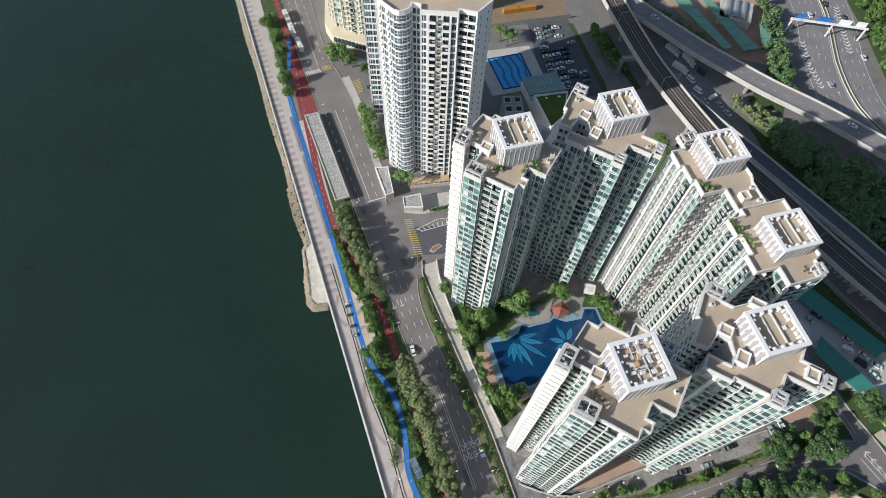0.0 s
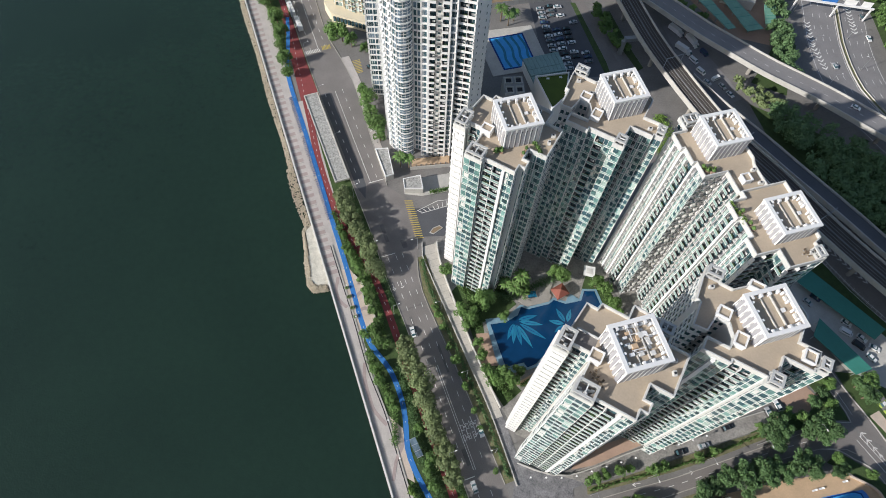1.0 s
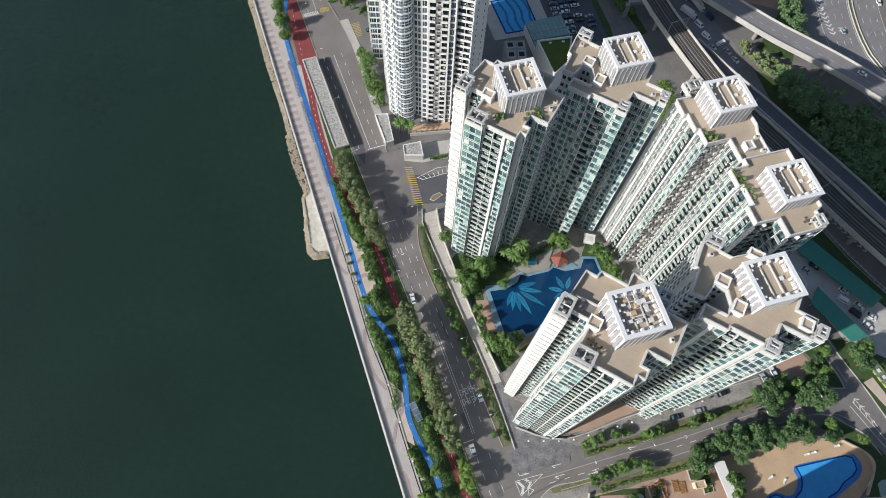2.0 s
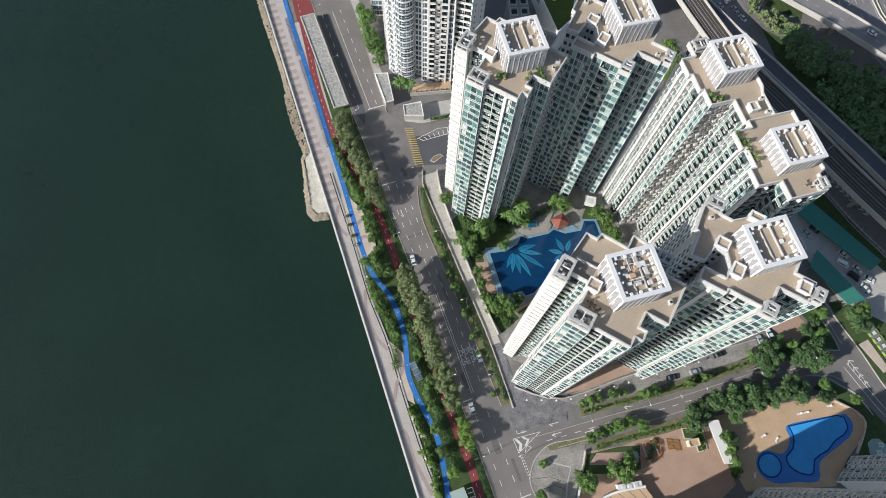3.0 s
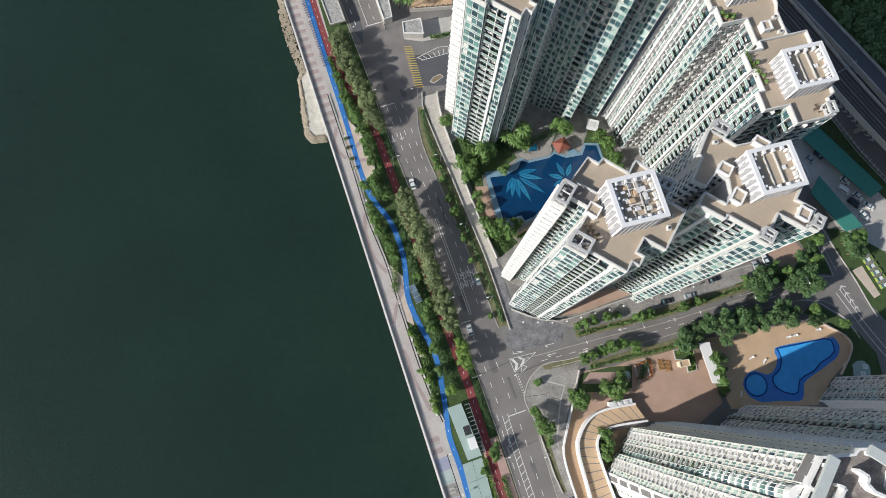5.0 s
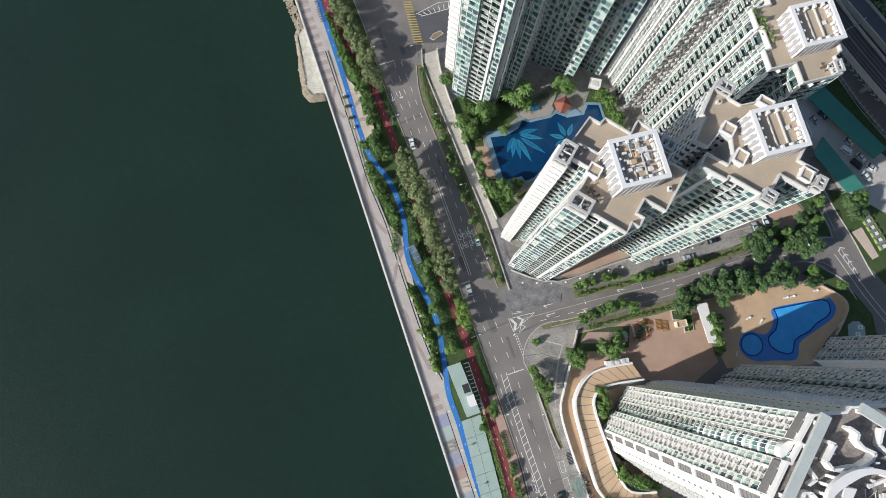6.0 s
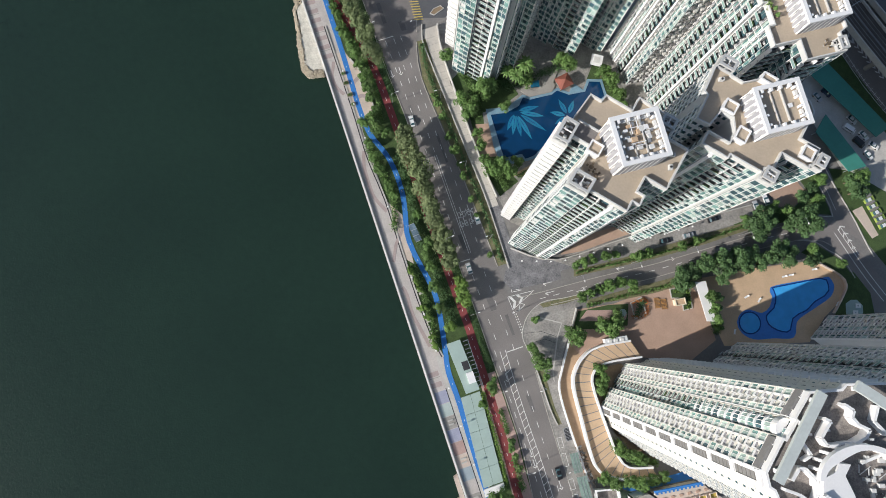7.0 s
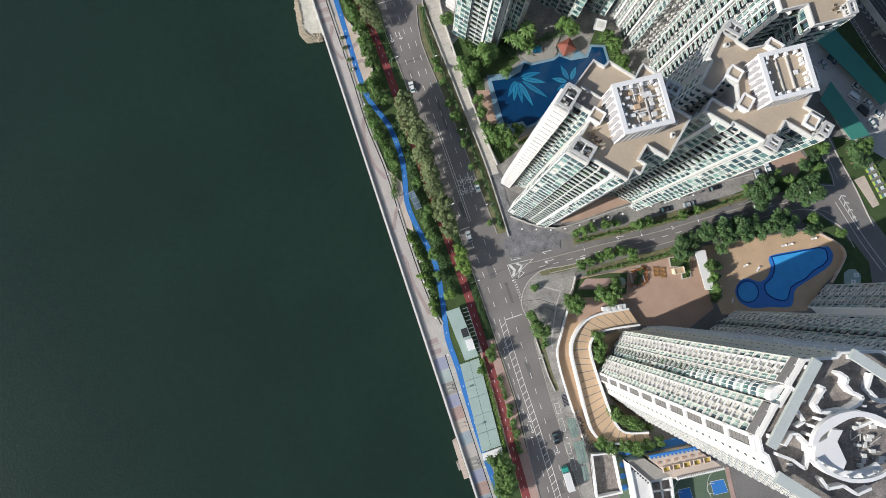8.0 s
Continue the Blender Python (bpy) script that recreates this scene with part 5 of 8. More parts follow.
for p in ((-7.2, -15.0), (-2, -6.0), (.6, -1.6), (9.4, .6), (-5.4, -23.2), (3, -28.2)):
    part("post", Geo().box(p[0] - .4, p[0] + .4, p[1] - .4, p[1] + .4, Z7, Z7 + 2.3, M_TRIM), t7)
cx, cy = 7.6, -16.0


def crescent(z0, z1, first, last, thick):
    """An arc of the crown: thick(t) is its width at t degrees."""
    g = Geo()
    for t in range(first, last, 6):
        q = []
        for u, w in ((t, 0), (t + 6, 0), (t + 6, thick(t + 6)), (t, thick(t))):
            q.append((cx + (8.9 - w) * math.cos(radians(u)), cy + (6.7 - w) * math.sin(radians(u))))
        g.prism(ccw(q), z0, z1, M_TRIM)
    return g


part("crown_ring", crescent(Z7 + 3.4, Z7 + 4.6, 30, 180, lambda t: 1.0 + 0.9 * math.sin(radians(max(0, t - 80) * 1.8)) ** 2), t7, "curved white crown ring")
part("ring_rail", crescent(Z7 + 3.6, Z7 + 4.3, 204, 330, lambda t: .7), t7, "slim curved white rail")
part("ring_rail", crescent(Z7 + 1.4, Z7 + 2.0, 210, 318, lambda t: 1.6), t7, "slim curved white rail")
part("ring_wall", crescent(Z7, Z7 + 1.4, 36, 120, lambda t: .5), t7)
for t in list(range(36, 178, 16)) + list(range(206, 326, 20)):
    p = Vector((cx + 8.3 * math.cos(radians(t)), cy + 6.2 * math.sin(radians(t))))
    part("post", Geo().box(p.x - .28, p.x + .28, p.y - .28, p.y + .28, Z7, Z7 + 3.5, M_TRIM), t7)
part("crown_block", Geo().prism(ccw([(0, -17.1), (.4, -15.7), (2.6, -14.6), (3.4, -13.0), (5.6, -13.2), (4.4, -15.3), (6.1, -19.1), (5.3, -20.9), (-.1, -18.5)]), Z7, Z7 + 3.3, M_TRIM), t7, "bright white lift tower")
for zig, h in (([(6.0, -2.3), (7.7, -3.4), (7.3, -4.7), (8.4, -6.0), (10.6, -7.0), (9.8, -8.3), (7.5, -9.6)], 2.4),
               ([(2.0, -5.0), (3.1, -5.5), (1.1, -8.6), (2.2, -10.1), (4.5, -10.0), (4.6, -10.9)], 2.2),
               ([(-5.1, -16.5), (-3.6, -14.3), (-2.4, -14.3), (-.3, -16.4), (-.3, -17.8)], 2.2),
               ([(-6.3, -18.3), (-3.3, -19.3), (-.8, -21.0), (.3, -17.8)], 1.6),
               ([(2.0, -22.6), (3.4, -24.6), (6.6, -24.0), (9.2, -25.6), (12, -24.4)], 1.8),
               ([(9.6, -13.4), (13.5, -11.9), (15.9, -11.8)], .8), ([(-2.2, -9.6), (-.6, -12.0), (-2.2, -13.0)], 1.4),
               ([(13, -2.5), (12, -5.5), (14.5, -8), (18, -7.4)], 1.8)):
    g = Geo()
    for a, b in zip(zig, zig[1:]):
        g.beam((*a, Z7 + h / 2), (*b, Z7 + h / 2), .55, h, M_TRIM)
    part("roof_wall", g, t7, "zigzag white roof wall")
part("sunken_roof", Geo().prism(ccw([(3.3, -5.6), (6.6, -4.0), (7.9, -6.4), (9.6, -7.4), (7.4, -9.0), (2.6, -9.6), (1.6, -8.6)]), Z7 - .3, Z7 + .05, M_ROOFGRIT), t7, "grey sunken roof")
random.seed(8)
for i in range(16):
    x, y = random.uniform(9, 15), random.uniform(-21, -13)
    part("air_unit", Geo().box(x, x + random.uniform(.5, 1.4), y, y + random.uniform(.5, 1.2), Z7, Z7 + random.uniform(.4, 1.0), M_AC), t7)
for i in range(10):
    x, y = random.uniform(9, 14), random.uniform(-20, -13)
    part("pipe", Geo().beam((x, y, Z7 + .3), (x + random.choice((2.2, .1)), y + random.choice((1.6, -.2)), Z7 + .3), .14, .14, M_AC), t7)
for x, y in ((3.6, -6.2), (3.0, -7.6), (-.6, -8.4), (11.6, -9.2), (-3.6, -20.6), (8.6, -23.8)):
    part("roof_vent", Geo().box(x, x + .8, y, y + .4, Z7, Z7 + .7, M_TRIM), t7)
cream_slab((118.6, -1.6), [(0, 0), (-14.2, -10.2), (-5, -23), (12, -14)], {0: "CEeCBCEeCB", 3: "FFFF"}, 104, "grey-shaded cream tower behind its neighbour", 60)
cream_slab((154, 9), [(0, 0), (-7.6, -8.6), (4, -18), (14, -9)], {0: "CEeCEC", 3: "FF"}, 100, "cream tower beside the blue pool", 30)

# curved drive, garden walls and plaza
outline_slab("pavement", [(57.5, 9.5), (54.6, -2.8), (59.5, -7.6), (65.3, -4), (77, -1.6), (81, -7.5), (100, -9), (110.3, -.8), (106, 14), (101, 20), (95, 20), (84, 16.5), (72, 12)], 0.1, M_TERRA, "reddish brown paved plaza", "plaza")
outline_slab("pavement", [(113.5, -3), (106, 14), (104, 22), (128.6, 27), (149.9, 30), (161.4, 23), (160.1, 15.8), (152.4, 8.4), (146, -1)], 0.11, M_TAN, "warm tan paved pool terrace", "terrace")
DRIVE_OUT = [(54.6, -2.8), (52.0, -12.6), (51.0, -19.4), (54.1, -31.2), (61.3, -51.7)]
DRIVE_MID = [(77, -1.6), (65.3, -4.0), (59.6, -7.6), (56.4, -13), (55.8, -18), (58.2, -28.2), (63.3, -45.8), (69.3, -49.7), (77, -50.5), (86, -49.6)]
DRIVE_IN = [(81, -7.4), (70, -9.2), (65, -11.2), (62.6, -14.5), (63.2, -20), (68.0, -34.0), (71, -41.5), (75, -46.2), (84, -46.2)]
outer, mid, inner = smooth(DRIVE_OUT, 2), smooth(DRIVE_MID, 2), smooth(DRIVE_IN, 2)
outline_slab("road", DRIVE_OUT + list(reversed(DRIVE_MID[1:8])), 0.09, M_DRIVE, "lower brown paved drive", "driveway")
ramp = thing("driveway", "curved tan paved ramp between white walls", "driveway", kind="structure")
n = 26
def along(line, t):
    k = t * (len(line) - 1)
    i = min(int(k), len(line) - 2)
    return Vector(line[i]).lerp(Vector(line[i + 1]), k - i)
for i in range(n):
    a, b, c, d = along(mid, i / n), along(mid, (i + 1) / n - .004), along(inner, (i + 1) / n - .004), along(inner, i / n)
    quad = [tuple(a), tuple(b), tuple(c), tuple(d)]
    part("paving_panel", Geo().prism(quad, 0, 2.4, M_TAN, M_PALECONC), ramp)
part("joints", Geo().prism([tuple(p) for p in mid] + [tuple(p) for p in reversed(inner)], 0, 2.36, M_SHADE), ramp, "dark joints between panels")
for nm, line, hgt, lab in (("parapet", mid, 3.5, "white curved parapet"), ("parapet", inner, 3.6, "white curved parapet")):
    part(nm, strip(line, .7, 0, hgt, M_TRIM), ramp, lab)
single("garden_wall", strip(outer, .5, 0, 1.6, M_TRIM), "low white boundary wall", "wall", kind="structure")
single("garden_wall", strip(smooth([(57.6, 10), (54.6, -2.8)], 2), .4, 0, 1.4, M_PALECONC), "pale boundary wall", "wall", kind="structure")
outline_slab("ground", [(66, -12), (74, -10), (77, -12), (69, -22), (70, -33), (78, -42), (86, -44), (90, -40), (72, -36), (66, -26), (64.5, -17)], 0.15, M_SOIL, "planted earth round the tower's foot", "verge")
outline_slab("ground", [(58.4, 8.8), (56.5, 2), (66, 2.5), (77, 4), (77.5, 12), (70, 11.5)], 0.18, M_GRASS, "small sunken garden", "garden")
outline_slab("pavement", [(58.6, 5.2), (61.7, 9.3), (72.4, 9.7), (77, 8.3), (76.4, 6.2), (66, 5.4)], 0.2, M_PINK, "pink paved garden path", "path")
bed = thing("flower_bed", "raised bed of orange shrubs beside the gate", "flower bed", pose(0, 0, 0))
part("kerb", Geo().ring([(79.6, 6.2), (84.2, 8.4), (82.5, 14.8), (78.2, 12.5)], .4, 0, .7, M_PALECONC), bed)
gate = thing("gate_house", "small cream gate house with a flat roof", "gate house", pose(96, 13, 0, 0, 0, 12))
part("wall", Geo().box(-1.6, 1.6, -1, 1, 0, 2.8, M_CREAM), gate)
part("roof", Geo().box(-2, 2, -1.3, 1.3, 2.8, 3.2, M_TAN).ring([(-2, -1.3), (2, -1.3), (2, 1.3), (-2, 1.3)], .35, 3.2, 3.5, M_CREAM), gate, "flat tan roof")
wallw = thing("covered_walkway", "bright white flat walkway roof", "walkway", pose(0, 0, 0))
part("roof", Geo().prism([(101.7, 20.4), (105.6, 6.0), (109.0, 6.0), (105.7, 20.9)], 3.2, 3.6, M_TRIM), wallw, "white flat roof")
for k in range(7):
    p = Vector((103.7, 20)).lerp(Vector((107.2, 7.2)), k / 6)
    part("post", Geo().box(p.x - .15, p.x + .15, p.y - .15, p.y + .15, .1, 3.2, M_TRIM), wallw)

# lagoon pool of the southern estate
lagoon = thing("swimming_pool", "bright blue lagoon pool with a dark blue rim", "swimming pool", pose(0, 0, 0))
rim = [(155.1, 23.9), (157.0, 20.9), (155.5, 16.5), (149.2, 12.0), (144.8, 9.2), (141.6, 6.5), (140.1, .7), (132, .2), (124.9, -.3), (120.2, 2.0), (118.6, 6.0), (120.4, 9.6), (123.6, 10.8), (128.4, 9.6), (131.5, 12.1), (132.6, 16.0), (132.1, 19.3), (141.8, 21.7)]
part("apron", Geo().prism(ccw(smooth(rim + rim[:1], 1.5)[:-1]), 0, .16, M_POOLAPRON), lagoon, "blue tiled apron")
deep = [(132.5, 19.4), (141.8, 21.4), (151.8, 23.5), (154.3, 22.8), (155.0, 18.6), (153.1, 16.4), (149.3, 14.2), (145.9, 10.9), (142.6, 9.3), (140.3, 7.6), (139.1, 3.3), (137.6, 2.4), (133.7, 3.1), (130.4, 5.4), (129.8, 8.8), (132.8, 11.7), (133.8, 16.0)]
dp = ccw(smooth(deep + deep[:1], 1.5)[:-1])
part("rim", Geo().prism(dp, .1, .2, M_POOLDARK), lagoon, "dark blue tiled rim")
part("water", Geo().prism(inset(dp, .5), .15, .24, M_POOLB), lagoon, "clear blue water")
circ = [(123.5 + 4.3 * math.cos(radians(a)), 5.8 + 4.3 * math.sin(radians(a))) for a in range(0, 360, 12)]
part("rim", Geo().prism(circ, .1, .2, M_POOLDARK), lagoon, "dark blue tiled rim")
part("water", Geo().prism(inset(circ, .5), .15, .24, M_POOLB), lagoon, "clear blue water")

single("terrace_wall", strip(smooth([(152, 28.4), (154.1, 27.3), (159.2, 24.5), (161.3, 21.0), (159.7, 16.6), (155.8, 10.1)], 1.5), .45, 0, 1.3, M_PALETAN), "low pale wall round the pool terrace", "wall", kind="structure")
outline_slab("ground", [(156.6, 9.6), (160.4, 16.6), (162, 21.4), (160, 25.4), (165, 26), (171, 18), (172, 10), (168, 6)], 0.1, M_GRASS, "shaded lawn beside the pool terrace", "lawn")
outline_slab("pavement", [(160.9, 9.8), (161.0, 13.8), (163, 15.2), (165.4, 15.3), (167.6, 13.2), (167.5, 10.3), (165, 8.6)], 0.13, M_PALEGREEN, "pale green rubber play surface", "playground")
for x, y in ((164.6, 13.0), (163.4, 10.4)):
    pe = thing("play_set", "small white play set on a green rubber surface", "play set", pose(x, y, .13))
    part("post", Geo().box(-.15, .15, -.15, .15, 0, 1.6, M_STEEL), pe)
    part("roof", Geo().ring([(-.9, -.8), (.9, -.8), (.9, .8), (-.9, .8)], .5, 1.5, 1.8, M_TRIM), pe, "white square roof")

# ---- courtyard of the seaside estate ----
outline_slab("ground", [(-3, 113), (9, 96), (18, 82), (26, 56), (33, 42), (60, 32), (95, 44), (110, 62), (112, 100), (100, 138), (70, 150), (40, 150), (22, 134), (4, 122)], 0.08, M_WORNSHADE, "shaded paved courtyard between the towers", "courtyard")
outline_slab("ground", [(9, 97), (17, 83), (23, 62), (29, 52), (36, 58), (30, 64), (24, 72), (22, 85), (30, 88), (36, 93), (30, 101), (14, 103)], 0.14, M_GRASS, "planted garden beds round the pool", "garden")
outline_slab("ground", [(66, 108), (72, 106), (76, 96), (80, 84), (72, 84), (66, 92), (63, 100)], 0.14, M_GRASS, "planted beds below the slab tower", "garden")
outline_slab("pavement", [(33, 60), (46, 68), (60, 78), (72, 88), (74, 82), (60, 70), (44, 60)], 0.12, M_TAN, "tan pool terrace", "terrace")
pool = thing("swimming_pool", "deep blue pool with a pale leaf mosaic", "swimming pool", pose(0, 0, 0))
pp = ccw([(23.9, 85.8), (31.9, 86.6), (37.6, 91.8), (40.6, 90.9), (49.1, 93.2), (51.4, 95.0), (55.8, 93.4), (62.2, 94.8), (64, 99), (68, 99), (70, 93), (60.7, 85), (50.5, 76.8), (42, 68.4), (39, 66.9), (30.1, 64.8), (27.3, 72)])
part("coping", Geo().ring(ccw([(23.2, 86.4), (31.6, 87.4), (37.5, 92.7), (40.6, 91.8), (48.6, 94), (51, 96), (55.8, 94.3), (61.6, 95.6), (63.2, 100), (69, 100), (71, 93), (61.2, 84.2), (51, 76), (42.6, 67.4), (39.5, 66.2), (29.5, 63.9), (26.5, 71.6)]), .95, 0, .34, M_COPING), pool, "pale blue tiled coping")
part("water", Geo().prism(pp, 0, .28, M_POOL), pool, "deep blue rippled water")


def petal(c, tip, w, mat):
    c, tip = Vector(c), Vector(tip)
    d = tip - c
    nrm = Vector((-d.y, d.x)).normalized()
    L = [c + d * t + nrm * w * math.sin(math.pi * t ** .8) for t in np.linspace(0, 1, 9)]
    Rr = [c + d * t - nrm * w * math.sin(math.pi * t ** .8) for t in np.linspace(1, 0, 9)[1:-1]]
    petal.z += .004
    return Geo().prism(ccw([tuple(p) for p in L + Rr]), .2, petal.z, mat)


petal.z = .284


for core, tips, w in (((34.8, 85.8), ((31.6, 78.0), (33.8, 76.2), (37.1, 75.6), (41.3, 74.7), (46.9, 78.3), (46.1, 84.2), (44.0, 88.2)), .95), ((55.4, 84.6), ((51.7, 91.3), (48.4, 86.0), (50.2, 81.2), (57.6, 91.0)), .95)):
    for i, tip in enumerate(tips):
        c = Vector(core).lerp(Vector(tip), .16)
        part("mosaic_leaf", petal(tuple(c), tip, w, M_POOLPALE if i % 2 else M_POOLMID), pool)
        part("leaf_rib", petal(tuple(c.lerp(Vector(tip), .1)), tuple(c.lerp(Vector(tip), .8)), .1, M_POOLDARK), pool, "dark rib of the leaf")
part("shallow", Geo().prism(ccw([(55.8, 93.6), (62.1, 94.9), (58.2, 97.8), (56.6, 95.9)]), .2, .36, M_COPING), pool, "pale blue bathing shelf")
part("shallow", Geo().prism(ccw([(23.6, 86.2), (24.4, 84.0), (31.4, 85.2), (36.2, 88.2), (37.6, 91.4), (36.6, 91.6), (31.7, 87.2)]), .2, .36, M_COPING), pool, "pale blue bathing shelf")
part("shallow", Geo().prism(ccw([(29.8, 64.3), (29.4, 66.8), (37.4, 68.8), (39.0, 66.4)]), .2, .36, M_COPING), pool, "pale blue bathing shelf")
part("shallow", Geo().prism(ccw([(23.6, 84.6), (25.2, 84.0), (28.9, 71.8), (30.6, 66.4), (29.3, 66.2), (26.9, 71.8)]), .2, .355, M_COPING), pool, "pale blue bathing shelf")
outline_slab("pavement", [(19.2, 80.2), (24.2, 80.6), (26.2, 72), (27.4, 67.6), (21.6, 66.8)], 0.2, M_TERRA, "reddish brown paved patio beside the pool", "patio")
spa = thing("plunge_pool", "small blue plunge pool beside the stone deck", "plunge pool", pose(42.4, 97.0, 0, 0, 0, 8))
part("coping", Geo().ring([(-2.1, -1.6), (2.1, -1.6), (2.1, 1.9), (-2.1, 1.9)], .35, 0, .62, M_CONC), spa, "grey stone coping")
part("water", Geo().box(-1.76, 1.76, -1.26, 1.56, 0, .52, M_POOLPALE), spa, "pale blue water")
hut = thing("pavilion", "small pavilion with a red hipped roof", "pavilion", pose(53.4, 97.6, 0, 0, 0, 30))
roofg = Geo()
for k in range(4):
    c = [(-2.9, -2.6), (2.9, -2.6), (2.9, 2.6), (-2.9, 2.6)]
    a, b = c[k], c[(k + 1) % 4]
    roofg.face([(*a, 3.0), (*b, 3.0), (0, 0, 5.0)], M_ROOFTILE)
roofg.box(-2.9, 2.9, -2.6, 2.6, 2.85, 3.0, M_ROOFTILE)
part("roof", roofg, hut, "red tiled hipped roof")
for x in (-2.2, 2.2):
    for y in (-2, 2):
        part("post", Geo().box(x - .15, x + .15, y - .15, y + .15, .05, 2.9, M_BARK), hut)
outline_slab("pavement", [(36.7, 94.2), (40.3, 91.9), (49.1, 94.1), (50.5, 96.8), (49.6, 98), (52, 104), (49.8, 104.4), (46.6, 97), (41.8, 94.2), (37.6, 97)], 0.5, M_CONC, "stepped stone deck above the pool", "deck")
sq = thing("canopy", "square white canopy in the courtyard", "canopy", pose(66.2, 106.6, 0, 0, 0, -12))
part("roof", Geo().box(-2.3, 2.3, -2.3, 2.3, 3, 3.3, M_TRIM).box(-1.2, 1.2, -1.2, 1.2, 3.3, 3.5, M_AC), sq, "white sheet roof")
for x in (-2, 2):
    for y in (-2, 2):
        part("post", Geo().box(x - .1, x + .1, y - .1, y + .1, .05, 3, M_STEEL), sq)
outline_slab("pavement", [(52, 30), (60, 31.5), (84, 40.8), (83, 43.2), (72, 41), (56, 36)], 0.3, M_TERRA, "reddish brown terrace at the tower's foot", "terrace")

# ---- north lot: pool, glass hall, roof lawn, car park ----
npool = thing("swimming_pool", "rectangular blue pool with pale wave bands", "swimming pool", pose(0, 0, 0))
P = [(29.3, 239.6), (36.5, 218.1), (53.3, 222.4), (47.2, 244.3)]
outline_slab("pavement", [(22, 244), (31, 214), (60, 221), (52, 250)], 0.3, M_PALECONC, "pale grey pool deck", "pool deck")
part("rim", Geo().ring(P, .8, .2, .42, M_POOLDARK), npool, "dark blue tiled rim")
part("water", Geo().prism(inset(P, .7), .2, .36, M_POOLB), npool, "bright blue water")
for k in (0.18, .42, .62, .84):
    a, b = Vector(P[0]).lerp(Vector(P[3]), k), Vector(P[1]).lerp(Vector(P[2]), min(.95, k + .08))
    part("wave_band", strip(smooth([tuple(a + (b - a) * .05), tuple(a.lerp(b, .4) + Vector((1.1, 0))), tuple(a.lerp(b, .7) - Vector((.6, 0))), tuple(b + (a - b) * .05)], 2), 1.3, .3, .37, M_POOLPALE), npool)
hall = thing("club_house", "low club house with a curved pale glass roof", "club house", pose(0, 0, 0))
part("wall", Geo().prism([(45.2, 219.8), (49.7, 203.6), (67.5, 201), (66.3, 217), (62.6, 225.6)], 0, 5, M_WHITE), hall)
for k in range(9):
    a, b = Vector((45.2, 220.3)).lerp(Vector((63.2, 226.0)), k / 9), Vector((45.2, 220.3)).lerp(Vector((63.2, 226.0)), (k + .95) / 9)
    c, d = Vector((49.7, 205)).lerp(Vector((67.0, 209)), (k + .95) / 9), Vector((49.7, 205)).lerp(Vector((67.0, 209)), k / 9)
    for j in range(4):
        q = [a.lerp(d, (j + .95) / 4), b.lerp(c, (j + .95) / 4), b.lerp(c, j / 4), a.lerp(d, j / 4)]
        part("roof_panel", Geo().prism(ccw([tuple(v) for v in q]), 5, 5.6 + .9 * math.sin((j + .5) / 4 * math.pi), M_RAIL), hall)
lawn = thing("podium", "podium with an artificial lawn on its roof", "podium", pose(0, 0, 0))
GR = [(48.4, 200.4), (54.7, 180.9), (61.9, 188.7), (64.6, 203.4)]
part("wall", Geo().prism(ccw(GR), 0, 14.6, M_WHITE), lawn)
part("lawn", Geo().prism(inset(ccw(GR), .6), 14.6, 14.8, M_LAWNROOF), lawn, "olive artificial lawn")
part("parapet", Geo().ring(ccw(GR), .5, 14.4, 15.6, M_TRIM), lawn)
for k in range(2):
    part("skylight", Geo().box(53.6 + 6 * k, 54.9 + 6 * k, 199 + 1.0 * k, 199.8 + 1.0 * k, 14.8, 15.2, M_TRIM), lawn)
cool = thing("cooling_tower", "grey louvred plant block with four fan wells", "plant block", pose(38.5, 195.5, 0, 0, 0, 4))
part("wall", Geo().box(-4.6, 4.6, -5.6, 5.6, 0, 14, M_GREY), cool)
for x in (-2.3, 2.3):
    for y in (-2.8, 2.8):
        part("fan_frame", Geo().ring([(x - 1.8, y - 2), (x + 1.8, y - 2), (x + 1.8, y + 2), (x - 1.8, y + 2)], .5, 14, 14.8, M_PALECONC), cool)
        part("fan_well", Geo().box(x - 1.2, x + 1.2, y - 1.4, y + 1.4, 14, 14.2, M_BLACK), cool)
outline_slab("road", [(52, 268), (58, 216), (66, 214), (88, 216), (74, 274)], 0.05, M_NEWASPHALT, "dark asphalt car park", "car park")
outline_slab("ground", [(22, 275), (24, 262), (75, 275), (70, 330), (10, 330)], 0.06, M_SOIL, "bare earth building site", "building site")
fence = thing("hoarding", "long grey site hoarding", "hoarding", pose(0, 0, 0))
for k in range(16):
    a, b = Vector((24, 261)).lerp(Vector((76, 272)), k / 16), Vector((24, 261)).lerp(Vector((76, 272)), (k + .96) / 16)
    part("panel", Geo().beam((*a, 1.5), (*b, 1.5), .15, 3, M_STEEL), fence)
site = thing("site_container", "orange site containers in a row", "container", pose(48, 277, 0, 0, 0, 12))
for k in range(2):
    part("container", Geo().box(-9 + 9.4 * k, 0 + 9.4 * k, -1.3, 1.3, 0.06, 2.7, M_ORANGE := material("orange_paint", (0.45, 0.20, 0.03), 0.6, vary=.2)), site)

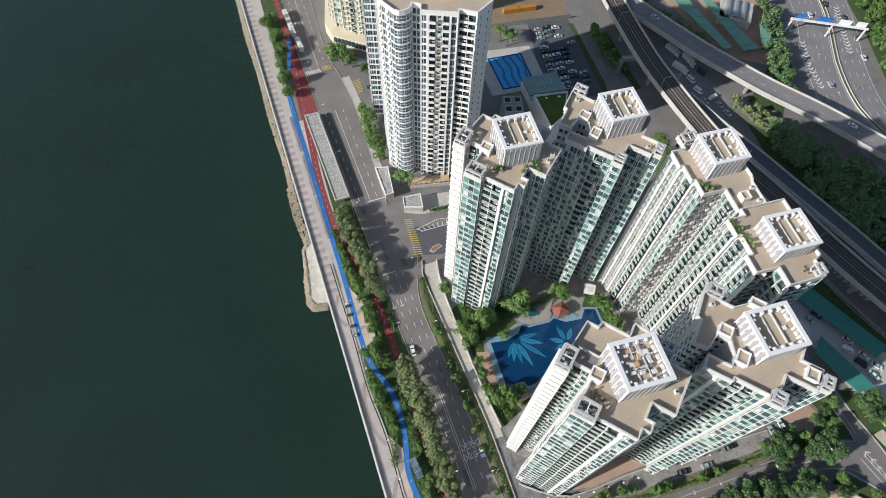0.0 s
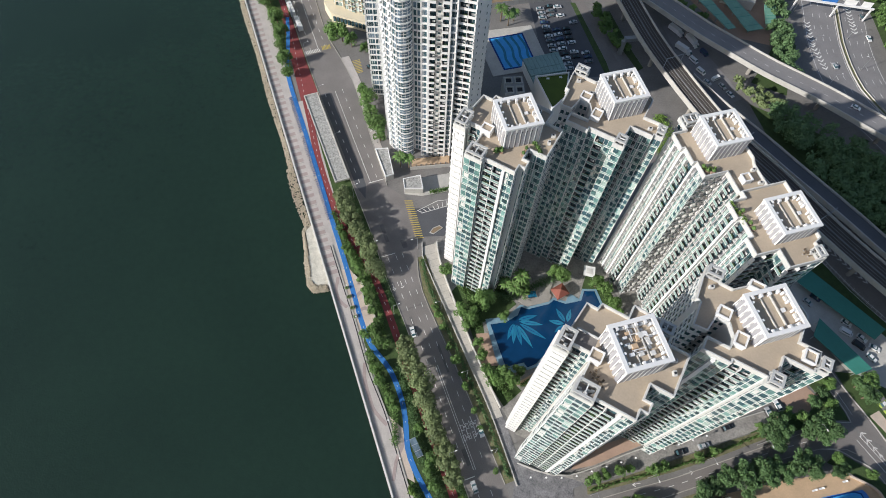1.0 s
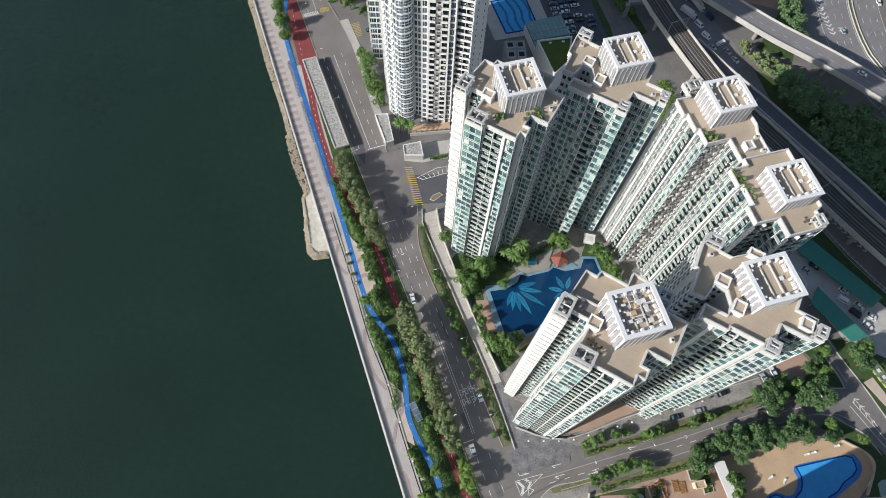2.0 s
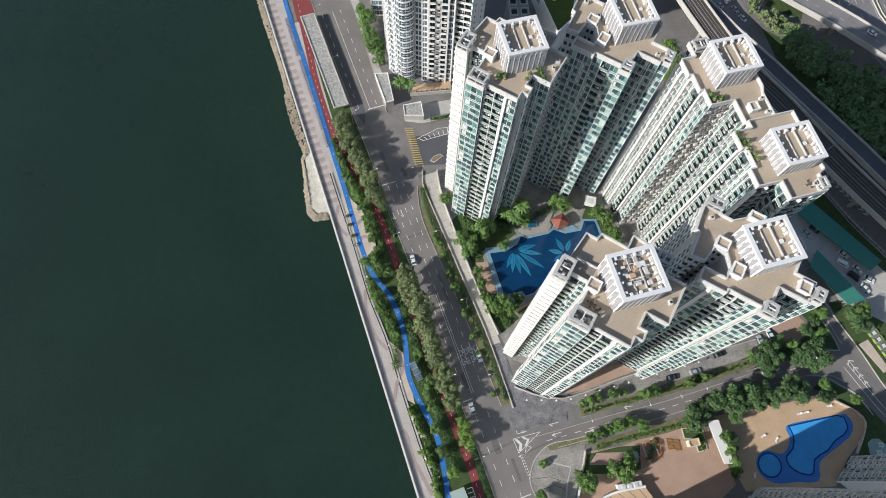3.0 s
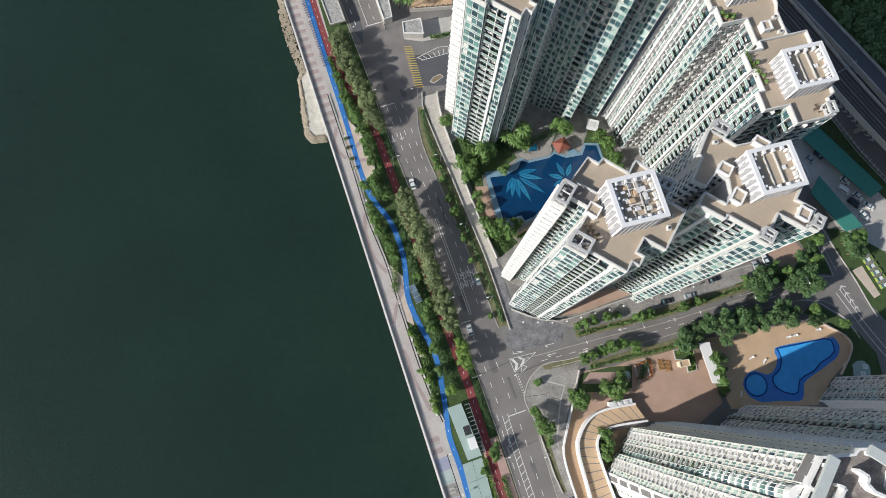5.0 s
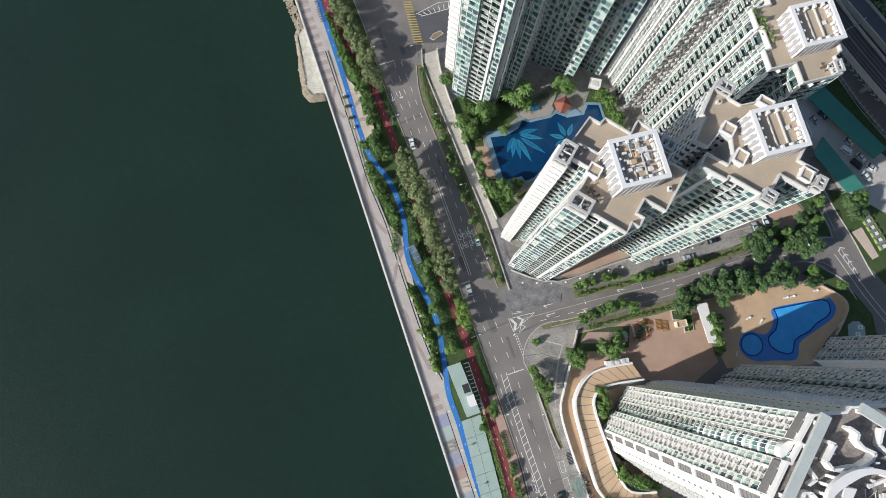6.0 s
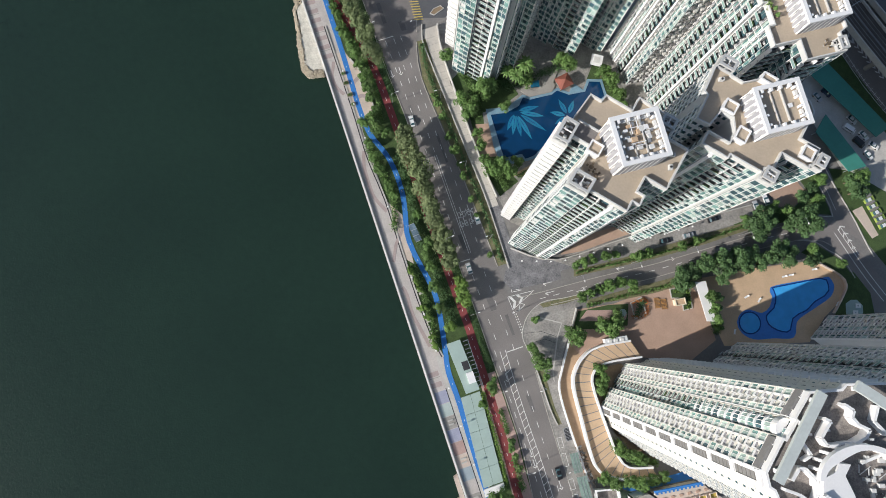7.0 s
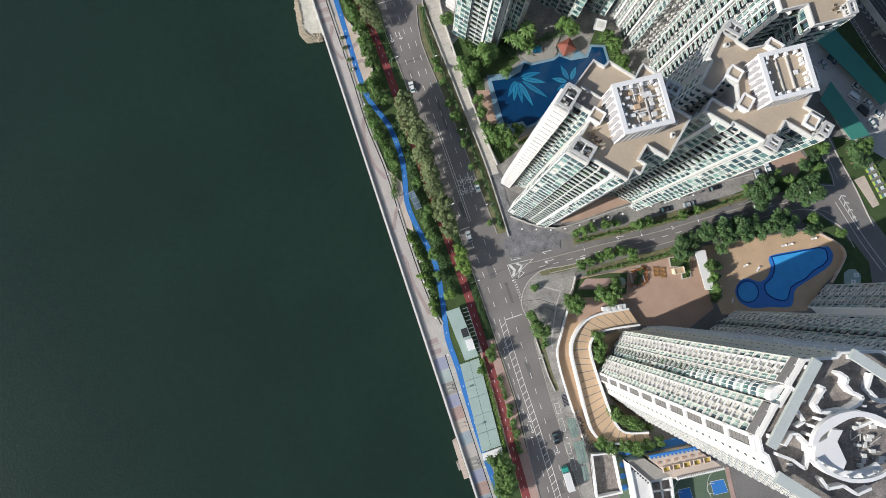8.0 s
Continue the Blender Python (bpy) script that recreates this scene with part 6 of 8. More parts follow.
# ---- east: railway viaduct, flyover, expressway ----
def deck(name, label, category, line, width, z, mat, wall_h=1.0, thick=1.6, piers=30, edge=None):
    t = thing(name, label, category, pose(0, 0, 0), kind="structure")
    ln = smooth(line, 6)
    part("deck", strip(ln, width, z - thick, z, mat), t, "road deck")
    for side in (-1, 1):
        off = []
        for i, p in enumerate(ln):
            a, b = Vector(ln[max(i - 1, 0)]), Vector(ln[min(i + 1, len(ln) - 1)])
            d = (b - a).normalized()
            off.append(tuple(Vector(p) + Vector((-d.y, d.x)) * side * width / 2))
        part("parapet", strip(off, .45, z - thick, z + wall_h, edge or M_PALECONC), t, "pale concrete parapet")
    run = 0
    for a, b in zip(ln, ln[1:]):
        run += (Vector(b) - Vector(a)).length
        if run > piers:
            run = 0
            part("pier", Geo().tube(a[0], a[1], 0, z - thick, 1.0, 1.0, M_CONC, 12), t)
    return t, ln


M_BALLAST = material("track_slab", (0.085, 0.072, 0.064), 0.9, vary=.3, grain=.5, stain=4)
RAILLINE = [(94, 285), (99.5, 262), (108, 231), (115, 212), (123.5, 192), (134, 171), (150, 148), (160, 132), (170, 117), (185, 97), (215, 60)]
via, rl = deck("railway_viaduct", "dark concrete railway viaduct with pale parapets", "viaduct", RAILLINE, 10.5, 12, M_BALLAST, 1.1)
def offset_line(ln, o):
    out = []
    for i, p in enumerate(ln):
        a, b = Vector(ln[max(i - 1, 0)]), Vector(ln[min(i + 1, len(ln) - 1)])
        d = (b - a).normalized()
        out.append(tuple(Vector(p) + Vector((-d.y, d.x)) * o))
    return out
for o in (-2.4, 2.4):
    part("track_bed", strip(offset_line(rl, o), 3.2, 12, 12.12, M_BALLAST), via, "dark track bed")
    for r in (-.72, .72):
        part("rail", strip(offset_line(rl, o + r), .12, 12.12, 12.28, M_LOUVRE), via)
part("walkway", strip(rl, .6, 12, 12.3, M_SHADE), via, "central cable trough")
for i in range(4, len(rl) - 2, 7):
    a, b = offset_line(rl, 4.6)[i], offset_line(rl, -4.6)[i]
    part("catenary_mast", Geo().beam((*a, 12), (*a, 18.5), .3, .3, M_STEEL).beam((*b, 12), (*b, 18.5), .3, .3, M_STEEL).beam((*a, 18.2), (*b, 18.2), .25, .3, M_STEEL), via)
FLY = [(92, 290), (108, 272), (122.5, 256), (138, 239.5), (154, 225), (166, 214.5), (188, 198), (211, 178), (245, 150)]
fly, fl = deck("flyover", "curved concrete flyover with a pale parapet", "flyover", FLY, 11, 9.5, M_PALEASPHALT, 1.0)
mk = Geo()
dashes(fl, 2, 4, .18, 9.53, M_LINE, mk)
part("lane_marking", mk, fly, "white dashed lane line")
LOW = [(120, 205), (133, 186), (146, 169.5), (158, 153), (167, 141), (178, 126), (190, 109), (220, 72)]
low, ll = deck("flyover", "blue-grey slip road beside the railway", "flyover", [(p[0] + 3.5, p[1] + 2.5) for p in LOW], 7.2, 9, M_NEWASPHALT, 1.0)
EXPW = [(204, 345), (207, 293), (205, 268), (201, 245), (200.5, 218), (206, 196), (226, 160), (258, 118)]
outline_slab("road", offset_line(smooth(EXPW, 8), 13.2) + offset_line(smooth(EXPW, 8), -4.6)[::-1], 0.05, M_PALEASPHALT, "wide grey expressway carriageway", "expressway")
E2 = [(p[0] + 22.3, p[1] - 2) for p in EXPW]
outline_slab("road", offset_line(smooth(E2, 8), 7) + offset_line(smooth(E2, 8), -8)[::-1], 0.064, M_PALEASPHALT, "wide grey expressway carriageway", "expressway")
mk = Geo()
for o in (9.4, 5.8, 2.2):
    dashes(offset_line(smooth(EXPW, 8), o - 1), 3, 6, .2, .086, M_LINE, mk)
for o in (4, .2, -3.8):
    dashes(offset_line(smooth(E2, 8), o), 3, 6, .2, .086, M_LINE, mk)
def chevrons(path, w, geo, z=.086):
    for i in range(0, len(path) - 1):
        a, b = Vector(path[i]), Vector(path[i + 1])
        d = (b - a).normalized()
        nn = Vector((-d.y, d.x))
        k = 0
        while k < (b - a).length:
            p = a + d * k
            for sgn in (-1, 1):
                q = [p + nn * sgn * w - d * 1.4, p + nn * sgn * w - d * .5, p + d * .9, p]
                geo.face([(*v, z) for v in (q if sgn < 0 else q[::-1])], M_LINE)
            k += 2.6
chevrons([(200.5, 257), (199, 240), (201.5, 222)], 1.6, mk)
median = offset_line(smooth(EXPW, 8), 14.2)
single("verge", strip(median, 1.7, -.02, .2, M_SCRUB), "dry planted strip between the carriageways", "verge", kind="structure")
for o in (-.95, .95):
    single("barrier", strip(offset_line(median, o), .25, 0, .7, M_PALECONC), "low pale barrier along the median", "barrier", kind="structure")
chevrons([(228.4, 285.5), (226, 268.5), (224.5, 249.7)], 1.7, mk)
for base, o in ((EXPW, 12.4), (EXPW, -3.6), (E2, 6.2), (E2, -7.2)):
    dashes(offset_line(smooth(base, 8), o), 500, .1, .2, .086, M_LINE, mk)
SLIP = [(150, 150), (163, 131), (176, 113), (187, 97), (210, 62)]
outline_slab("road", offset_line(smooth(SLIP, 8), 7.5) + offset_line(smooth(SLIP, 8), -7)[::-1], 0.078, M_ASPHALT, "grey road beside the viaduct", "road")
chevrons([(165.5, 128.5), (172, 119.5), (183, 105)], 1.0, mk)
dashes(offset_line(smooth([(163, 121), (175, 100.7), (184.8, 87.7), (205, 60)], 6), 0), 400, 1, .2, .086, M_LINE, mk)
dashes(offset_line(smooth([(163, 121), (175, 100.7), (184.8, 87.7), (205, 60)], 6), 1.6), 400, 1, .2, .086, M_LINE, mk)
for k in range(16):
    p = Vector((165.5, 116.6)).lerp(Vector((185, 87.5)), k / 15)
    mk.face([(p.x, p.y, .086), (p.x + .2, p.y - .1, .086), (p.x + 1.5, p.y + 1.1, .086), (p.x + 1.3, p.y + 1.2, .086)], M_LINE)
tagged(single("road_marking", mk, "white lane lines and chevrons on the expressway", "road marking", kind="structure"))
gan = thing("sign_gantry", "white steel gantry with blue and white direction signs", "sign gantry", pose(0, 0, 0))
part("beam", Geo().beam((192.7, 266.4, 8), (232.4, 259.3, 8), .9, .9, M_TRIM), gan)
for p in ((193.7, 266.2), (214.6, 262.5), (231.4, 259.5)):
    part("post", Geo().box(p[0] - .35, p[0] + .35, p[1] - .35, p[1] + .35, 0, 8, M_TRIM), gan)
M_SIGN = material("blue_sign", (0.03, 0.16, 0.48), .5, vary=.1)
for k, (a, w, mt) in enumerate(((.07, 4.5, M_SIGN), (.34, 7.5, M_SIGN), (.62, 6, M_TRIM), (.84, 5, M_TRIM))):
    p = Vector((192.7, 266.4)).lerp(Vector((232.4, 259.3)), a)
    part("sign", Geo().beam((p.x, p.y + 1, 9.4), (p.x + w, p.y + 1 - .2 * w, 9.4), .25, 3.2, mt), gan)
# bus station with green roofs, red court
outline_slab("pavement", [(130, 290), (156, 246), (176, 240), (186, 268), (182, 300), (140, 310)], 0.06, M_TERRA, "reddish paved bus station yard", "bus station")
for pts, lab in (([(131.9, 286.1), (153.2, 245.5), (157.5, 246.8), (140.5, 287)], "long green station roof"), ([(149.6, 284), (163.2, 244.4), (172.0, 246.6), (154.4, 284.4)], "long green station roof with vents"), ([(176.8, 264.8), (174.1, 250.3), (179.2, 250.4), (183.1, 265.0)], "short green station roof")):
    h = thing("station_roof", lab, "station roof", pose(0, 0, 0), group="green roofs of the bus station")
    part("roof", Geo().prism(ccw(pts), 4.6, 5.0, M_FADEDGREEN), h, "faded green sheet roof")
    for k in range(6):
        a = Vector(pts[0]).lerp(Vector(pts[1]), (k + .5) / 6)
        b = Vector(pts[3]).lerp(Vector(pts[2]), (k + .5) / 6)
        c = a.lerp(b, .5)
        part("post", Geo().box(c.x - .2, c.x + .2, c.y - .2, c.y + .2, 0, 4.6, M_STEEL), h)
        part("rib", Geo().beam((*a, 5.02), (*b, 5.02), .25, .12, M_GREENROOF), h)
dome = thing("station_hall", "low pale station hall with barrel roofs", "station hall", pose(166, 275, 0, 0, 0, -20))
part("wall", Geo().box(-8, 9, -7, 10, 0, 5, M_PALECONC), dome)
for k in range(3):
    part("roof_vault", Geo().tube(0, 0, -7, 7, 1.6, 1.6, M_STEEL, 12), dome, m=pose(-4 + 4.2 * k, 1, 5, 90, 0, 0))
# car lot by the railway, with green shed roofs
outline_slab("road", [(146, 98), (158, 110), (190, 84), (190, 58), (168, 58)], 0.04, M_PALECONC, "pale concrete car lot", "car park")
outline_slab("ground", [(156, 111), (163, 121), (200, 80), (198, 60), (184, 80)], 0.06, M_GRASS, "dark shaded grass bank", "verge")
for pts in ([(150.0, 104.5), (175.5, 78.6), (181.2, 82.9), (157.2, 109.6)], [(151.5, 80), (163.6, 64.5), (170.6, 66.8), (156, 87.2)]):
    h = thing("shed", "long green sheet-roofed vehicle shed", "shed", pose(0, 0, 0), group="green vehicle sheds")
    part("roof", Geo().prism(ccw(pts), 3.4, 3.7, M_GREENROOF), h, "green sheet roof")
    for p in inset(ccw(pts), .6):
        part("post", Geo().box(p[0] - .12, p[0] + .12, p[1] - .12, p[1] + .12, 0, 3.4, M_STEEL), h)
    for k in range(9):
        a, b = Vector(pts[0]).lerp(Vector(pts[1]), (k + .5) / 9), Vector(pts[3]).lerp(Vector(pts[2]), (k + .5) / 9)
        part("rib", Geo().beam((*a, 3.72), (*b, 3.72), .2, .1, M_GREENROOF), h)
# school below the southern tower
sch = thing("school", "white school with yellow window recesses", "school", pose(0, 0, 0))
SCH_HALL = [(75.1, -55.8), (80.9, -54.4), (90.6, -60.5), (82.8, -62.2)]
part("hall", Geo().prism(ccw(inset(ccw(SCH_HALL), .3)), 0, 6.7, M_WHITE), sch, "white school hall")
part("roof", Geo().prism(ccw(SCH_HALL), 6.7, 7.0, M_CONC), sch, "grey flat roof")
wh = ccw([(75.1, -56.0), (82.8, -62.4), (84.9, -72), (78.4, -72)])
part("hall", Geo().prism(inset(wh, .2), 0, 7.2, M_WHITE), sch, "white hall with a white roof")
part("parapet", Geo().ring(wh, .4, 7.0, 7.9, M_TRIM), sch)
for k in range(7):
    p = Vector((76.6, -57.9)).lerp(Vector((82.2, -62.6)), k / 6)
    part("roof_vent", Geo().box(p.x - .3, p.x + .3, p.y - .4, p.y + .2, 7.2, 7.5, M_BLACK), sch)
wl = ccw([(83.4, -62.8), (91.7, -61.1), (93.2, -74), (85.4, -74)])
part("link_block", Geo().prism(inset(wl, .3), 0, 3.0, M_ROOFGRIT), sch, "dark sunken roof")
part("parapet", Geo().ring(wl, .7, 0, 5.2, M_TRIM), sch)
for k in (.34, .7):
    a, b = Vector((83.4, -62.8)).lerp(Vector((85.4, -74)), k), Vector((91.7, -61.1)).lerp(Vector((93.2, -74)), k)
    part("roof_bar", Geo().beam((*a, 4.9), (*b, 4.9), .6, .5, M_TRIM), sch)
part("roof_bar", Geo().beam((87.4, -62.2, 4.9), (89.2, -73.8, 4.9), .6, .5, M_TRIM), sch)
SCH_WING = ccw([(82.2, -54.4), (100.0, -50.9), (109.8, -57.4), (91.7, -61.5)])
part("wing", Geo().prism(inset(SCH_WING, .3), 0, 6.8, M_CREAM), sch, "cream classroom wing")
part("roof", Geo().prism(SCH_WING, 6.8, 7.0, M_PALETAN), sch, "dusty beige roof")
M_OCHRE = material("ochre_paint", (0.50, 0.38, 0.09), .8, vary=.2, grain=.4, stain=2)
for k in range(5):
    p = Vector((88.7, -57.9)).lerp(Vector((103.4, -54.5)), k / 4)
    m = pose(p.x, p.y, 7.0, 0, 0, 13)
    part("roof_light", Geo().ring([(-1.3, -1), (1.3, -1), (1.3, 1), (-1.3, 1)], .2, 0, .9, M_PALETAN), sch, "beige upstand", m)
    part("skylight", Geo().box(-1.1, 1.1, -.8, .8, 0, .25, M_OCHRE), sch, "ochre yellow recess", m)
for k in range(6):
    p = Vector((86.2, -55.9)).lerp(Vector((101, -52.6)), k / 5)
    part("roof_hatch", Geo().box(-.6, .6, -.4, .4, 0, .3, M_TERRA), sch, "brown roof hatch", pose(p.x, p.y, 7.0, 0, 0, 13))
for k in range(22):
    p = Vector((92.4, -61.0)).lerp(Vector((109.2, -57.2)), k / 21)
    part("rail_post", Geo().box(-.12, .12, -.7, .3, 0, .9, M_TRIM), sch, "", pose(p.x, p.y, 7.0, 0, 0, 13))
part("rail", Geo().beam((92.4, -61.3, 7.9), (109.4, -57.4, 7.9), .3, .2, M_TRIM), sch, "white roof rail")
for k in range(24):
    p = Vector((82.9, -54.2)).lerp(Vector((99.6, -50.9)), k / 23)
    part("blue_tile", Geo().box(-.3, .3, -.5, .5, 0, .5, M_BLUE if k % 2 else M_PALECONC), sch, "", pose(p.x, p.y, 7.0, 0, 0, 11))
part("blue_trim", Geo().beam((82.6, -53.7, 7.2), (99.9, -50.3, 7.2), .7, .9, M_BLUE), sch, "blue roof edge")
M_COURT = material("green_court", (0.105, 0.155, 0.10), .8, vary=.18)
outline_slab("pavement", [(72.4, -54.6), (77.4, -55.4), (80.6, -76), (66, -82), (74.4, -70)], 0.06, M_COURT, "green painted playground", "playground")
outline_slab("pavement", [(92.5, -64), (114, -58.8), (120, -86), (92, -86)], 0.06, M_COURT, "green painted ball court", "court")
outline_slab("pavement", [(72, -53.6), (80, -52.4), (99, -47.6), (103.6, -49.6), (82, -54.6), (76, -55.2)], 0.07, M_BLUE, "blue painted path beside the school", "path")
outline_slab("pavement", [(113.4, -59.2), (115.0, -58.8), (121, -86), (119, -86)], 0.07, M_PINK, "red-brown strip beside the court", "court")
for c, lab in (([(107.9, -64.3), (112.9, -63.2), (114.7, -67.8), (109.3, -69.0)], "blue painted key of the court"), ([(95.9, -67.3), (100.3, -66.3), (101.8, -71.2), (96.9, -72.3)], "blue painted key of the court")):
    outline_slab("pavement", c, 0.066, M_BLUE, lab, "court")
    single("court_line", strip(c + c[:1], .14, .05, .075, M_LINE), "white outline of the painted key", "court marking", kind="structure")
    o = (Vector(c[0]) + Vector(c[3])) / 2
    single("court_line", strip([(o.x + r * math.cos(radians(a)), o.y + r * math.sin(radians(a))) for r, a in [(1.9, a) for a in range(60, 301, 15)]], .14, .05, .075, M_LINE), "painted white court circle", "court marking", kind="structure")
    o = (Vector(c[1]) + Vector(c[2])) / 2
    single("court_line", strip([(o.x + 6.9 * math.cos(radians(a)), o.y + 6.9 * math.sin(radians(a))) for a in range(95, 246, 10)], .14, .05, .075, M_LINE), "painted white court arc", "court marking", kind="structure")
for x, y in ((75.4, -58.6), (75.6, -62.6), (76.2, -66.6)):
    single("court_mark", Geo().prism([(x + 1.1 * math.cos(radians(a)), y + 1.1 * math.sin(radians(a))) for a in range(0, 360, 24)], .05, .068, M_BLUE), "blue painted playground disc", "court marking", kind="structure")
yard = thing("yard", "sunken grey court behind white walls", "yard", pose(0, 0, 0), kind="structure")
part("floor", Geo().prism([(63.8, -55), (65.6, -69), (74, -67.2), (71.2, -54.2)], 0, .08, M_ROOFGRIT), yard)
part("wall", Geo().ring([(63.2, -54.4), (65.2, -70), (74.8, -68), (71.8, -53.6)], .6, 0, 2.4, M_TRIM), yard)

outline_slab("pavement", [(122, 252), (128, 254), (140, 236), (150, 214), (153, 203), (146, 200), (134, 214), (125, 236)], 0.09, M_PALEASPHALT, "worn grey yard beside the viaduct", "yard")
# road and verge between the car park and the viaduct
outline_slab("road", [(76, 290), (84, 262), (91, 236), (100, 212), (114, 190), (106, 186), (92, 208), (86, 228), (76, 262), (66, 290)], 0.045, M_ASPHALT, "grey service road beside the viaduct", "road")
outline_slab("ground", [(74.5, 268), (86, 222), (88, 214), (90, 216), (88.5, 226), (77, 268)], 0.12, M_GRASS, "grass verge by the car park", "verge")
outline_slab("ground", [(92, 262), (99, 232), (104, 220), (107, 222), (102, 236), (95, 262)], 0.12, M_GRASS, "grass verge below the viaduct", "verge")
outline_slab("ground", [(160, 214), (176, 206), (182, 222), (190, 240), (184, 262), (178, 240), (168, 224)], 0.1, M_GRASS, "rough grass below the flyover", "verge")
prt = thing("portal_frame", "grey steel portal carrying the viaduct", "portal", pose(0, 0, 0), kind="structure")
PORT_A, PORT_B = (96.2, 231.8), (110.5, 234.2)
part("crossbeam", Geo().beam((*PORT_A, 9.2), (*PORT_B, 9.2), 2.2, 2.0, M_STEEL), prt)
for q in (PORT_A, PORT_B):
    part("leg", Geo().box(q[0] - 1, q[0] + 1, q[1] - 1, q[1] + 1, 0, 8.2, M_STEEL), prt)


# ---- the street bend: branch road, kerbs, courts and planting at the tower's foot ----
outline_slab("road", [(155.1, 57.5), (157.7, 51.2), (159, 46.8), (161.2, 43), (170.8, 36.9), (167.4, 44.7), (163.8, 52), (160.5, 57.9), (156.6, 67.2), (152.4, 72), (149, 69)], .034, M_ASPHALT, "grey branch road at the street bend", "road")
single("kerb", strip(smooth([(154.4, 71), (156.5, 67), (160.7, 57.9), (164, 52), (167.6, 44.7), (171, 36.9), (173.5, 32)], 3), .35, -.05, .3, M_PALECONC), "pale concrete kerb", "kerb", kind="structure")
single("kerb", strip(smooth([(151.4, 64), (155.0, 57.1), (157.6, 51.2), (158.4, 47.4), (152, 47.6), (146, 46.6)], 3), .3, -.05, .26, M_PALECONC), "pale concrete kerb", "kerb", kind="structure")
single("kerb", strip(smooth([(143.9, 37.6), (150.5, 37.4), (155.6, 34.2), (161, 31), (165.4, 23.6)], 3), .3, -.05, .26, M_PALECONC), "pale concrete kerb", "kerb", kind="structure")
outline_slab("ground", [(164.6, 51.4), (168.2, 44.8), (171.6, 37), (180, 26), (196, 20), (192, 40), (180, 58), (166, 66), (158, 66.6), (161.2, 58)], .1, M_GRASS, "planted bank beside the taxi rank", "verge")
outline_slab("pavement", [(166.3, 49.8), (170.4, 51.8), (176.0, 40.5), (173.4, 39.1)], .16, M_PALETAN, "small tan paved court by the rank", "court")
outline_slab("pavement", [(169, 58.4), (172.6, 60), (180.4, 44.6), (176.6, 42.6)], .15, M_PALEASPHALT, "grey taxi rank", "taxi rank")
outline_slab("pavement", [(133.6, 55.8), (144.6, 61.4), (148.8, 56.2), (141.1, 49.0), (136.4, 51.6)], .14, M_TERRA, "brown paved court at the tower's foot", "court")
outline_slab("ground", [(119, 43.2), (130, 47.4), (136, 51.0), (141.4, 48.6), (149.6, 56.6), (146, 62), (151, 64.4), (154.4, 57.0), (157, 51), (157.8, 48), (151.6, 48.2), (140, 45), (126, 41)], .125, M_GRASS, "planted verge below the terraced tower", "verge")
outline_slab("ground", [(145, 33), (150.2, 36.8), (155.4, 33.6), (160.6, 30.4), (165, 23.4), (163, 20), (160, 25), (154.6, 28.4), (148, 31.6)], .14, M_GRASS, "shaded planted corner inside the bend", "verge")
bend = Geo()
for k in range(4):
    p = Vector((161.6, 42.6)).lerp(Vector((166.6, 34.0)), k / 3.4)
    d, n = Vector((.5, -.866)), Vector((.866, .5))
    for sd in (-1, 1):
        bend.beam((*(p + n * sd * (1.5 - .3 * k)), .045), (*(p + d * -1.2), .045), .4, .02, M_LINE)
bend.beam((161.0, 43.6, .045), (167.6, 32.6, .045), .22, .02, M_LINE)
bend.beam((156.4, 58.6, .045), (159.8, 50, .045), .15, .02, M_LINE)
single("road_marking", bend, "white chevron markings at the street bend", "road marking", kind="structure")
# ---- trees and shrubs ----
def leaf_crown(rng, r, h, count, leaf, lumps):
    """A crown of many small leaf cards clustered on uneven limbs."""
    g_v, g_f = [], []
    centres = []
    for i in range(lumps):
        a, q = rng.uniform(0, 6.283), rng.uniform(0, 1) ** .6
        z = rng.uniform(-.5, .75)
        k = math.sqrt(max(.05, 1 - z * z)) * q * .78
        centres.append((Vector((r * k * math.cos(a), r * k * math.sin(a), h * .5 * z)), r * rng.uniform(.30, .52)))
    for i in range(count):
        c, cr = centres[i % lumps]
        n = Vector((rng.gauss(0, 1), rng.gauss(0, 1), rng.gauss(.25, 1))).normalized()
        p = c + n * cr * rng.uniform(.55, 1.08)
        s = leaf * rng.uniform(.6, 1.3)
        t = (n + Vector((rng.gauss(0, .55), rng.gauss(0, .55), rng.gauss(.35, .5)))).normalized()
        u = t.cross(Vector((rng.gauss(0, 1), rng.gauss(0, 1), rng.gauss(0, 1)))).normalized()
        w = t.cross(u)
        k = len(g_v)
        g_v += [tuple(p + u * s), tuple(p + w * s * .62), tuple(p - u * s), tuple(p - w * s * .62)]
        g_f.append((k, k + 1, k + 2, k + 3))
    return g_v, g_f


def tree_model(seed, kind, r=3.0, h=6.5, count=1300, leaf=.34):
    rng = random.Random(seed)
    t = new("tree")
    tr = Geo()
    top = h * .55
    tr.tube(0, 0, 0, top, .24, .13, M_BARK, 7)
    for i in range(5):
        a = i * 1.26 + rng.uniform(-.3, .3)
        tr.beam((0, 0, top * rng.uniform(.65, .95)), (r * .6 * math.cos(a), r * .6 * math.sin(a), h * rng.uniform(.6, .8)), .12, .12, M_BARK)
    part("trunk", tr, t, "brown bark trunk with limbs")
    v, f = leaf_crown(rng, r, h * .75, count, leaf, 17)
    me = bpy.data.meshes.new("crown")
    me.from_pydata([(a, b, c + h * .62) for a, b, c in v], [], f)
    me.materials.append(M_LEAF[kind])
    ob = new("crown", me)
    ob.parent = t
    return t


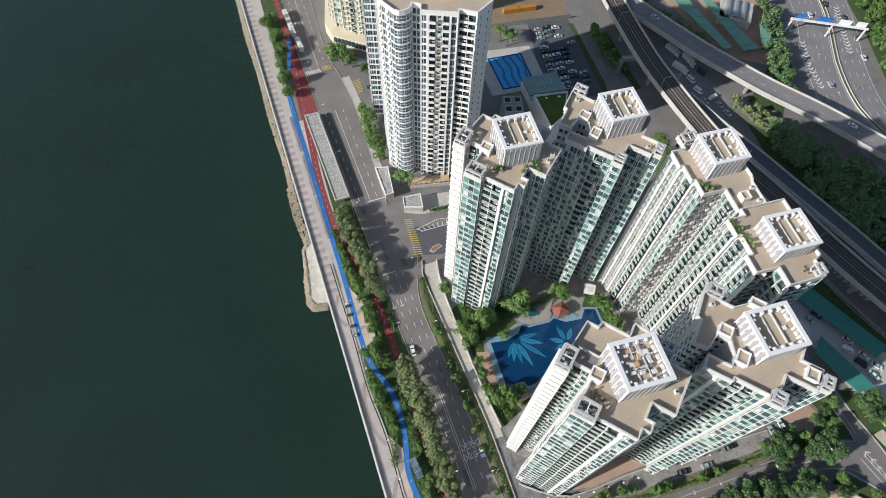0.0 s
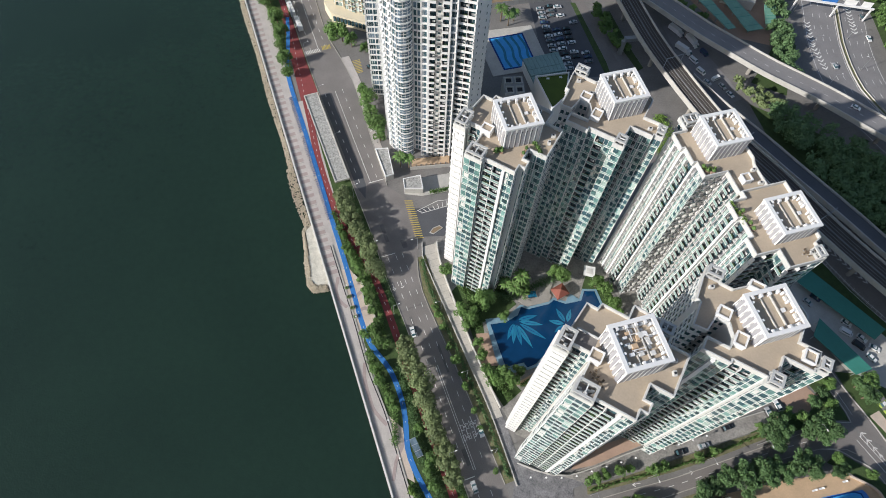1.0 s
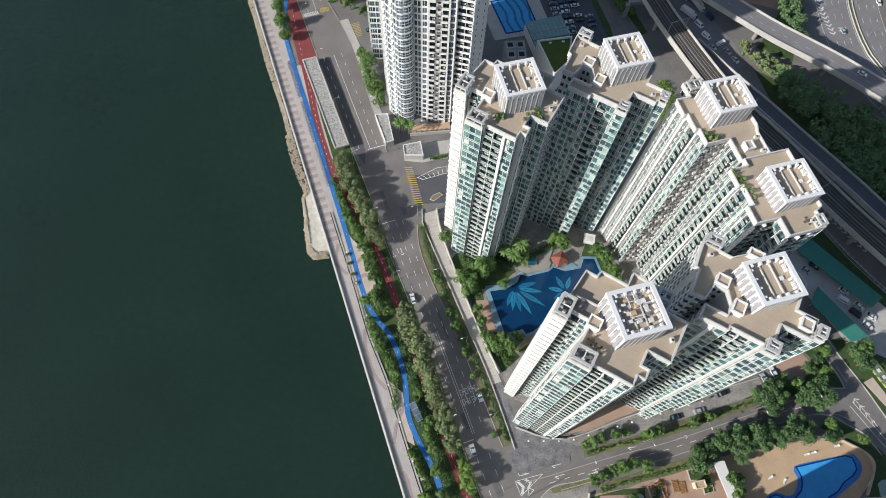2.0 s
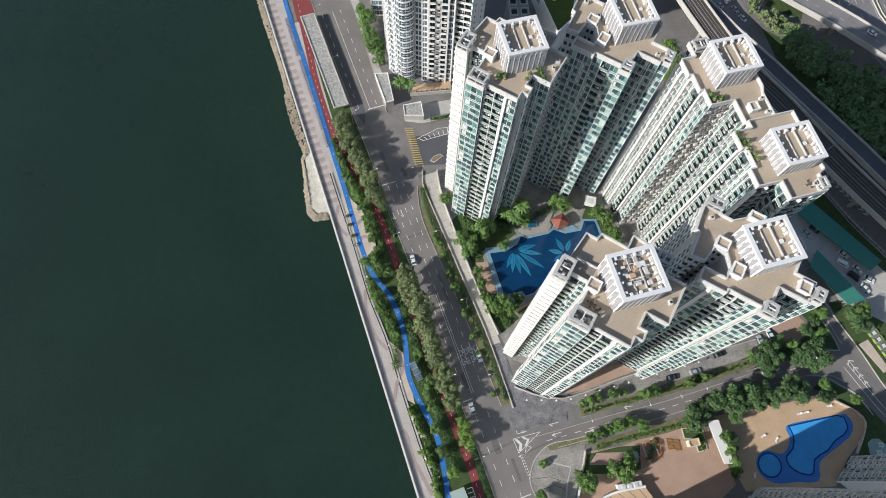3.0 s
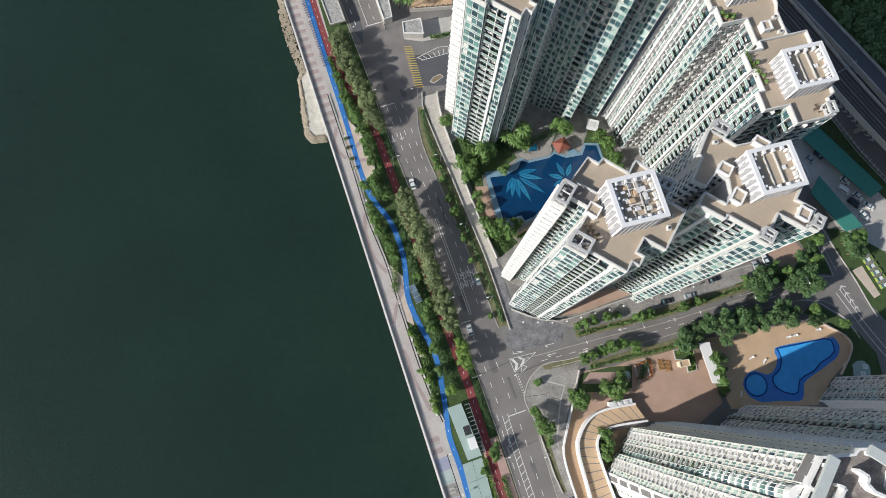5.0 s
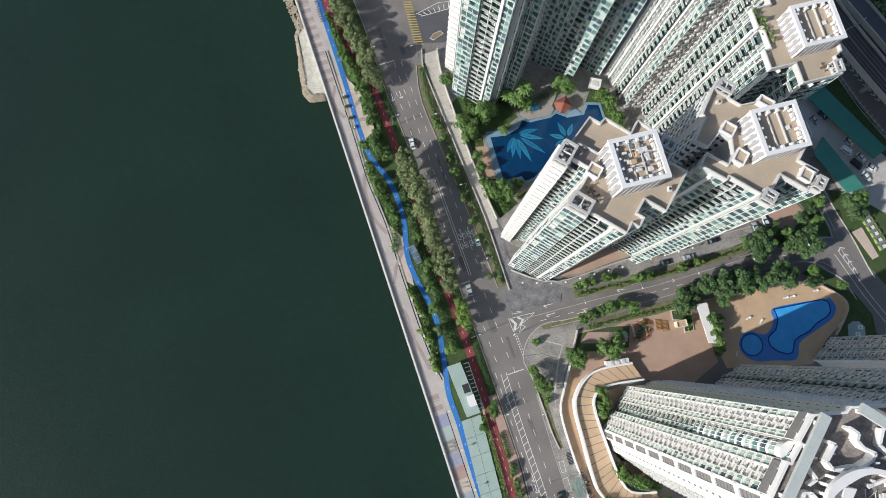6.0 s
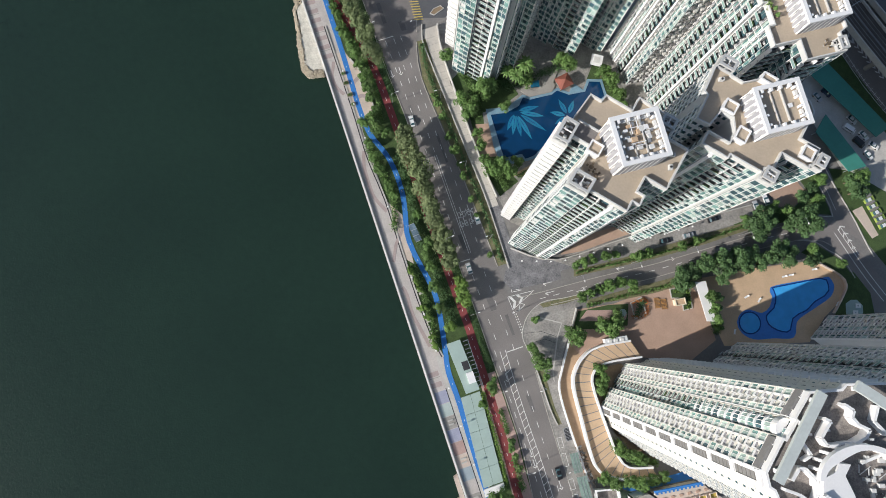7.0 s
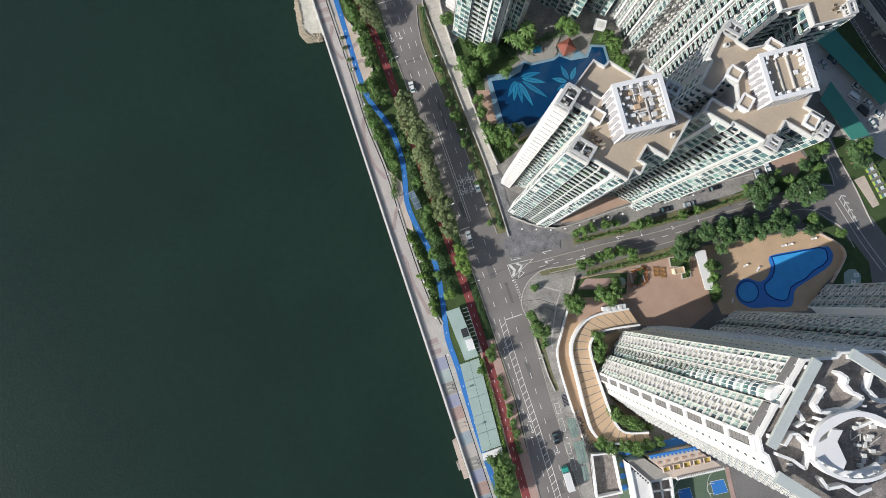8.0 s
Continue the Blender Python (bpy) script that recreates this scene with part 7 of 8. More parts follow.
def palm_model(seed):
    rng = random.Random(seed)
    t = new("palm_tree")
    part("trunk", Geo().tube(0, 0, 0, 5.6, .22, .15, M_BARK, 8), t, "slim palm trunk")
    g = Geo()
    for i in range(14):
        a = i * .449 + rng.uniform(-.1, .1)
        d = Vector((math.cos(a), math.sin(a), 0))
        side = Vector((-d.y, d.x, 0))
        drop = rng.uniform(.6, 1.6)
        pts = [Vector((0, 0, 5.5)) + d * (2.6 * k) + Vector((0, 0, .7 * math.sin(k * 2.2) - drop * k * k)) for k in (0, .3, .6, 1)]
        wd = (.12, .42, .38, .05)
        for j in range(3):
            for sg in (-1, 1):
                q = [pts[j], pts[j + 1], pts[j + 1] + side * sg * wd[j + 1] - Vector((0, 0, .15)), pts[j] + side * sg * wd[j] - Vector((0, 0, .15))]
                g.face(q if sg > 0 else q[::-1], M_LEAF[0])
    part("fronds", g, t, "arching green fronds")
    return t


def shrub_model(seed, kind, r=1.5, h=2.0):
    rng = random.Random(seed)
    t = new("shrub")
    part("stem", Geo().tube(0, 0, 0, h * .5, .1, .06, M_BARK, 6), t)
    v, f = leaf_crown(rng, r, h * .8, 560, .26, 9)
    me = bpy.data.meshes.new("crown")
    me.from_pydata([(a, b, c + h * .55) for a, b, c in v], [], f)
    me.materials.append(M_LEAF[kind])
    ob = new("crown", me)
    ob.parent = t
    return t


LABEL = {0: "leafy green broadleaf tree", 1: "dusty olive-green roadside tree with a dense crown", 2: "young bright green tree", 3: "dark green spreading tree"}
MODELS = {k: [tree_model(40 + k * 5 + j, k, count=2300 if k == 1 else 1500, leaf=.27 if k == 1 else .32) for j in range(3)] for k in range(4)}
SHRUBS = {k: [shrub_model(80 + k * 5 + j, k) for j in range(2)] for k in range(4)}
PALMS = [palm_model(7)]
USED = set()
rng_t = random.Random(3)


def plant(models, spots, label, category, group, base_r, squash=1.0):
    for x, y, r in spots:
        src = rng_t.choice(models)
        s = 1.38 * r / base_r
        m = Matrix.LocRotScale((x, y, .1), Euler((0, 0, rng_t.uniform(0, 6.283))), (s, s, s * squash * rng_t.uniform(.85, 1.1)))
        if src.name in USED:
            ob = copy_thing(src, m)
            ob.scale = m.to_scale()
        else:
            USED.add(src.name)
            ob = src
            ob.matrix_basis = m
        tagged(ob, label, category, group)


def trees(spots, kind, group, label=""):
    big = [p for p in spots if p[2] > 1.45]
    small = [p for p in spots if p[2] <= 1.45]
    plant(MODELS[kind], big, (label or LABEL[kind]), "tree", group, 3.0)
    plant(SHRUBS[kind], small, "rounded green shrub in a planted bed", "shrub", group + " shrubs", 1.5)


NORTH_SPOTS = [(-84.6, 261.6, 2.7), (-86.6, 258.9, 2.4), (-78.3, 244.9, 2.9), (-75.2, 238.5, 2.6), (-80.0, 249.0, 2.3), (-74.8, 228.9, 2.3), (-71.2, 218.3, 2.8), (-68.9, 210.9, 2.2), (-75.9, 235.6, 2.3)]
trees(NORTH_SPOTS, 0, "trees along the promenade")
TOWER0_SPOTS = [(-49.3, 236.4, 3.7), (-44.9, 235.4, 3.4), (-39.8, 231.6, 2.6), (-33.0, 227.8, 2.0), (-30.2, 195.7, 3.8), (-27.9, 187.8, 2.6), (-24.0, 178.8, 3.1), (-22.6, 173.3, 2.6), (-26.7, 182.1, 2.4)]
trees(TOWER0_SPOTS, 0, "trees at the white tower")
PALM_SPOTS = [(-12.9, 158.9, 2.3), (-9.1, 158.4, 2.0), (36.2, 252.7, 2.7), (39.9, 249.5, 2.4), (43.0, 253.0, 2.1)]
plant(PALMS, PALM_SPOTS, "slender palm tree with arching fronds", "palm tree", "palms", 2.2)
ROW1_SPOTS = [(-36.7, 140.6, 2.9), (-35.1, 134.9, 3.1), (-32.7, 128.8, 3.3), (-29.9, 123.4, 2.8), (-26.1, 117.6, 3.0), (-23.4, 112.4, 3.0), (-21.5, 107.1, 3.0), (-19.1, 104.1, 2.0)]
trees(ROW1_SPOTS, 1, "roadside trees")
BUSH1_SPOTS = [(-37.2, 126.0, 1.4), (-35.5, 122.0, 1.6), (-33.6, 115.9, 1.6), (-32.0, 113.4, 1.8), (-29.3, 108.3, 1.8), (-27.8, 105.8, 1.6), (-26.2, 101.5, 1.6), (-24.1, 96.7, 1.6), (-22.9, 92.6, 1.5), (-21.4, 88.8, 1.5), (-19.1, 83.7, 1.5)]
trees(BUSH1_SPOTS, 0, "shrubs by the tracks")
STRIP2_SPOTS = [(-23.7, 78.4, 2.0), (-20.5, 80.4, 2.2), (-18.6, 76.7, 2.6), (-15.9, 75.2, 2.2), (-21.1, 70.5, 1.9), (-18.8, 65.0, 2.1), (-17.1, 60.6, 1.9), (-13.0, 54.1, 1.9), (-11.4, 50.8, 1.7), (1.6, 29.0, 2.3), (3.4, 23.9, 2.0), (2.2, 33.1, 2.1), (4.5, 16.9, 2.0), (6.3, 9.0, 1.8), (-2.6, 43.5, 1.7)]
trees([(x, y, r * .84) for x, y, r in STRIP2_SPOTS], 0, "promenade garden trees")
ROW2_SPOTS = [(-8.1, 73.1, 3.0), (-6.7, 68.6, 3.2), (-4.2, 64.2, 3.4), (-1.5, 58.7, 3.6), (-0.3, 53.3, 3.2), (2.6, 46.8, 2.9), (4.1, 41.5, 2.9), (6.9, 35.7, 2.9), (8.0, 31.2, 3.1), (9.9, 26.7, 2.9)]
trees(ROW2_SPOTS, 1, "roadside trees")
BRIGHT_SPOTS = [(14.7, 16.0, 2.6), (15.7, 12.1, 2.6), (13.6, 19.0, 2.0), (10.7, 2.3, 2.0), (-4.1, 22.4, 1.6), (-2.0, 18.8, 1.4), (-0.5, 15.8, 1.4), (0.2, 8.9, 1.6), (2.7, 5.4, 1.6), (4.8, -1.6, 1.6), (5.3, -4.9, 1.6)]
trees([(x, y, r * .88) for x, y, r in BRIGHT_SPOTS], 2, "young promenade trees")
EVERGE_SPOTS = [(3.3, 90.8, 1.3), (4.4, 87.3, 1.3), (6.3, 82.7, 1.3), (9.0, 74.7, 1.3), (11.2, 69.0, 1.5), (13.4, 63.5, 1.3), (14.9, 59.1, 1.3), (17.7, 50.4, 1.1), (20.0, 44.0, 1.0), (25.0, 29.4, 1.0)]
trees(EVERGE_SPOTS, 0, "median shrubs")
COURT_SPOTS = [(7.5, 106.7, 2.0), (21.5, 92.5, 3.1), (24.4, 93.8, 2.2), (13.3, 88.7, 2.4), (17.7, 86.5, 2.6), (16.1, 82.9, 2.0), (37.9, 99.5, 2.2), (38.5, 96.6, 2.0), (52.7, 104.8, 2.9), (55.0, 103.9, 2.3), (25.2, 61.5, 2.6), (29.5, 62.7, 2.6), (32.7, 60.6, 2.1), (35.0, 65.1, 1.9), (22.7, 64.8, 1.9), (19.9, 75.6, 1.7), (21.0, 70.9, 1.7), (68.5, 101.1, 2.3), (71.8, 98.7, 2.0), (74.8, 92.8, 2.0), (75.7, 89.2, 1.8), (30.5, 86.8, 1.8)]
trees(COURT_SPOTS, 0, "courtyard trees")
VERGEN_SPOTS = [(54.8, 24.3, 1.7), (57.3, 26.1, 1.7), (60.1, 27.0, 1.9), (63.3, 28.3, 1.9), (68.5, 29.3, 1.9), (72.8, 30.5, 1.7), (80.2, 29.8, 2.3), (84.0, 31.0, 2.1), (97.3, 33.9, 1.9), (103.8, 36.2, 1.9)]
trees([(x, y, r * .8) for x, y, r in VERGEN_SPOTS if x > 57], 0, "street verge trees")
VERGES_SPOTS = [(59.1, 14.0, 1.9), (62.2, 15.5, 1.9), (66.4, 17.3, 1.9), (69.6, 18.4, 2.1), (73.8, 19.5, 2.1), (78.0, 18.6, 2.1)]
trees([(x, y, r * .84) for x, y, r in VERGES_SPOTS], 0, "street verge trees")
PLAZA_SPOTS = [(57.0, -0.6, 2.5), (54.5, 0.8, 2.1), (67.0, 3.8, 2.5), (70.6, 4.7, 2.5), (69.6, 1.7, 2.1), (71.7, 7.4, 1.9), (42.4, 5.3, 1.3), (42.2, -7.4, 2.2), (44.6, -10.8, 2.4), (40.6, -5.0, 1.5), (45.8, -15.4, 1.2)]
trees(PLAZA_SPOTS, 0, "plaza trees")
GROVE_SPOTS = [(96.1, 23.3, 2.9), (100.4, 24.4, 2.7), (95.0, 20.1, 2.5), (104.7, 27.7, 2.9), (108.3, 26.7, 2.7), (111.2, 28.9, 3.0), (114.3, 25.8, 2.7), (117.6, 30.2, 3.0), (120.8, 27.1, 2.7), (124.1, 31.4, 2.7), (127.3, 28.3, 2.5), (130.6, 30.5, 2.8), (135.0, 33.8, 2.8), (137.0, 29.6, 2.5), (139.3, 32.9, 2.1), (98.2, 19.1, 2.1), (112.1, 21.5, 1.9), (111.1, 15.2, 1.5), (110.2, 11.0, 1.5), (109.3, 6.8, 1.3)]
trees(GROVE_SPOTS, 3, "grove by the lagoon pool")
GROVE2_SPOTS = [(124.4, 42.1, 3.0), (127.7, 45.4, 3.0), (129.8, 42.3, 2.6), (126.4, 38.9, 2.5), (141.8, 44.7, 3.0), (145.1, 47.0, 2.8), (147.2, 42.7, 2.8), (138.5, 42.5, 2.1), (143.9, 41.1, 2.6), (145.7, 29.2, 2.1), (149.0, 31.0, 1.7), (144.3, 54.1, 2.1), (148.1, 57.7, 1.9), (165.2, 56.3, 3.0), (163.6, 60.6, 2.4)]
trees(GROVE2_SPOTS, 3, "grove by the street bend")
BEND_SPOTS = [(150.7, 53.3, 1.9), (152.0, 60.6, 2.0), (150.0, 63.0, 1.6), (165.6, 60.2, 2.6), (168.6, 62.6, 2.4), (137.8, 48.6, 2.0), (133.4, 50.2, 1.8), (122.4, 44.6, 1.6), (129.6, 49.4, 1.4), (109.6, 6.6, 1.8), (108.4, 10.8, 1.9), (107.6, 15.2, 1.7), (110.8, 3.4, 1.4), (147.6, 34.0, 1.6), (158.4, 28.8, 1.5)]
trees(BEND_SPOTS, 0, "trees at the street bend")
RAMP_SPOTS = [(65.4, -11.7, 1.9), (66.4, -15.8, 2.1), (65.4, -18.8, 1.9), (69.5, -38.0, 1.4), (71.5, -39.9, 1.8), (74.6, -41.9, 1.8), (77.7, -42.8, 1.8), (80.2, -43.8, 1.6), (66.4, -50.0, 1.8), (70.5, -51.9, 1.8), (75.6, -50.8, 2.0), (79.7, -51.8, 2.0), (83.9, -50.7, 1.8), (88.0, -49.1, 1.6)]
trees(RAMP_SPOTS, 0, "garden by the drive")
SW_SPOTS = [(28.7, -56.4, 2.6), (31.4, -59.3, 2.8), (32.9, -63.2, 2.8), (29.8, -63.2, 2.4), (30.9, -67.5, 2.8), (26.5, -17.5, 1.6), (26.2, -20.0, 1.6), (22.6, -25.7, 1.2), (33.6, -40.5, 1.2), (34.7, -43.5, 1.2), (36.3, -47.4, 1.0), (33.6, -37.9, 1.2)]
trees(SW_SPOTS, 0, "trees at the south end")

plant(PALMS, [(37.5, 101.5, 2.4), (34.5, 97.5, 2.2), (31, 99.5, 2.0), (24.5, 94, 2.0)], "slender palm tree with arching fronds", "palm tree", "palms", 2.2)


def woodland(name, label, outline, count, kind, seed, r=(3.2, 5.4)):
    """A dense far wood: many crowns as one mass."""
    rng = random.Random(seed)
    xs, ys = [p[0] for p in outline], [p[1] for p in outline]
    V, Fc, base = [], [], 0
    inside = lambda x, y: sum(((a[1] > y) != (b[1] > y)) and (x < (b[0] - a[0]) * (y - a[1]) / (b[1] - a[1]) + a[0]) for a, b in zip(outline, outline[1:] + outline[:1])) % 2
    done = 0
    while done < count:
        x, y = rng.uniform(min(xs), max(xs)), rng.uniform(min(ys), max(ys))
        if not inside(x, y):
            continue
        rr = rng.uniform(*r)
        v, f = leaf_crown(rng, rr, rr * 1.7, 300, .62, 9)
        z = rr * 1.35 + rng.uniform(0, 2)
        V += [(a + x, b + y, c + z) for a, b, c in v]
        Fc += [tuple(i + base for i in q) for q in f]
        base = len(V)
        done += 1
    me = bpy.data.meshes.new(name)
    me.from_pydata(V, [], Fc)
    me.materials.append(M_LEAF[kind])
    tagged(new(name, me), label, "woodland", kind="stuff")


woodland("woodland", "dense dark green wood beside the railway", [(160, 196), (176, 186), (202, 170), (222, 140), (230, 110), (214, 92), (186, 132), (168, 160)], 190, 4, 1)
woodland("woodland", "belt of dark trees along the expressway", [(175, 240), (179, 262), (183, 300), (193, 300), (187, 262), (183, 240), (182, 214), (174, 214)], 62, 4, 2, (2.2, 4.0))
woodland("woodland", "green wooded slope beyond the expressway", [(238, 300), (236, 262), (235, 230), (240, 200), (262, 190), (290, 240), (290, 310)], 130, 0, 3)
woodland("woodland", "bank of trees by the viaduct", [(88, 262), (96, 240), (101, 232), (97, 228), (91, 238), (84, 262)], 22, 0, 4, (1.6, 2.8))
woodland("woodland", "strip of trees north of the flyover", [(118, 290), (128, 272), (146, 252), (142, 250), (122, 268), (112, 288)], 26, 0, 5, (1.6, 3.0))
woodland("woodland", "scrub below the flyover", [(150, 212), (160, 206), (172, 196), (166, 190), (152, 200)], 16, 1, 6, (1.6, 2.8))

for models in (*MODELS.values(), *SHRUBS.values(), PALMS):
    for ob in models:
        if ob.name not in USED:
            for o in (*ob.children_recursive, ob):
                bpy.data.objects.remove(o)
# ---- vehicles ----
def paint(name, c, rough=.3):
    return material(name, c, rough, vary=.06, grain=.5, stain=2, spec=.6)


PAINTS = {"white": paint("white_car_paint", (.75, .75, .74)), "silver": paint("silver_car_paint", (.45, .46, .47)), "black": paint("black_car_paint", (.02, .02, .022)), "dark blue": paint("blue_car_paint", (.03, .05, .12)), "red": paint("red_car_paint", (.30, .03, .03)), "grey": paint("grey_car_paint", (.16, .16, .17)), "green": paint("green_car_paint", (.05, .35, .28)), "lime": paint("lime_car_paint", (.40, .50, .10))}


def loft(profile, width, mat, taper=1.0):
    """A body from a side outline (x, z), of that width."""
    g = Geo()
    n = len(profile)
    k = len(g.v)
    zmin, zmax = min(p[1] for p in profile), max(p[1] for p in profile)
    w = lambda z: width / 2 * (1 - (1 - taper) * (z - zmin) / (zmax - zmin))
    g.v += [(x, -w(z), z) for x, z in profile] + [(x, w(z), z) for x, z in profile]
    i = g.mi(mat)
    g.f += [tuple(range(n)), tuple(range(2 * n - 1, n - 1, -1))]
    g.m += [i, i]
    for a in range(n):
        b = (a + 1) % n
        g.f.append((a, n + a, n + b, b))
        g.m.append(i)
    return g


WHEEL = Geo().tube(0, 0, -.11, .11, .33, .33, M_RUBBER, 12)


def car_model(color, van=False):
    c = new("van" if van else "car")
    if van:
        body = [(-2.5, .35), (2.5, .35), (2.55, .95), (2.0, 1.2), (1.5, 2.0), (-2.45, 2.05), (-2.5, .9)]
        part("body", loft(body, 1.85, PAINTS[color], .92), c, color + " painted body")
        part("windscreen", Geo().beam((1.55, 0, 1.93), (2.04, 0, 1.22), 1.5, .06, M_DARKGLASS), c, "dark windscreen")
        part("window", Geo().box(-1.8, 1.2, -.9, .9, 1.35, 1.8, M_DARKGLASS), c)
        wx = (-1.6, 1.6)
    else:
        body = [(-2.15, .3), (2.15, .3), (2.2, .62), (2.0, .78), (.95, .9), (-1.7, .92), (-2.18, .84)]
        part("body", loft(body, 1.78, PAINTS[color], .96), c, color + " painted body")
        part("cabin", loft([(-1.75, .88), (1.05, .88), (.35, 1.38), (-1.15, 1.42)], 1.6, M_DARKGLASS, .86), c, "dark tinted glass")
        part("roof", Geo().box(-1.12, .32, -.66, .66, 1.39, 1.46, PAINTS["white" if color == "lime" else color]), c)
        wx = (-1.35, 1.35)
    wm = WHEEL.mesh("wheel")
    for x in wx:
        for y in (-.8, .8):
            part("wheel", wm, c, m=pose(x, y, .33, 90, 0, 0))
    return c


def coach_model(color, L=8.8):
    c = new("coach")
    part("body", loft([(-L / 2, .4), (L / 2, .4), (L / 2, 1.2), (L / 2 - .3, 3.1), (-L / 2, 3.15)], 2.45, PAINTS[color], .96), c, color + " painted body")
    part("window", Geo().box(-L / 2 + .6, L / 2 - .9, -1.24, 1.24, 1.6, 2.6, M_DARKGLASS), c, "dark side glazing")
    part("windscreen", Geo().beam((L / 2 - .02, 0, 1.3), (L / 2 - .27, 0, 2.9), 2.2, .08, M_DARKGLASS), c)
    for k in range(3):
        part("roof_unit", Geo().box(-3.0 + 2.2 * k, -1.8 + 2.2 * k, -.7, .7, 3.1, 3.35, M_AC), c)
    wm = WHEEL.mesh("wheel")
    for x in (-2.6, 2.8):
        for y in (-1.1, 1.1):
            part("wheel", wm, c, m=pose(x, y, .33, 90, 0, 0))
    return c


def truck_model(color):
    c = new("truck")
    part("cab", loft([(2.6, .4), (4.4, .4), (4.4, 1.4), (4.1, 2.5), (2.6, 2.5)], 2.2, PAINTS[color]), c, color + " cab")
    part("cargo_box", Geo().box(-4.4, 2.4, -1.2, 1.2, .9, 3.2, PAINTS["white"]), c, "white cargo box")
    part("chassis", Geo().box(-4.3, 3, -.5, .5, .45, .9, M_BLACK), c)
    part("windscreen", Geo().beam((4.42, 0, 1.4), (4.13, 0, 2.35), 1.9, .06, M_DARKGLASS), c)
    wm = WHEEL.mesh("wheel")
    for x in (-3.2, 3.4):
        for y in (-1.0, 1.0):
            part("wheel", wm, c, m=pose(x, y, .33, 90, 0, 0))
    return c


BUILT = {}


def park(kind, color, x, y, deg, label, group, z=.05):
    key = (kind, color)
    m = pose(x, y, z, 0, 0, deg)
    if key not in BUILT:
        BUILT[key] = {"car": lambda: car_model(color), "van": lambda: car_model(color, True), "coach": lambda: coach_model(color), "truck": lambda: truck_model(color)}[kind]()
        ob = BUILT[key]
        ob.matrix_basis = m
    else:
        ob = copy_thing(BUILT[key], m)
    tagged(ob, label, kind, group)


for x, y in ((-77.2, 266.3), (-73.0, 256.0), (-68.0, 245.6)):
    park("coach", "white", x, y, 113, "white coach standing in the coast road queue", "coaches on the coast road")
rng_c = random.Random(14)
colors = ["white", "white", "white", "silver", "silver", "black", "black", "grey", "dark blue"]
for r, (a, b) in enumerate((((57.5, 262), (64.5, 219)), ((62.5, 264), (69.5, 220)), ((67.0, 264), (75.0, 222)), ((72.5, 262), (80.5, 222)))):
    a, b = Vector(a), Vector(b)
    n = 14
    for k in range(n):
        if rng_c.random() < (.08, .12, .4, .5)[r]:
            continue
        p = a.lerp(b, k / (n - 1)) + Vector((rng_c.uniform(-.3, .3), rng_c.uniform(-.2, .2)))
        col = rng_c.choice(colors)
        park("car", col, p.x, p.y, 10 + 180 * (r % 2) + rng_c.uniform(-4, 4), col + " car parked on dark asphalt", "cars in the north car park", .06)
for k, (x, y) in enumerate(((155.2, 95.4), (168.5, 86.6), (167.0, 82.6), (172.8, 80.2), (170.4, 77.2), (176.6, 76.2), (174.0, 72.2), (159, 97.5))):
    col = ("silver", "white", "white", "white", "black", "white", "white", "dark blue")[k]
    park("van" if k in (2, 4) else "car", col, x, y, -50 + 8 * (k % 3), col + (" van" if k in (2, 4) else " car") + " parked beside the green sheds", "vehicles in the east lot")
park("coach", "white", 71.8, -1.6, 10, "white minibus parked on the tan plaza", "", .1)
park("car", "black", 50.6, -49.2, -72, "black car on the coast road", "cars on the coast road")
park("truck", "green", 54.8, -63.2, 108, "green and white lorry at the roadside", "")
park("car", "white", -5.3, 80.5, 106, "white car driving on the coast road", "cars on the coast road")
park("car", "white", 20.2, 43, -70, "white car on the coast road", "cars on the coast road")
park("car", "silver", 17.5, 24, 110, "silver car on the coast road", "cars on the coast road")
for x, y in ((171.6, 56.9), (172.8, 54.3), (174.1, 51.8), (175.4, 49.4), (176.6, 47.0), (177.9, 44.4)):
    park("car", "lime", x, y, 26, "lime green taxi with a white roof at the rank", "taxis at the rank", .16)
for k, (x, y, d) in enumerate(((139.8, 232.6, -60), (133.3, 227.4, -55), (135.6, 219.9, -52), (137.6, 213.0, -52), (142.4, 215.6, 30), (144.6, 210.6, -60), (147.4, 205.4, -58))):
    col = ("dark blue", "white", "white", "silver", "white", "silver", "white")[k]
    park("van" if k < 5 and k != 3 else "car", col, x, y, d, col + (" van" if k < 5 and k != 3 else " car") + " in the yard beside the viaduct", "vehicles in the railway yard", .1)
for x, y, d in ((127.6, 247.4, -52), (134.8, 240.2, -66), (129.0, 234.4, -46)):
    park("truck", "white", x, y, d, "white lorry parked under the flyover", "lorries by the flyover")
for x, y, col, d in ((211, 279, "white", 92), (222.4, 288, "black", -88), (229.6, 277, "black", -88), (231.5, 262, "grey", -88), (230.2, 246, "white", -86), (206, 226, "silver", 95)):
    park("car", col, x, y, d, col + " car on the expressway", "cars on the expressway")
park("car", "white", 199.5, 190.5, -38, "white car on the flyover deck", "", 9.55)
park("car", "silver", 118, 262.5, -48, "silver car on the flyover deck", "", 9.55)
for x, y, d in ((-29.5, 218.5, 20), (101, 38.5, 15), (111, 45, 20), (128, 50.5, 110), (132, 53, 110), (92, 36.2, 12)):
    park("car", rng_c.choice(colors), x, y, d, "parked car at the tower's foot", "cars at the towers", .14)

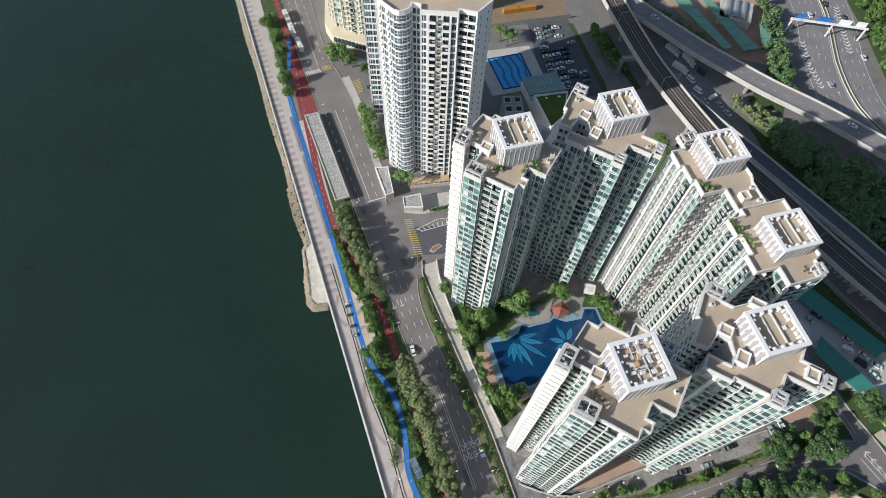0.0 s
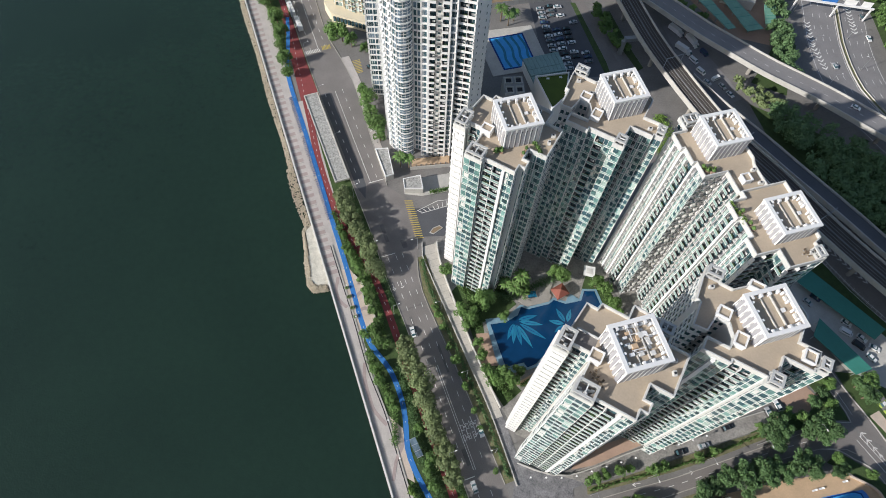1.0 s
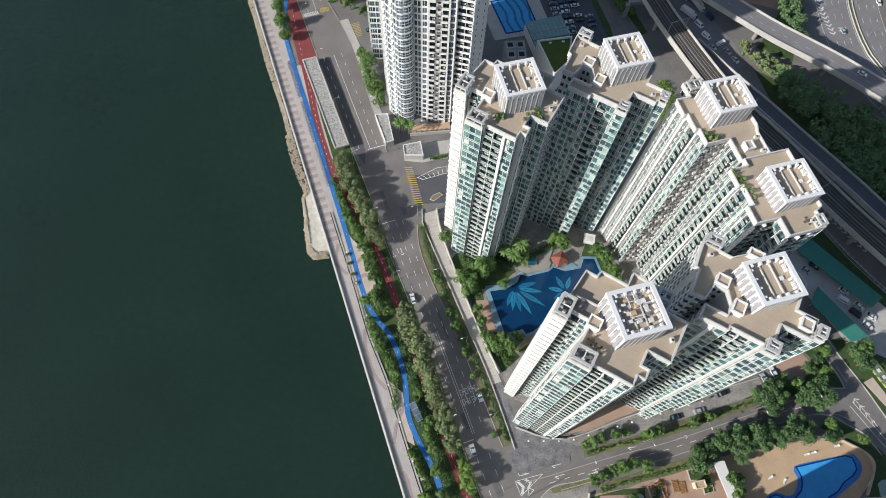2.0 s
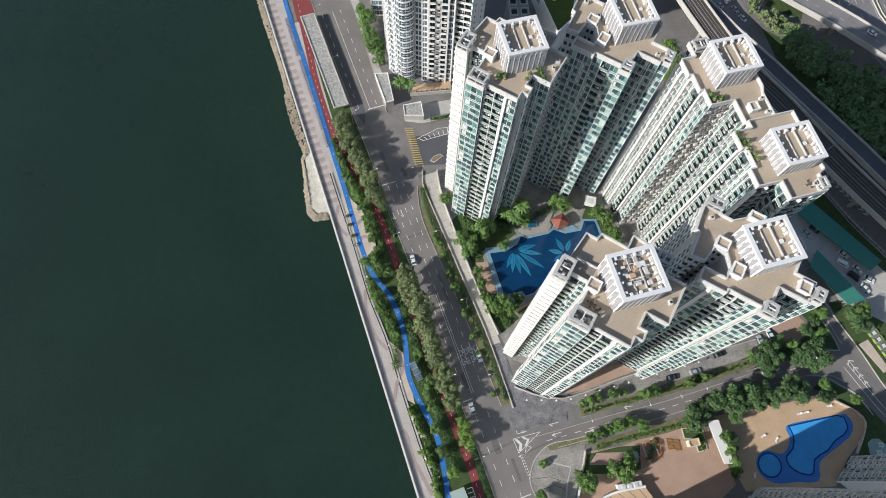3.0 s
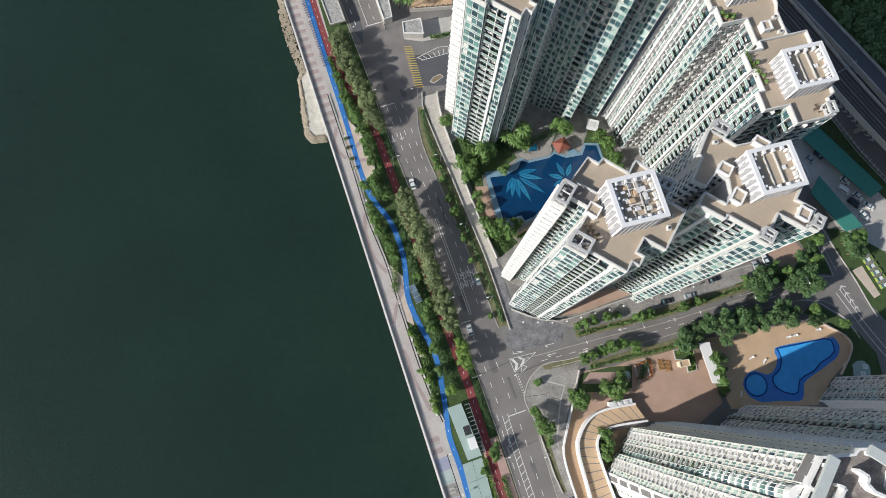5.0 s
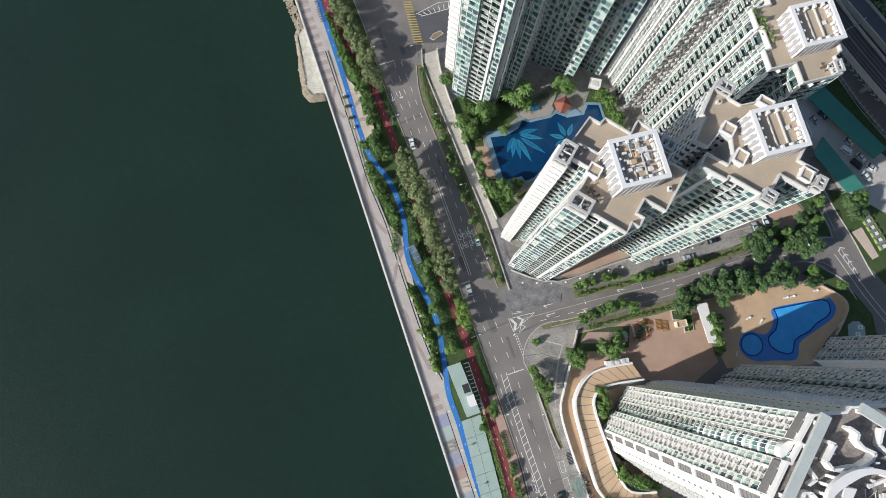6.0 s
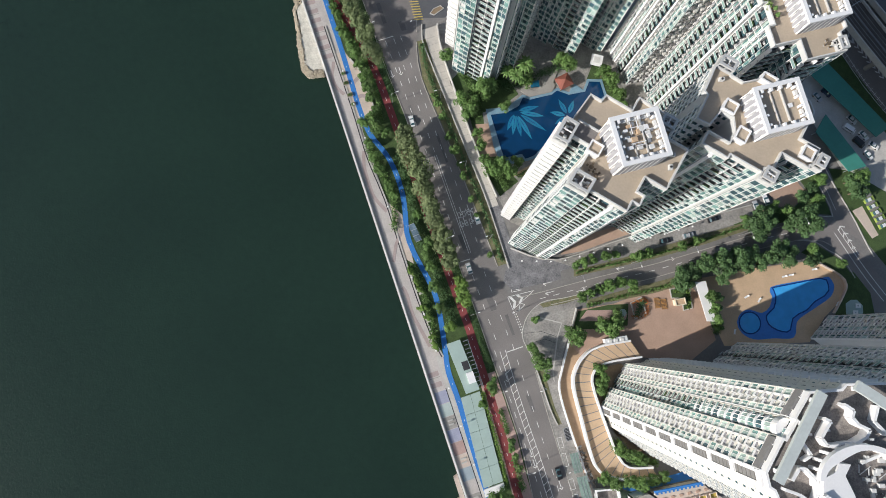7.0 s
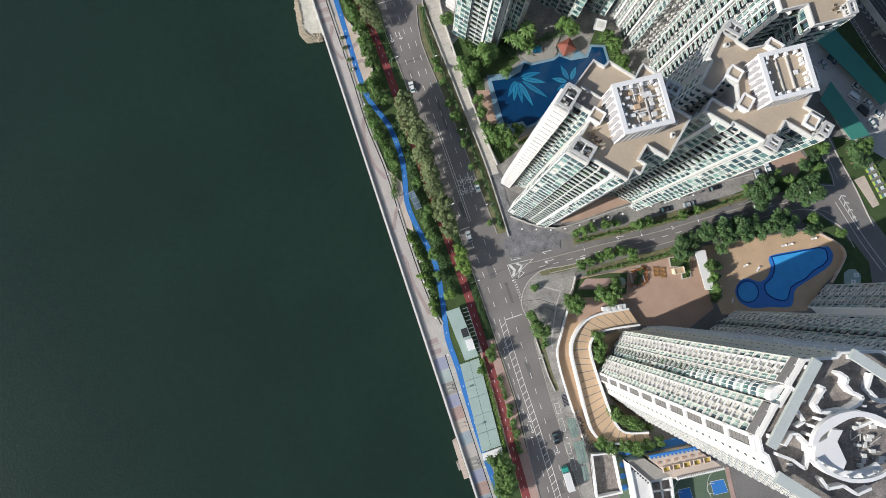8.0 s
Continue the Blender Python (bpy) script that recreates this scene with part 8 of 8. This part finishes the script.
# ---- lamps ----
def street_lamp():
    l = new("street_lamp")
    part("pole", Geo().tube(0, 0, 0, 9, .11, .07, M_STEEL, 8), l, "tapered grey pole")
    part("arm", Geo().beam((0, 0, 8.9), (2.2, 0, 9.3), .09, .09, M_STEEL), l)
    part("lamp_head", Geo().box(1.9, 2.7, -.16, .16, 9.25, 9.42, M_TRIM), l)
    part("base", Geo().tube(0, 0, 0, .6, .2, .17, M_CONC, 8), l)
    return l


def globe_lamp():
    l = new("garden_lamp")
    part("pole", Geo().tube(0, 0, 0, 2.6, .07, .05, M_STEEL, 8), l)
    g = Geo()
    for j in range(6):
        a0, a1 = -math.pi / 2 + math.pi * j / 6, -math.pi / 2 + math.pi * (j + 1) / 6
        for i in range(8):
            b0, b1 = 2 * math.pi * i / 8, 2 * math.pi * (i + 1) / 8
            g.face([(.38 * math.cos(a) * math.cos(b), .38 * math.cos(a) * math.sin(b), 2.9 + .38 * math.sin(a)) for a, b in ((a0, b0), (a0, b1), (a1, b1), (a1, b0))], M_TRIM)
    part("globe", g, l, "white globe")
    return l


def row(model, spots, label, category, group):
    first = True
    for x, y, d in spots:
        m = pose(x, y, .1, 0, 0, d)
        if first:
            ob, first = model, False
            ob.matrix_basis = m
        else:
            ob = copy_thing(model, m)
        tagged(ob, label, category, group)


row(street_lamp(), [(*shore(-290 + 29 * i, 17.6 if i < 8 else 19.6), 20) for i in range(14)] + [(*shore(-170 + 29 * i, 35.8), 200) for i in range(9) if i not in (1,)] + [(58 + 21 * i, 21.6 + 5.8 * i, 285) for i in range(5)] + [(192 + i * 2, 290 - 26 * i, 0) for i in range(4)] + [(219, 268 - 22 * i, 180) for i in range(3)], "slim grey street lamp beside the road", "street lamp", "street lamps")
row(globe_lamp(), [(37 + 5.4 * i, 27.6 + (-.6 if i < 3 else 1.55 * (i - 3)) , 0) for i in range(13)] + [(*shore(-104 + 14 * i, 3.2), 0) for i in range(13)], "white globe lamp on a slim post", "garden lamp", "globe lamps")

# ---- planting in beds, shrubs ----
hedge_rng = random.Random(9)


def hedge(line, label, kind=0, w=1.0, h=1.1, dens=26):
    """A clipped or loose hedge as one leafy mass."""
    pts = smooth(line, 1.0)
    V, Fc = [], []
    for p in pts:
        for i in range(dens):
            c = Vector((p[0] + hedge_rng.gauss(0, w * .4), p[1] + hedge_rng.gauss(0, w * .4), hedge_rng.uniform(.2, h)))
            n = Vector((hedge_rng.gauss(0, 1), hedge_rng.gauss(0, 1), hedge_rng.gauss(.6, 1))).normalized()
            u = n.cross(Vector((hedge_rng.gauss(0, 1), hedge_rng.gauss(0, 1), .3))).normalized() * .28
            v = n.cross(u)
            k = len(V)
            V += [tuple(c + u), tuple(c + v * .8), tuple(c - u), tuple(c - v * .8)]
            Fc.append((k, k + 1, k + 2, k + 3))
    me = bpy.data.meshes.new("hedge")
    me.from_pydata(V, [], Fc)
    me.materials.append(M_LEAF[kind])
    tagged(new("hedge", me), label, "hedge", kind="stuff")


hedge([(1, 145.5), (7, 147), (13, 149)], "clipped shrubs at the forecourt", 0, 1.4, 1.3, 44)
hedge([shore(36, 18.5), shore(44, 18.2)], "shrubs beside the cycle track", 0, 1.4, 1.3, 40)
hedge([shore(54, 17.5), shore(64, 16.8)], "shrubs beside the cycle track", 0, 1.4, 1.3, 40)
hedge([shore(28, 14.4), shore(45, 13.6), shore(60, 12.2)], "low green hedge beside the deck", 2)
hedge([shore(-106, 35.9), shore(-93, 34.6), shore(-62, 36.1), shore(-39, 37.1), shore(-16, 37.2)], "loose shrub hedge along the road verge", 3, 1.1, 1.3, 32)
hedge([shore(-150, 15.5), shore(-132, 16.8), shore(-112, 18), shore(-90, 18.6)], "undergrowth below the roadside trees", 3, 1.6, 1.2, 36)
hedge([shore(-76, 18.6), shore(-40, 19.4), shore(0, 20), shore(20, 20)], "undergrowth below the roadside trees", 3, 1.4, 1.1, 30)
hedge([shore(-72, 3.0), shore(-60, 5.4), shore(-50, 6), shore(-40, 3.0)], "leafy bed beside the promenade", 0, 1.8, 1.4, 40)
hedge([shore(-66, 12.4), shore(-54, 13), shore(-44, 12), shore(-34, 11), shore(-18, 12.4), shore(0, 12)], "leafy bed between the tracks", 3, 2.4, 1.6, 50)
hedge([shore(-24, 4.6), shore(-14, 5.6), shore(-4, 5), shore(6, 3.6)], "leafy bed beside the promenade", 0, 1.8, 1.3, 36)
hedge([shore(-280, 7), shore(-262, 8), shore(-245, 7), shore(-226, 7.6)], "shrubs beside the north promenade", 0, 2.4, 1.8, 40)
hedge([shore(-140, 7), shore(-124, 9), shore(-108, 12.6), shore(-92, 12.8), shore(-80, 11)], "green bed beside the blue track", 0, 1.2, 1.2, 36)
hedge([(58, 23.2), (71, 26.6), (88, 30.8), (106, 36.6), (127, 44)], "shrubs on the street verge", 0, .7, 1.0, 22)
hedge([(62, 11), (76, 15), (90, 18.4), (104, 23.6)], "shrubs on the planted bank", 0, 1.0, 1.0, 20)
hedge([(80.5, 8), (82.6, 12.8)], "dark shrubs in a raised bed", 3, 1.6, 1.2, 50)
hedge([(66, -14), (68, -22), (69.5, -30)], "green planting at the tower's foot", 0, 1.6, 1.6, 50)
hedge([(72, -38), (78, -43), (86, -45)], "green planting inside the drive", 2, 1.8, 1.6, 50)
hedge([(66, -51), (74, -52.6), (90, -51)], "green hedge along the school wall", 0, 1.6, 2.0, 50)
hedge([(105, 20), (108, 12), (110.5, 2)], "green hedge beside the white walkway", 0, 1.8, 1.6, 50)
hedge([(14, 101), (18.4, 92), (19.6, 83)], "lush beds round the estate pool", 0, 2.4, 1.6, 50)
hedge([(24.4, 64.6), (27.4, 61), (31, 56)], "lush beds at the foot of the pool patio", 0, 2.4, 1.6, 50)
hedge([(24, 100), (32, 96), (38, 98), (46, 102), (56, 106)], "lush beds below the towers", 3, 2.4, 1.6, 50)
hedge([(66, 108), (71, 100), (76, 90), (80, 84)], "lush beds below the slab tower", 0, 2.2, 1.8, 50)
hedge([(36, 60), (46, 66), (56, 74)], "planting along the pool terrace", 0, 1.2, 1.2, 30)
hedge([(100, 178), (106, 184), (110, 190), (112, 178), (106, 170)], "bright planting on the podium", 2, 3, 1.8, 60)

# ---- rooftop plants and things on the terraces ----
def rooftop_hedge(line, z, label, kind=2):
    before = set(bpy.data.objects)
    hedge(line, label, kind, .8, 1.2, 40)
    for o in set(bpy.data.objects) - before:
        o.location.z = z


rooftop_hedge([(83.6, 89.0), (85.2, 85.6), (86.4, 83.4)], 84.1, "green planter on the roof terrace")
rooftop_hedge([(79.4, 101.2), (82.0, 101.0)], 83.1, "potted plants on the roof terrace")
rooftop_hedge([(18.6, 103.4), (20.4, 104.6)], 86.1, "potted plants on the roof terrace", 0)
rooftop_hedge([(29.8, 107.4), (31.4, 103.4)], 86.1, "potted plants on the roof terrace", 0)
single("ground_cover", Geo().prism([(156, 200), (176, 188), (204, 172), (226, 140), (236, 108), (214, 88), (184, 134), (164, 162)], -.02, .034, M_GRASS), "dark woodland floor", "ground", kind="structure")
single("ground_cover", Geo().prism([(236, 310), (238, 262), (236, 196), (262, 186), (400, 240), (400, 420), (240, 420)], -.02, .03, M_GRASS), "grassy slope beyond the expressway", "ground", kind="structure")

# ---- entrance island by the first tower ----
isl = thing("flower_bed", "kerbed planting island in the entrance drive", "flower bed", pose(0, 0, 0))
ISL = [(0.6, 125.2), (2.4, 124.4), (6.4, 127.6), (4.8, 128.8), (2.0, 127.4)]
part("kerb", Geo().ring(ISL, .3, 0, .35, M_PALECONC), isl)
part("soil", Geo().prism(inset(ISL, .3), 0, .25, M_SOIL), isl, "dark planting soil")
hm = Geo()
for k in range(7):
    a, b = Vector((-4.4, 135.9)).lerp(Vector((8, 141.4)), k / 6), Vector((-2.6, 135.2)).lerp(Vector((8, 138.8)), k / 6)
    dashes([tuple(a), tuple(b)], 500, .1, .3, .034, M_LINE, hm)
dashes([(-5.2, 135.7), (3.8, 141.2), (8, 141.8)], 500, .1, .25, .034, M_LINE, hm)
dashes([(-3, 134.8), (8, 138.6)], 500, .1, .25, .034, M_LINE, hm)
single("road_marking", hm, "white hatched markings at the entrance", "road marking", kind="structure")

# ---- things on the roof terraces ----
def patio_set():
    t = new("patio_set")
    part("table", Geo().tube(0, 0, .68, .74, .55, .55, M_BARK, 12), t, "round brown table top")
    part("pedestal", Geo().tube(0, 0, 0, .68, .07, .07, M_STEEL, 6), t)
    for k in range(4):
        a = radians(90 * k + 20)
        part("chair", Geo().box(-.24, .24, -.24, .24, .38, .46, M_BARK).box(-.24, .24, .2, .26, .46, .9, M_BARK).box(-.2, .2, -.2, .2, 0, .38, M_STEEL), t, m=pose(.95 * math.cos(a), .95 * math.sin(a), 0, 0, 0, math.degrees(a) - 90))
    return t


def planter():
    t = new("planter")
    part("box", Geo().box(-.5, .5, -.5, .5, 0, .6, M_TERRA), t, "brown planter box")
    v, fc = leaf_crown(random.Random(4), .8, 1.1, 160, .22, 5)
    me = bpy.data.meshes.new("foliage")
    me.from_pydata([(x, y, z + 1.1) for x, y, z in v], [], fc)
    me.materials.append(M_LEAF[0])
    ob = new("foliage", me)
    ob.parent = t
    return t


def cabinet():
    t = new("roof_unit")
    part("casing", Geo().box(-.6, .6, -.4, .4, .1, 1.1, M_AC), t, "pale metal casing")
    part("fan", Geo().tube(0, 0, 1.1, 1.16, .3, .3, M_BLACK, 10), t, "dark fan")
    part("base", Geo().box(-.65, .65, -.45, .45, 0, .1, M_CONC), t)
    return t


def on_roof(model, spots, label, category, group):
    """Places given in a tower's own axes."""
    first = True
    for (cx, cy), ax, x, y, z, d in spots:
        c, s = math.cos(radians(ax)), math.sin(radians(ax))
        m = pose(cx + c * x - s * y, cy + s * x + c * y, z, 0, 0, d)
        if first:
            ob, first = model, False
            ob.matrix_basis = m
        else:
            ob = copy_thing(model, m)
        tagged(ob, label, category, group)


A1, A2, A3, A4, A5, A6 = (24.6, 111.6), (57.3, 125.3), (84.7, 111.0), (96.8, 83.2), (46.9, 43.2), (81.6, 52.9)
on_roof(patio_set(), [(A5, AX, -3.4, -9.8, 91, 10), (A5, AX, -5.2, -8.6, 91, 40), (A4, UX, 1.6, -10.0, 84, 0)], "round brown table with four chairs on the terrace", "patio set", "terrace furniture")
on_roof(planter(), [(A1, AX, -1.4, -9.4, 86, 0), (A1, AX, .2, -8.9, 86, 0), (A1, AX, 5.8, -6.6, 86, 0), (A1, AX, 5.8, -4.6, 86, 0), (A4, UX, -9.2, 2, 84, 0), (A4, UX, -9.2, .2, 84, 0), (A4, UX, -9.4, 6, 84, 0), (A3, UX, -7.6, -8.8, 83, 0), (A3, UX, -6.0, -9.4, 83, 0), (A3, UX, -8.2, -7.2, 83, 0)], "brown planter box with green foliage on the terrace", "planter", "terrace planters")
on_roof(cabinet(), [(A5, AX, 9.6, 3.6, 91, 0), (A5, AX, 10.6, .8, 91, 90), (A5, AX, 4.4, 9.8, 91, 0), (A5, AX, 1.6, 9.8, 91, 0), (A1, AX, 10.6, 3.6, 86, 0), (A1, AX, 10.6, .8, 86, 90), (A1, AX, 3.4, 9.6, 86, 0), (A6, AX, 12.2, -4.6, 89, 0), (A6, AX, 11, -3, 89, 0), (A6, AX, -13.8, 1.8, 89, 0), (A2, AX, 12.2, -4.6, 83, 0), (A2, AX, -13.8, 1.8, 83, 0), (A2, AX, -8.4, -1, 83, 0), (A2, AX, -3.8, -6.0, 83, 0), (A3, UX, 5.8, -11.8, 83, 0), (A3, UX, 5.6, -16.4, 83, 0), (A4, UX, 6.0, -3, 84, 0), (A4, UX, 2.8, -10.4, 84, 0)], "pale roof-top air unit with a dark fan", "air unit", "roof-top air units")


# ---- loungers and parasols on the pool terrace ----
def lounger(x, y, deg):
    lo = thing("sun_lounger", "white sun lounger on the tan pool terrace", "sun lounger", pose(x, y, .11, 0, 0, deg), group="loungers by the lagoon pool")
    part("mattress", Geo().box(-.95, .45, -.32, .32, .34, .44, M_TRIM), lo)
    part("backrest", Geo().beam((.45, 0, .4), (1.0, 0, .75), .64, .08, M_TRIM), lo)
    for a in (-.8, .4):
        for b in (-.27, .27):
            part("leg", Geo().box(a - .03, a + .03, b - .03, b + .03, 0, .34, M_STEEL), lo)


for x, y, deg in ((122.6, 15.6, 30), (127.4, 14.4, 60), (137.6, 23.6, 15), (140.2, 24.2, 12), (157.6, 13.6, 60), (149.4, 26.6, 10), (117.4, 2.4, 80)):
    lounger(x, y, deg)
par = thing("parasol", "round pale green garden parasol", "parasol", pose(74.6, 8.6, .2))
part("pole", Geo().tube(0, 0, 0, 2.5, .05, .05, M_STEEL, 8), par)
part("canopy", Geo().tube(0, 0, 2.1, 2.6, 1.4, .1, M_PALEGREEN, 14), par, "pale green canopy")


# ---- parked bicycles beside the blue track ----
def bicycle(color):
    g = Geo()
    for x in (-.52, .52):
        for k in range(10):
            a, b = 2 * math.pi * k / 10, 2 * math.pi * (k + 1) / 10
            g.beam((x + .32 * math.cos(a), 0, .34 + .32 * math.sin(a)), (x + .32 * math.cos(b), 0, .34 + .32 * math.sin(b)), .06, .06, M_RUBBER)
    for p, q in (((-.52, .34), (-.1, .8)), ((-.1, .8), (.4, .85)), ((.4, .85), (.02, .3)), ((.02, .3), (-.12, .86)), ((.52, .34), (.38, 1.0))):
        g.beam((p[0], 0, p[1]), (q[0], 0, q[1]), .1, .1, color)
    g.box(.32, .4, -.3, .3, .98, 1.04, M_STEEL).box(-.28, .02, -.09, .09, .86, .94, M_RUBBER).box(.44, .74, -.18, .18, .72, .98, color).box(-.85, -.1, -.07, .07, .66, .7, color)
    return g.mesh("bicycle")


M_BIKE = material("blue_bicycle_paint", (0.02, 0.10, 0.34), .4, vary=.2, grain=.3, stain=1, by_object=.4)
bike_mesh, rng_b = bicycle(M_BIKE), random.Random(17)
for k in range(64):
    if k in (20, 21, 43):
        continue
    s = -208 + 1.12 * k
    ob = new("bicycle", bike_mesh)
    ob.matrix_basis = pose(*shore(s, 4.15 + .006 * (s + 208) + rng_b.uniform(-.12, .12)), .12, rng_b.uniform(-6, 6), 0, 19.8 + rng_b.uniform(-7, 7))
    tagged(ob, "blue shared bicycle parked beside the running track", "bicycle", "bicycles beside the running track")

# ---- roadside yard along the drive wall ----
grille = thing("drain_grille", "dark steel grille set in the pavement", "grille", pose(54.1, -35.6, .13, 0, 0, 17))
part("frame", Geo().ring([(-1.1, -2.4), (1.1, -2.4), (1.1, 2.4), (-1.1, 2.4)], .15, 0, .1, M_STEEL), grille)
part("pit", Geo().box(-.95, .95, -2.25, 2.25, 0, .02, M_BLACK), grille)
for k in range(9):
    part("bar", Geo().box(-.95, .95, -2.1 + .5 * k, -2.0 + .5 * k, .02, .08, M_STEEL), grille)
for pts, lab in (([(54.1, -42.0), (57.0, -41.4), (58.8, -48.1), (55.8, -48.8)], "pale green sheet canopy over the pavement"), ([(56.5, -50.1), (60.0, -49.4), (62.1, -57.1), (58.6, -57.9)], "pale green sheet canopy over the pavement"), ([(59.4, -58.4), (61.5, -57.9), (62.6, -63.2), (60.6, -63.8)], "narrow green sheet canopy over the pavement")):
    c = thing("canopy", lab, "canopy", pose(0, 0, .13), group="roadside canopies")
    q = ccw(pts)
    part("roof", Geo().prism(q, 2.5, 2.62, M_DULLGREEN), c, "weathered green sheet roof")
    for k in (.33, .66):
        a, b = Vector(q[0]).lerp(Vector(q[1]), k), Vector(q[3]).lerp(Vector(q[2]), k)
        part("rib", Geo().beam((*a, 2.66), (*b, 2.66), .12, .1, M_STEEL), c)
    for p in inset(q, .25):
        part("post", Geo().box(p[0] - .07, p[0] + .07, p[1] - .07, p[1] + .07, 0, 2.5, M_STEEL), c)
heap = Geo()
for k in range(150):
    t = rng_b.random()
    p = Vector((57.9, -40.0)).lerp(Vector((62.8, -53.2)), t)
    x, y, z = p.x + rng_b.uniform(-1.1, 1.1), p.y + rng_b.uniform(-.5, .5), rng_b.uniform(.0, 1.1)
    a, h = rng_b.uniform(0, 3.1), rng_b.uniform(.3, 1.0)
    heap.beam((x - h * math.cos(a), y - h * math.sin(a), z + .15), (x + h * math.cos(a), y + h * math.sin(a), z + rng_b.uniform(.1, .5)), rng_b.uniform(.15, .6), rng_b.uniform(.1, .4), rng_b.choice((M_BARK, M_BARK, M_TERRA, M_CONC, M_SHADE, M_AC)))
tagged(new("scrap_heap", heap.mesh("scrap_heap")), "heap of brown timber and discarded things behind a wall", "scrap heap", kind="stuff")
for x, y, a, b, d in ((51.4, -38.6, .9, 1.9, 16), (53.0, -44.6, .9, 2.4, 16), (55.4, -53.0, 1.0, 1.9, 16), (57.0, -58.6, 1.0, 2.2, 16)):
    single("paving", Geo().ring([(-a, -b), (a, -b), (a, b), (-a, b)], .16, .12, .136, M_LINE), "worn white bay painted on the pavement", "pavement marking", kind="structure", m=pose(x, y, 0, 0, 0, d))

# ---- plaza: slatted timber platforms and a clipped bed by the gate house ----
for x, y, d in ((88.4, 12.6, 8), (90.9, 12.2, 8)):
    pl = thing("timber_platform", "slatted orange-brown timber platform on the plaza", "timber platform", pose(x, y, .1, 0, 0, d), group="timber platforms")
    for e in (-.9, .9):
        part("bearer", Geo().box(e - .08, e + .08, -2.0, 2.0, 0, .25, M_BARK), pl)
    for k in range(8):
        part("slat", Geo().box(-1.05, 1.05, -1.95 + .5 * k, -1.65 + .5 * k, .25, .32, M_OCHREWOOD), pl)
gb = thing("flower_bed", "clipped green bed behind a low kerb by the gate", "flower bed", pose(0, 0, 0))
GB = ccw([(93.2, 18.0), (101.0, 18.8), (101.8, 10.8), (98.2, 9.8), (97.6, 14.4), (93.8, 14.4)])
part("kerb", Geo().ring(GB, .3, 0, .5, M_PALECONC), gb)
part("soil", Geo().prism(inset(GB, .3), 0, .4, M_GRASS), gb, "green ground cover")
hedge([(95, 17.2), (99.8, 17.4), (100.4, 13), (100, 11)], "yellow-green shrubs in the bed by the gate", 2, 1.0, 1.2, 24)
hedge([(79.2, 7.4), (84.2, 8.6), (84.0, 13.6), (79, 12.2)], "orange flowering shrubs in a raised bed", 5, 1.0, 1.1, 18)
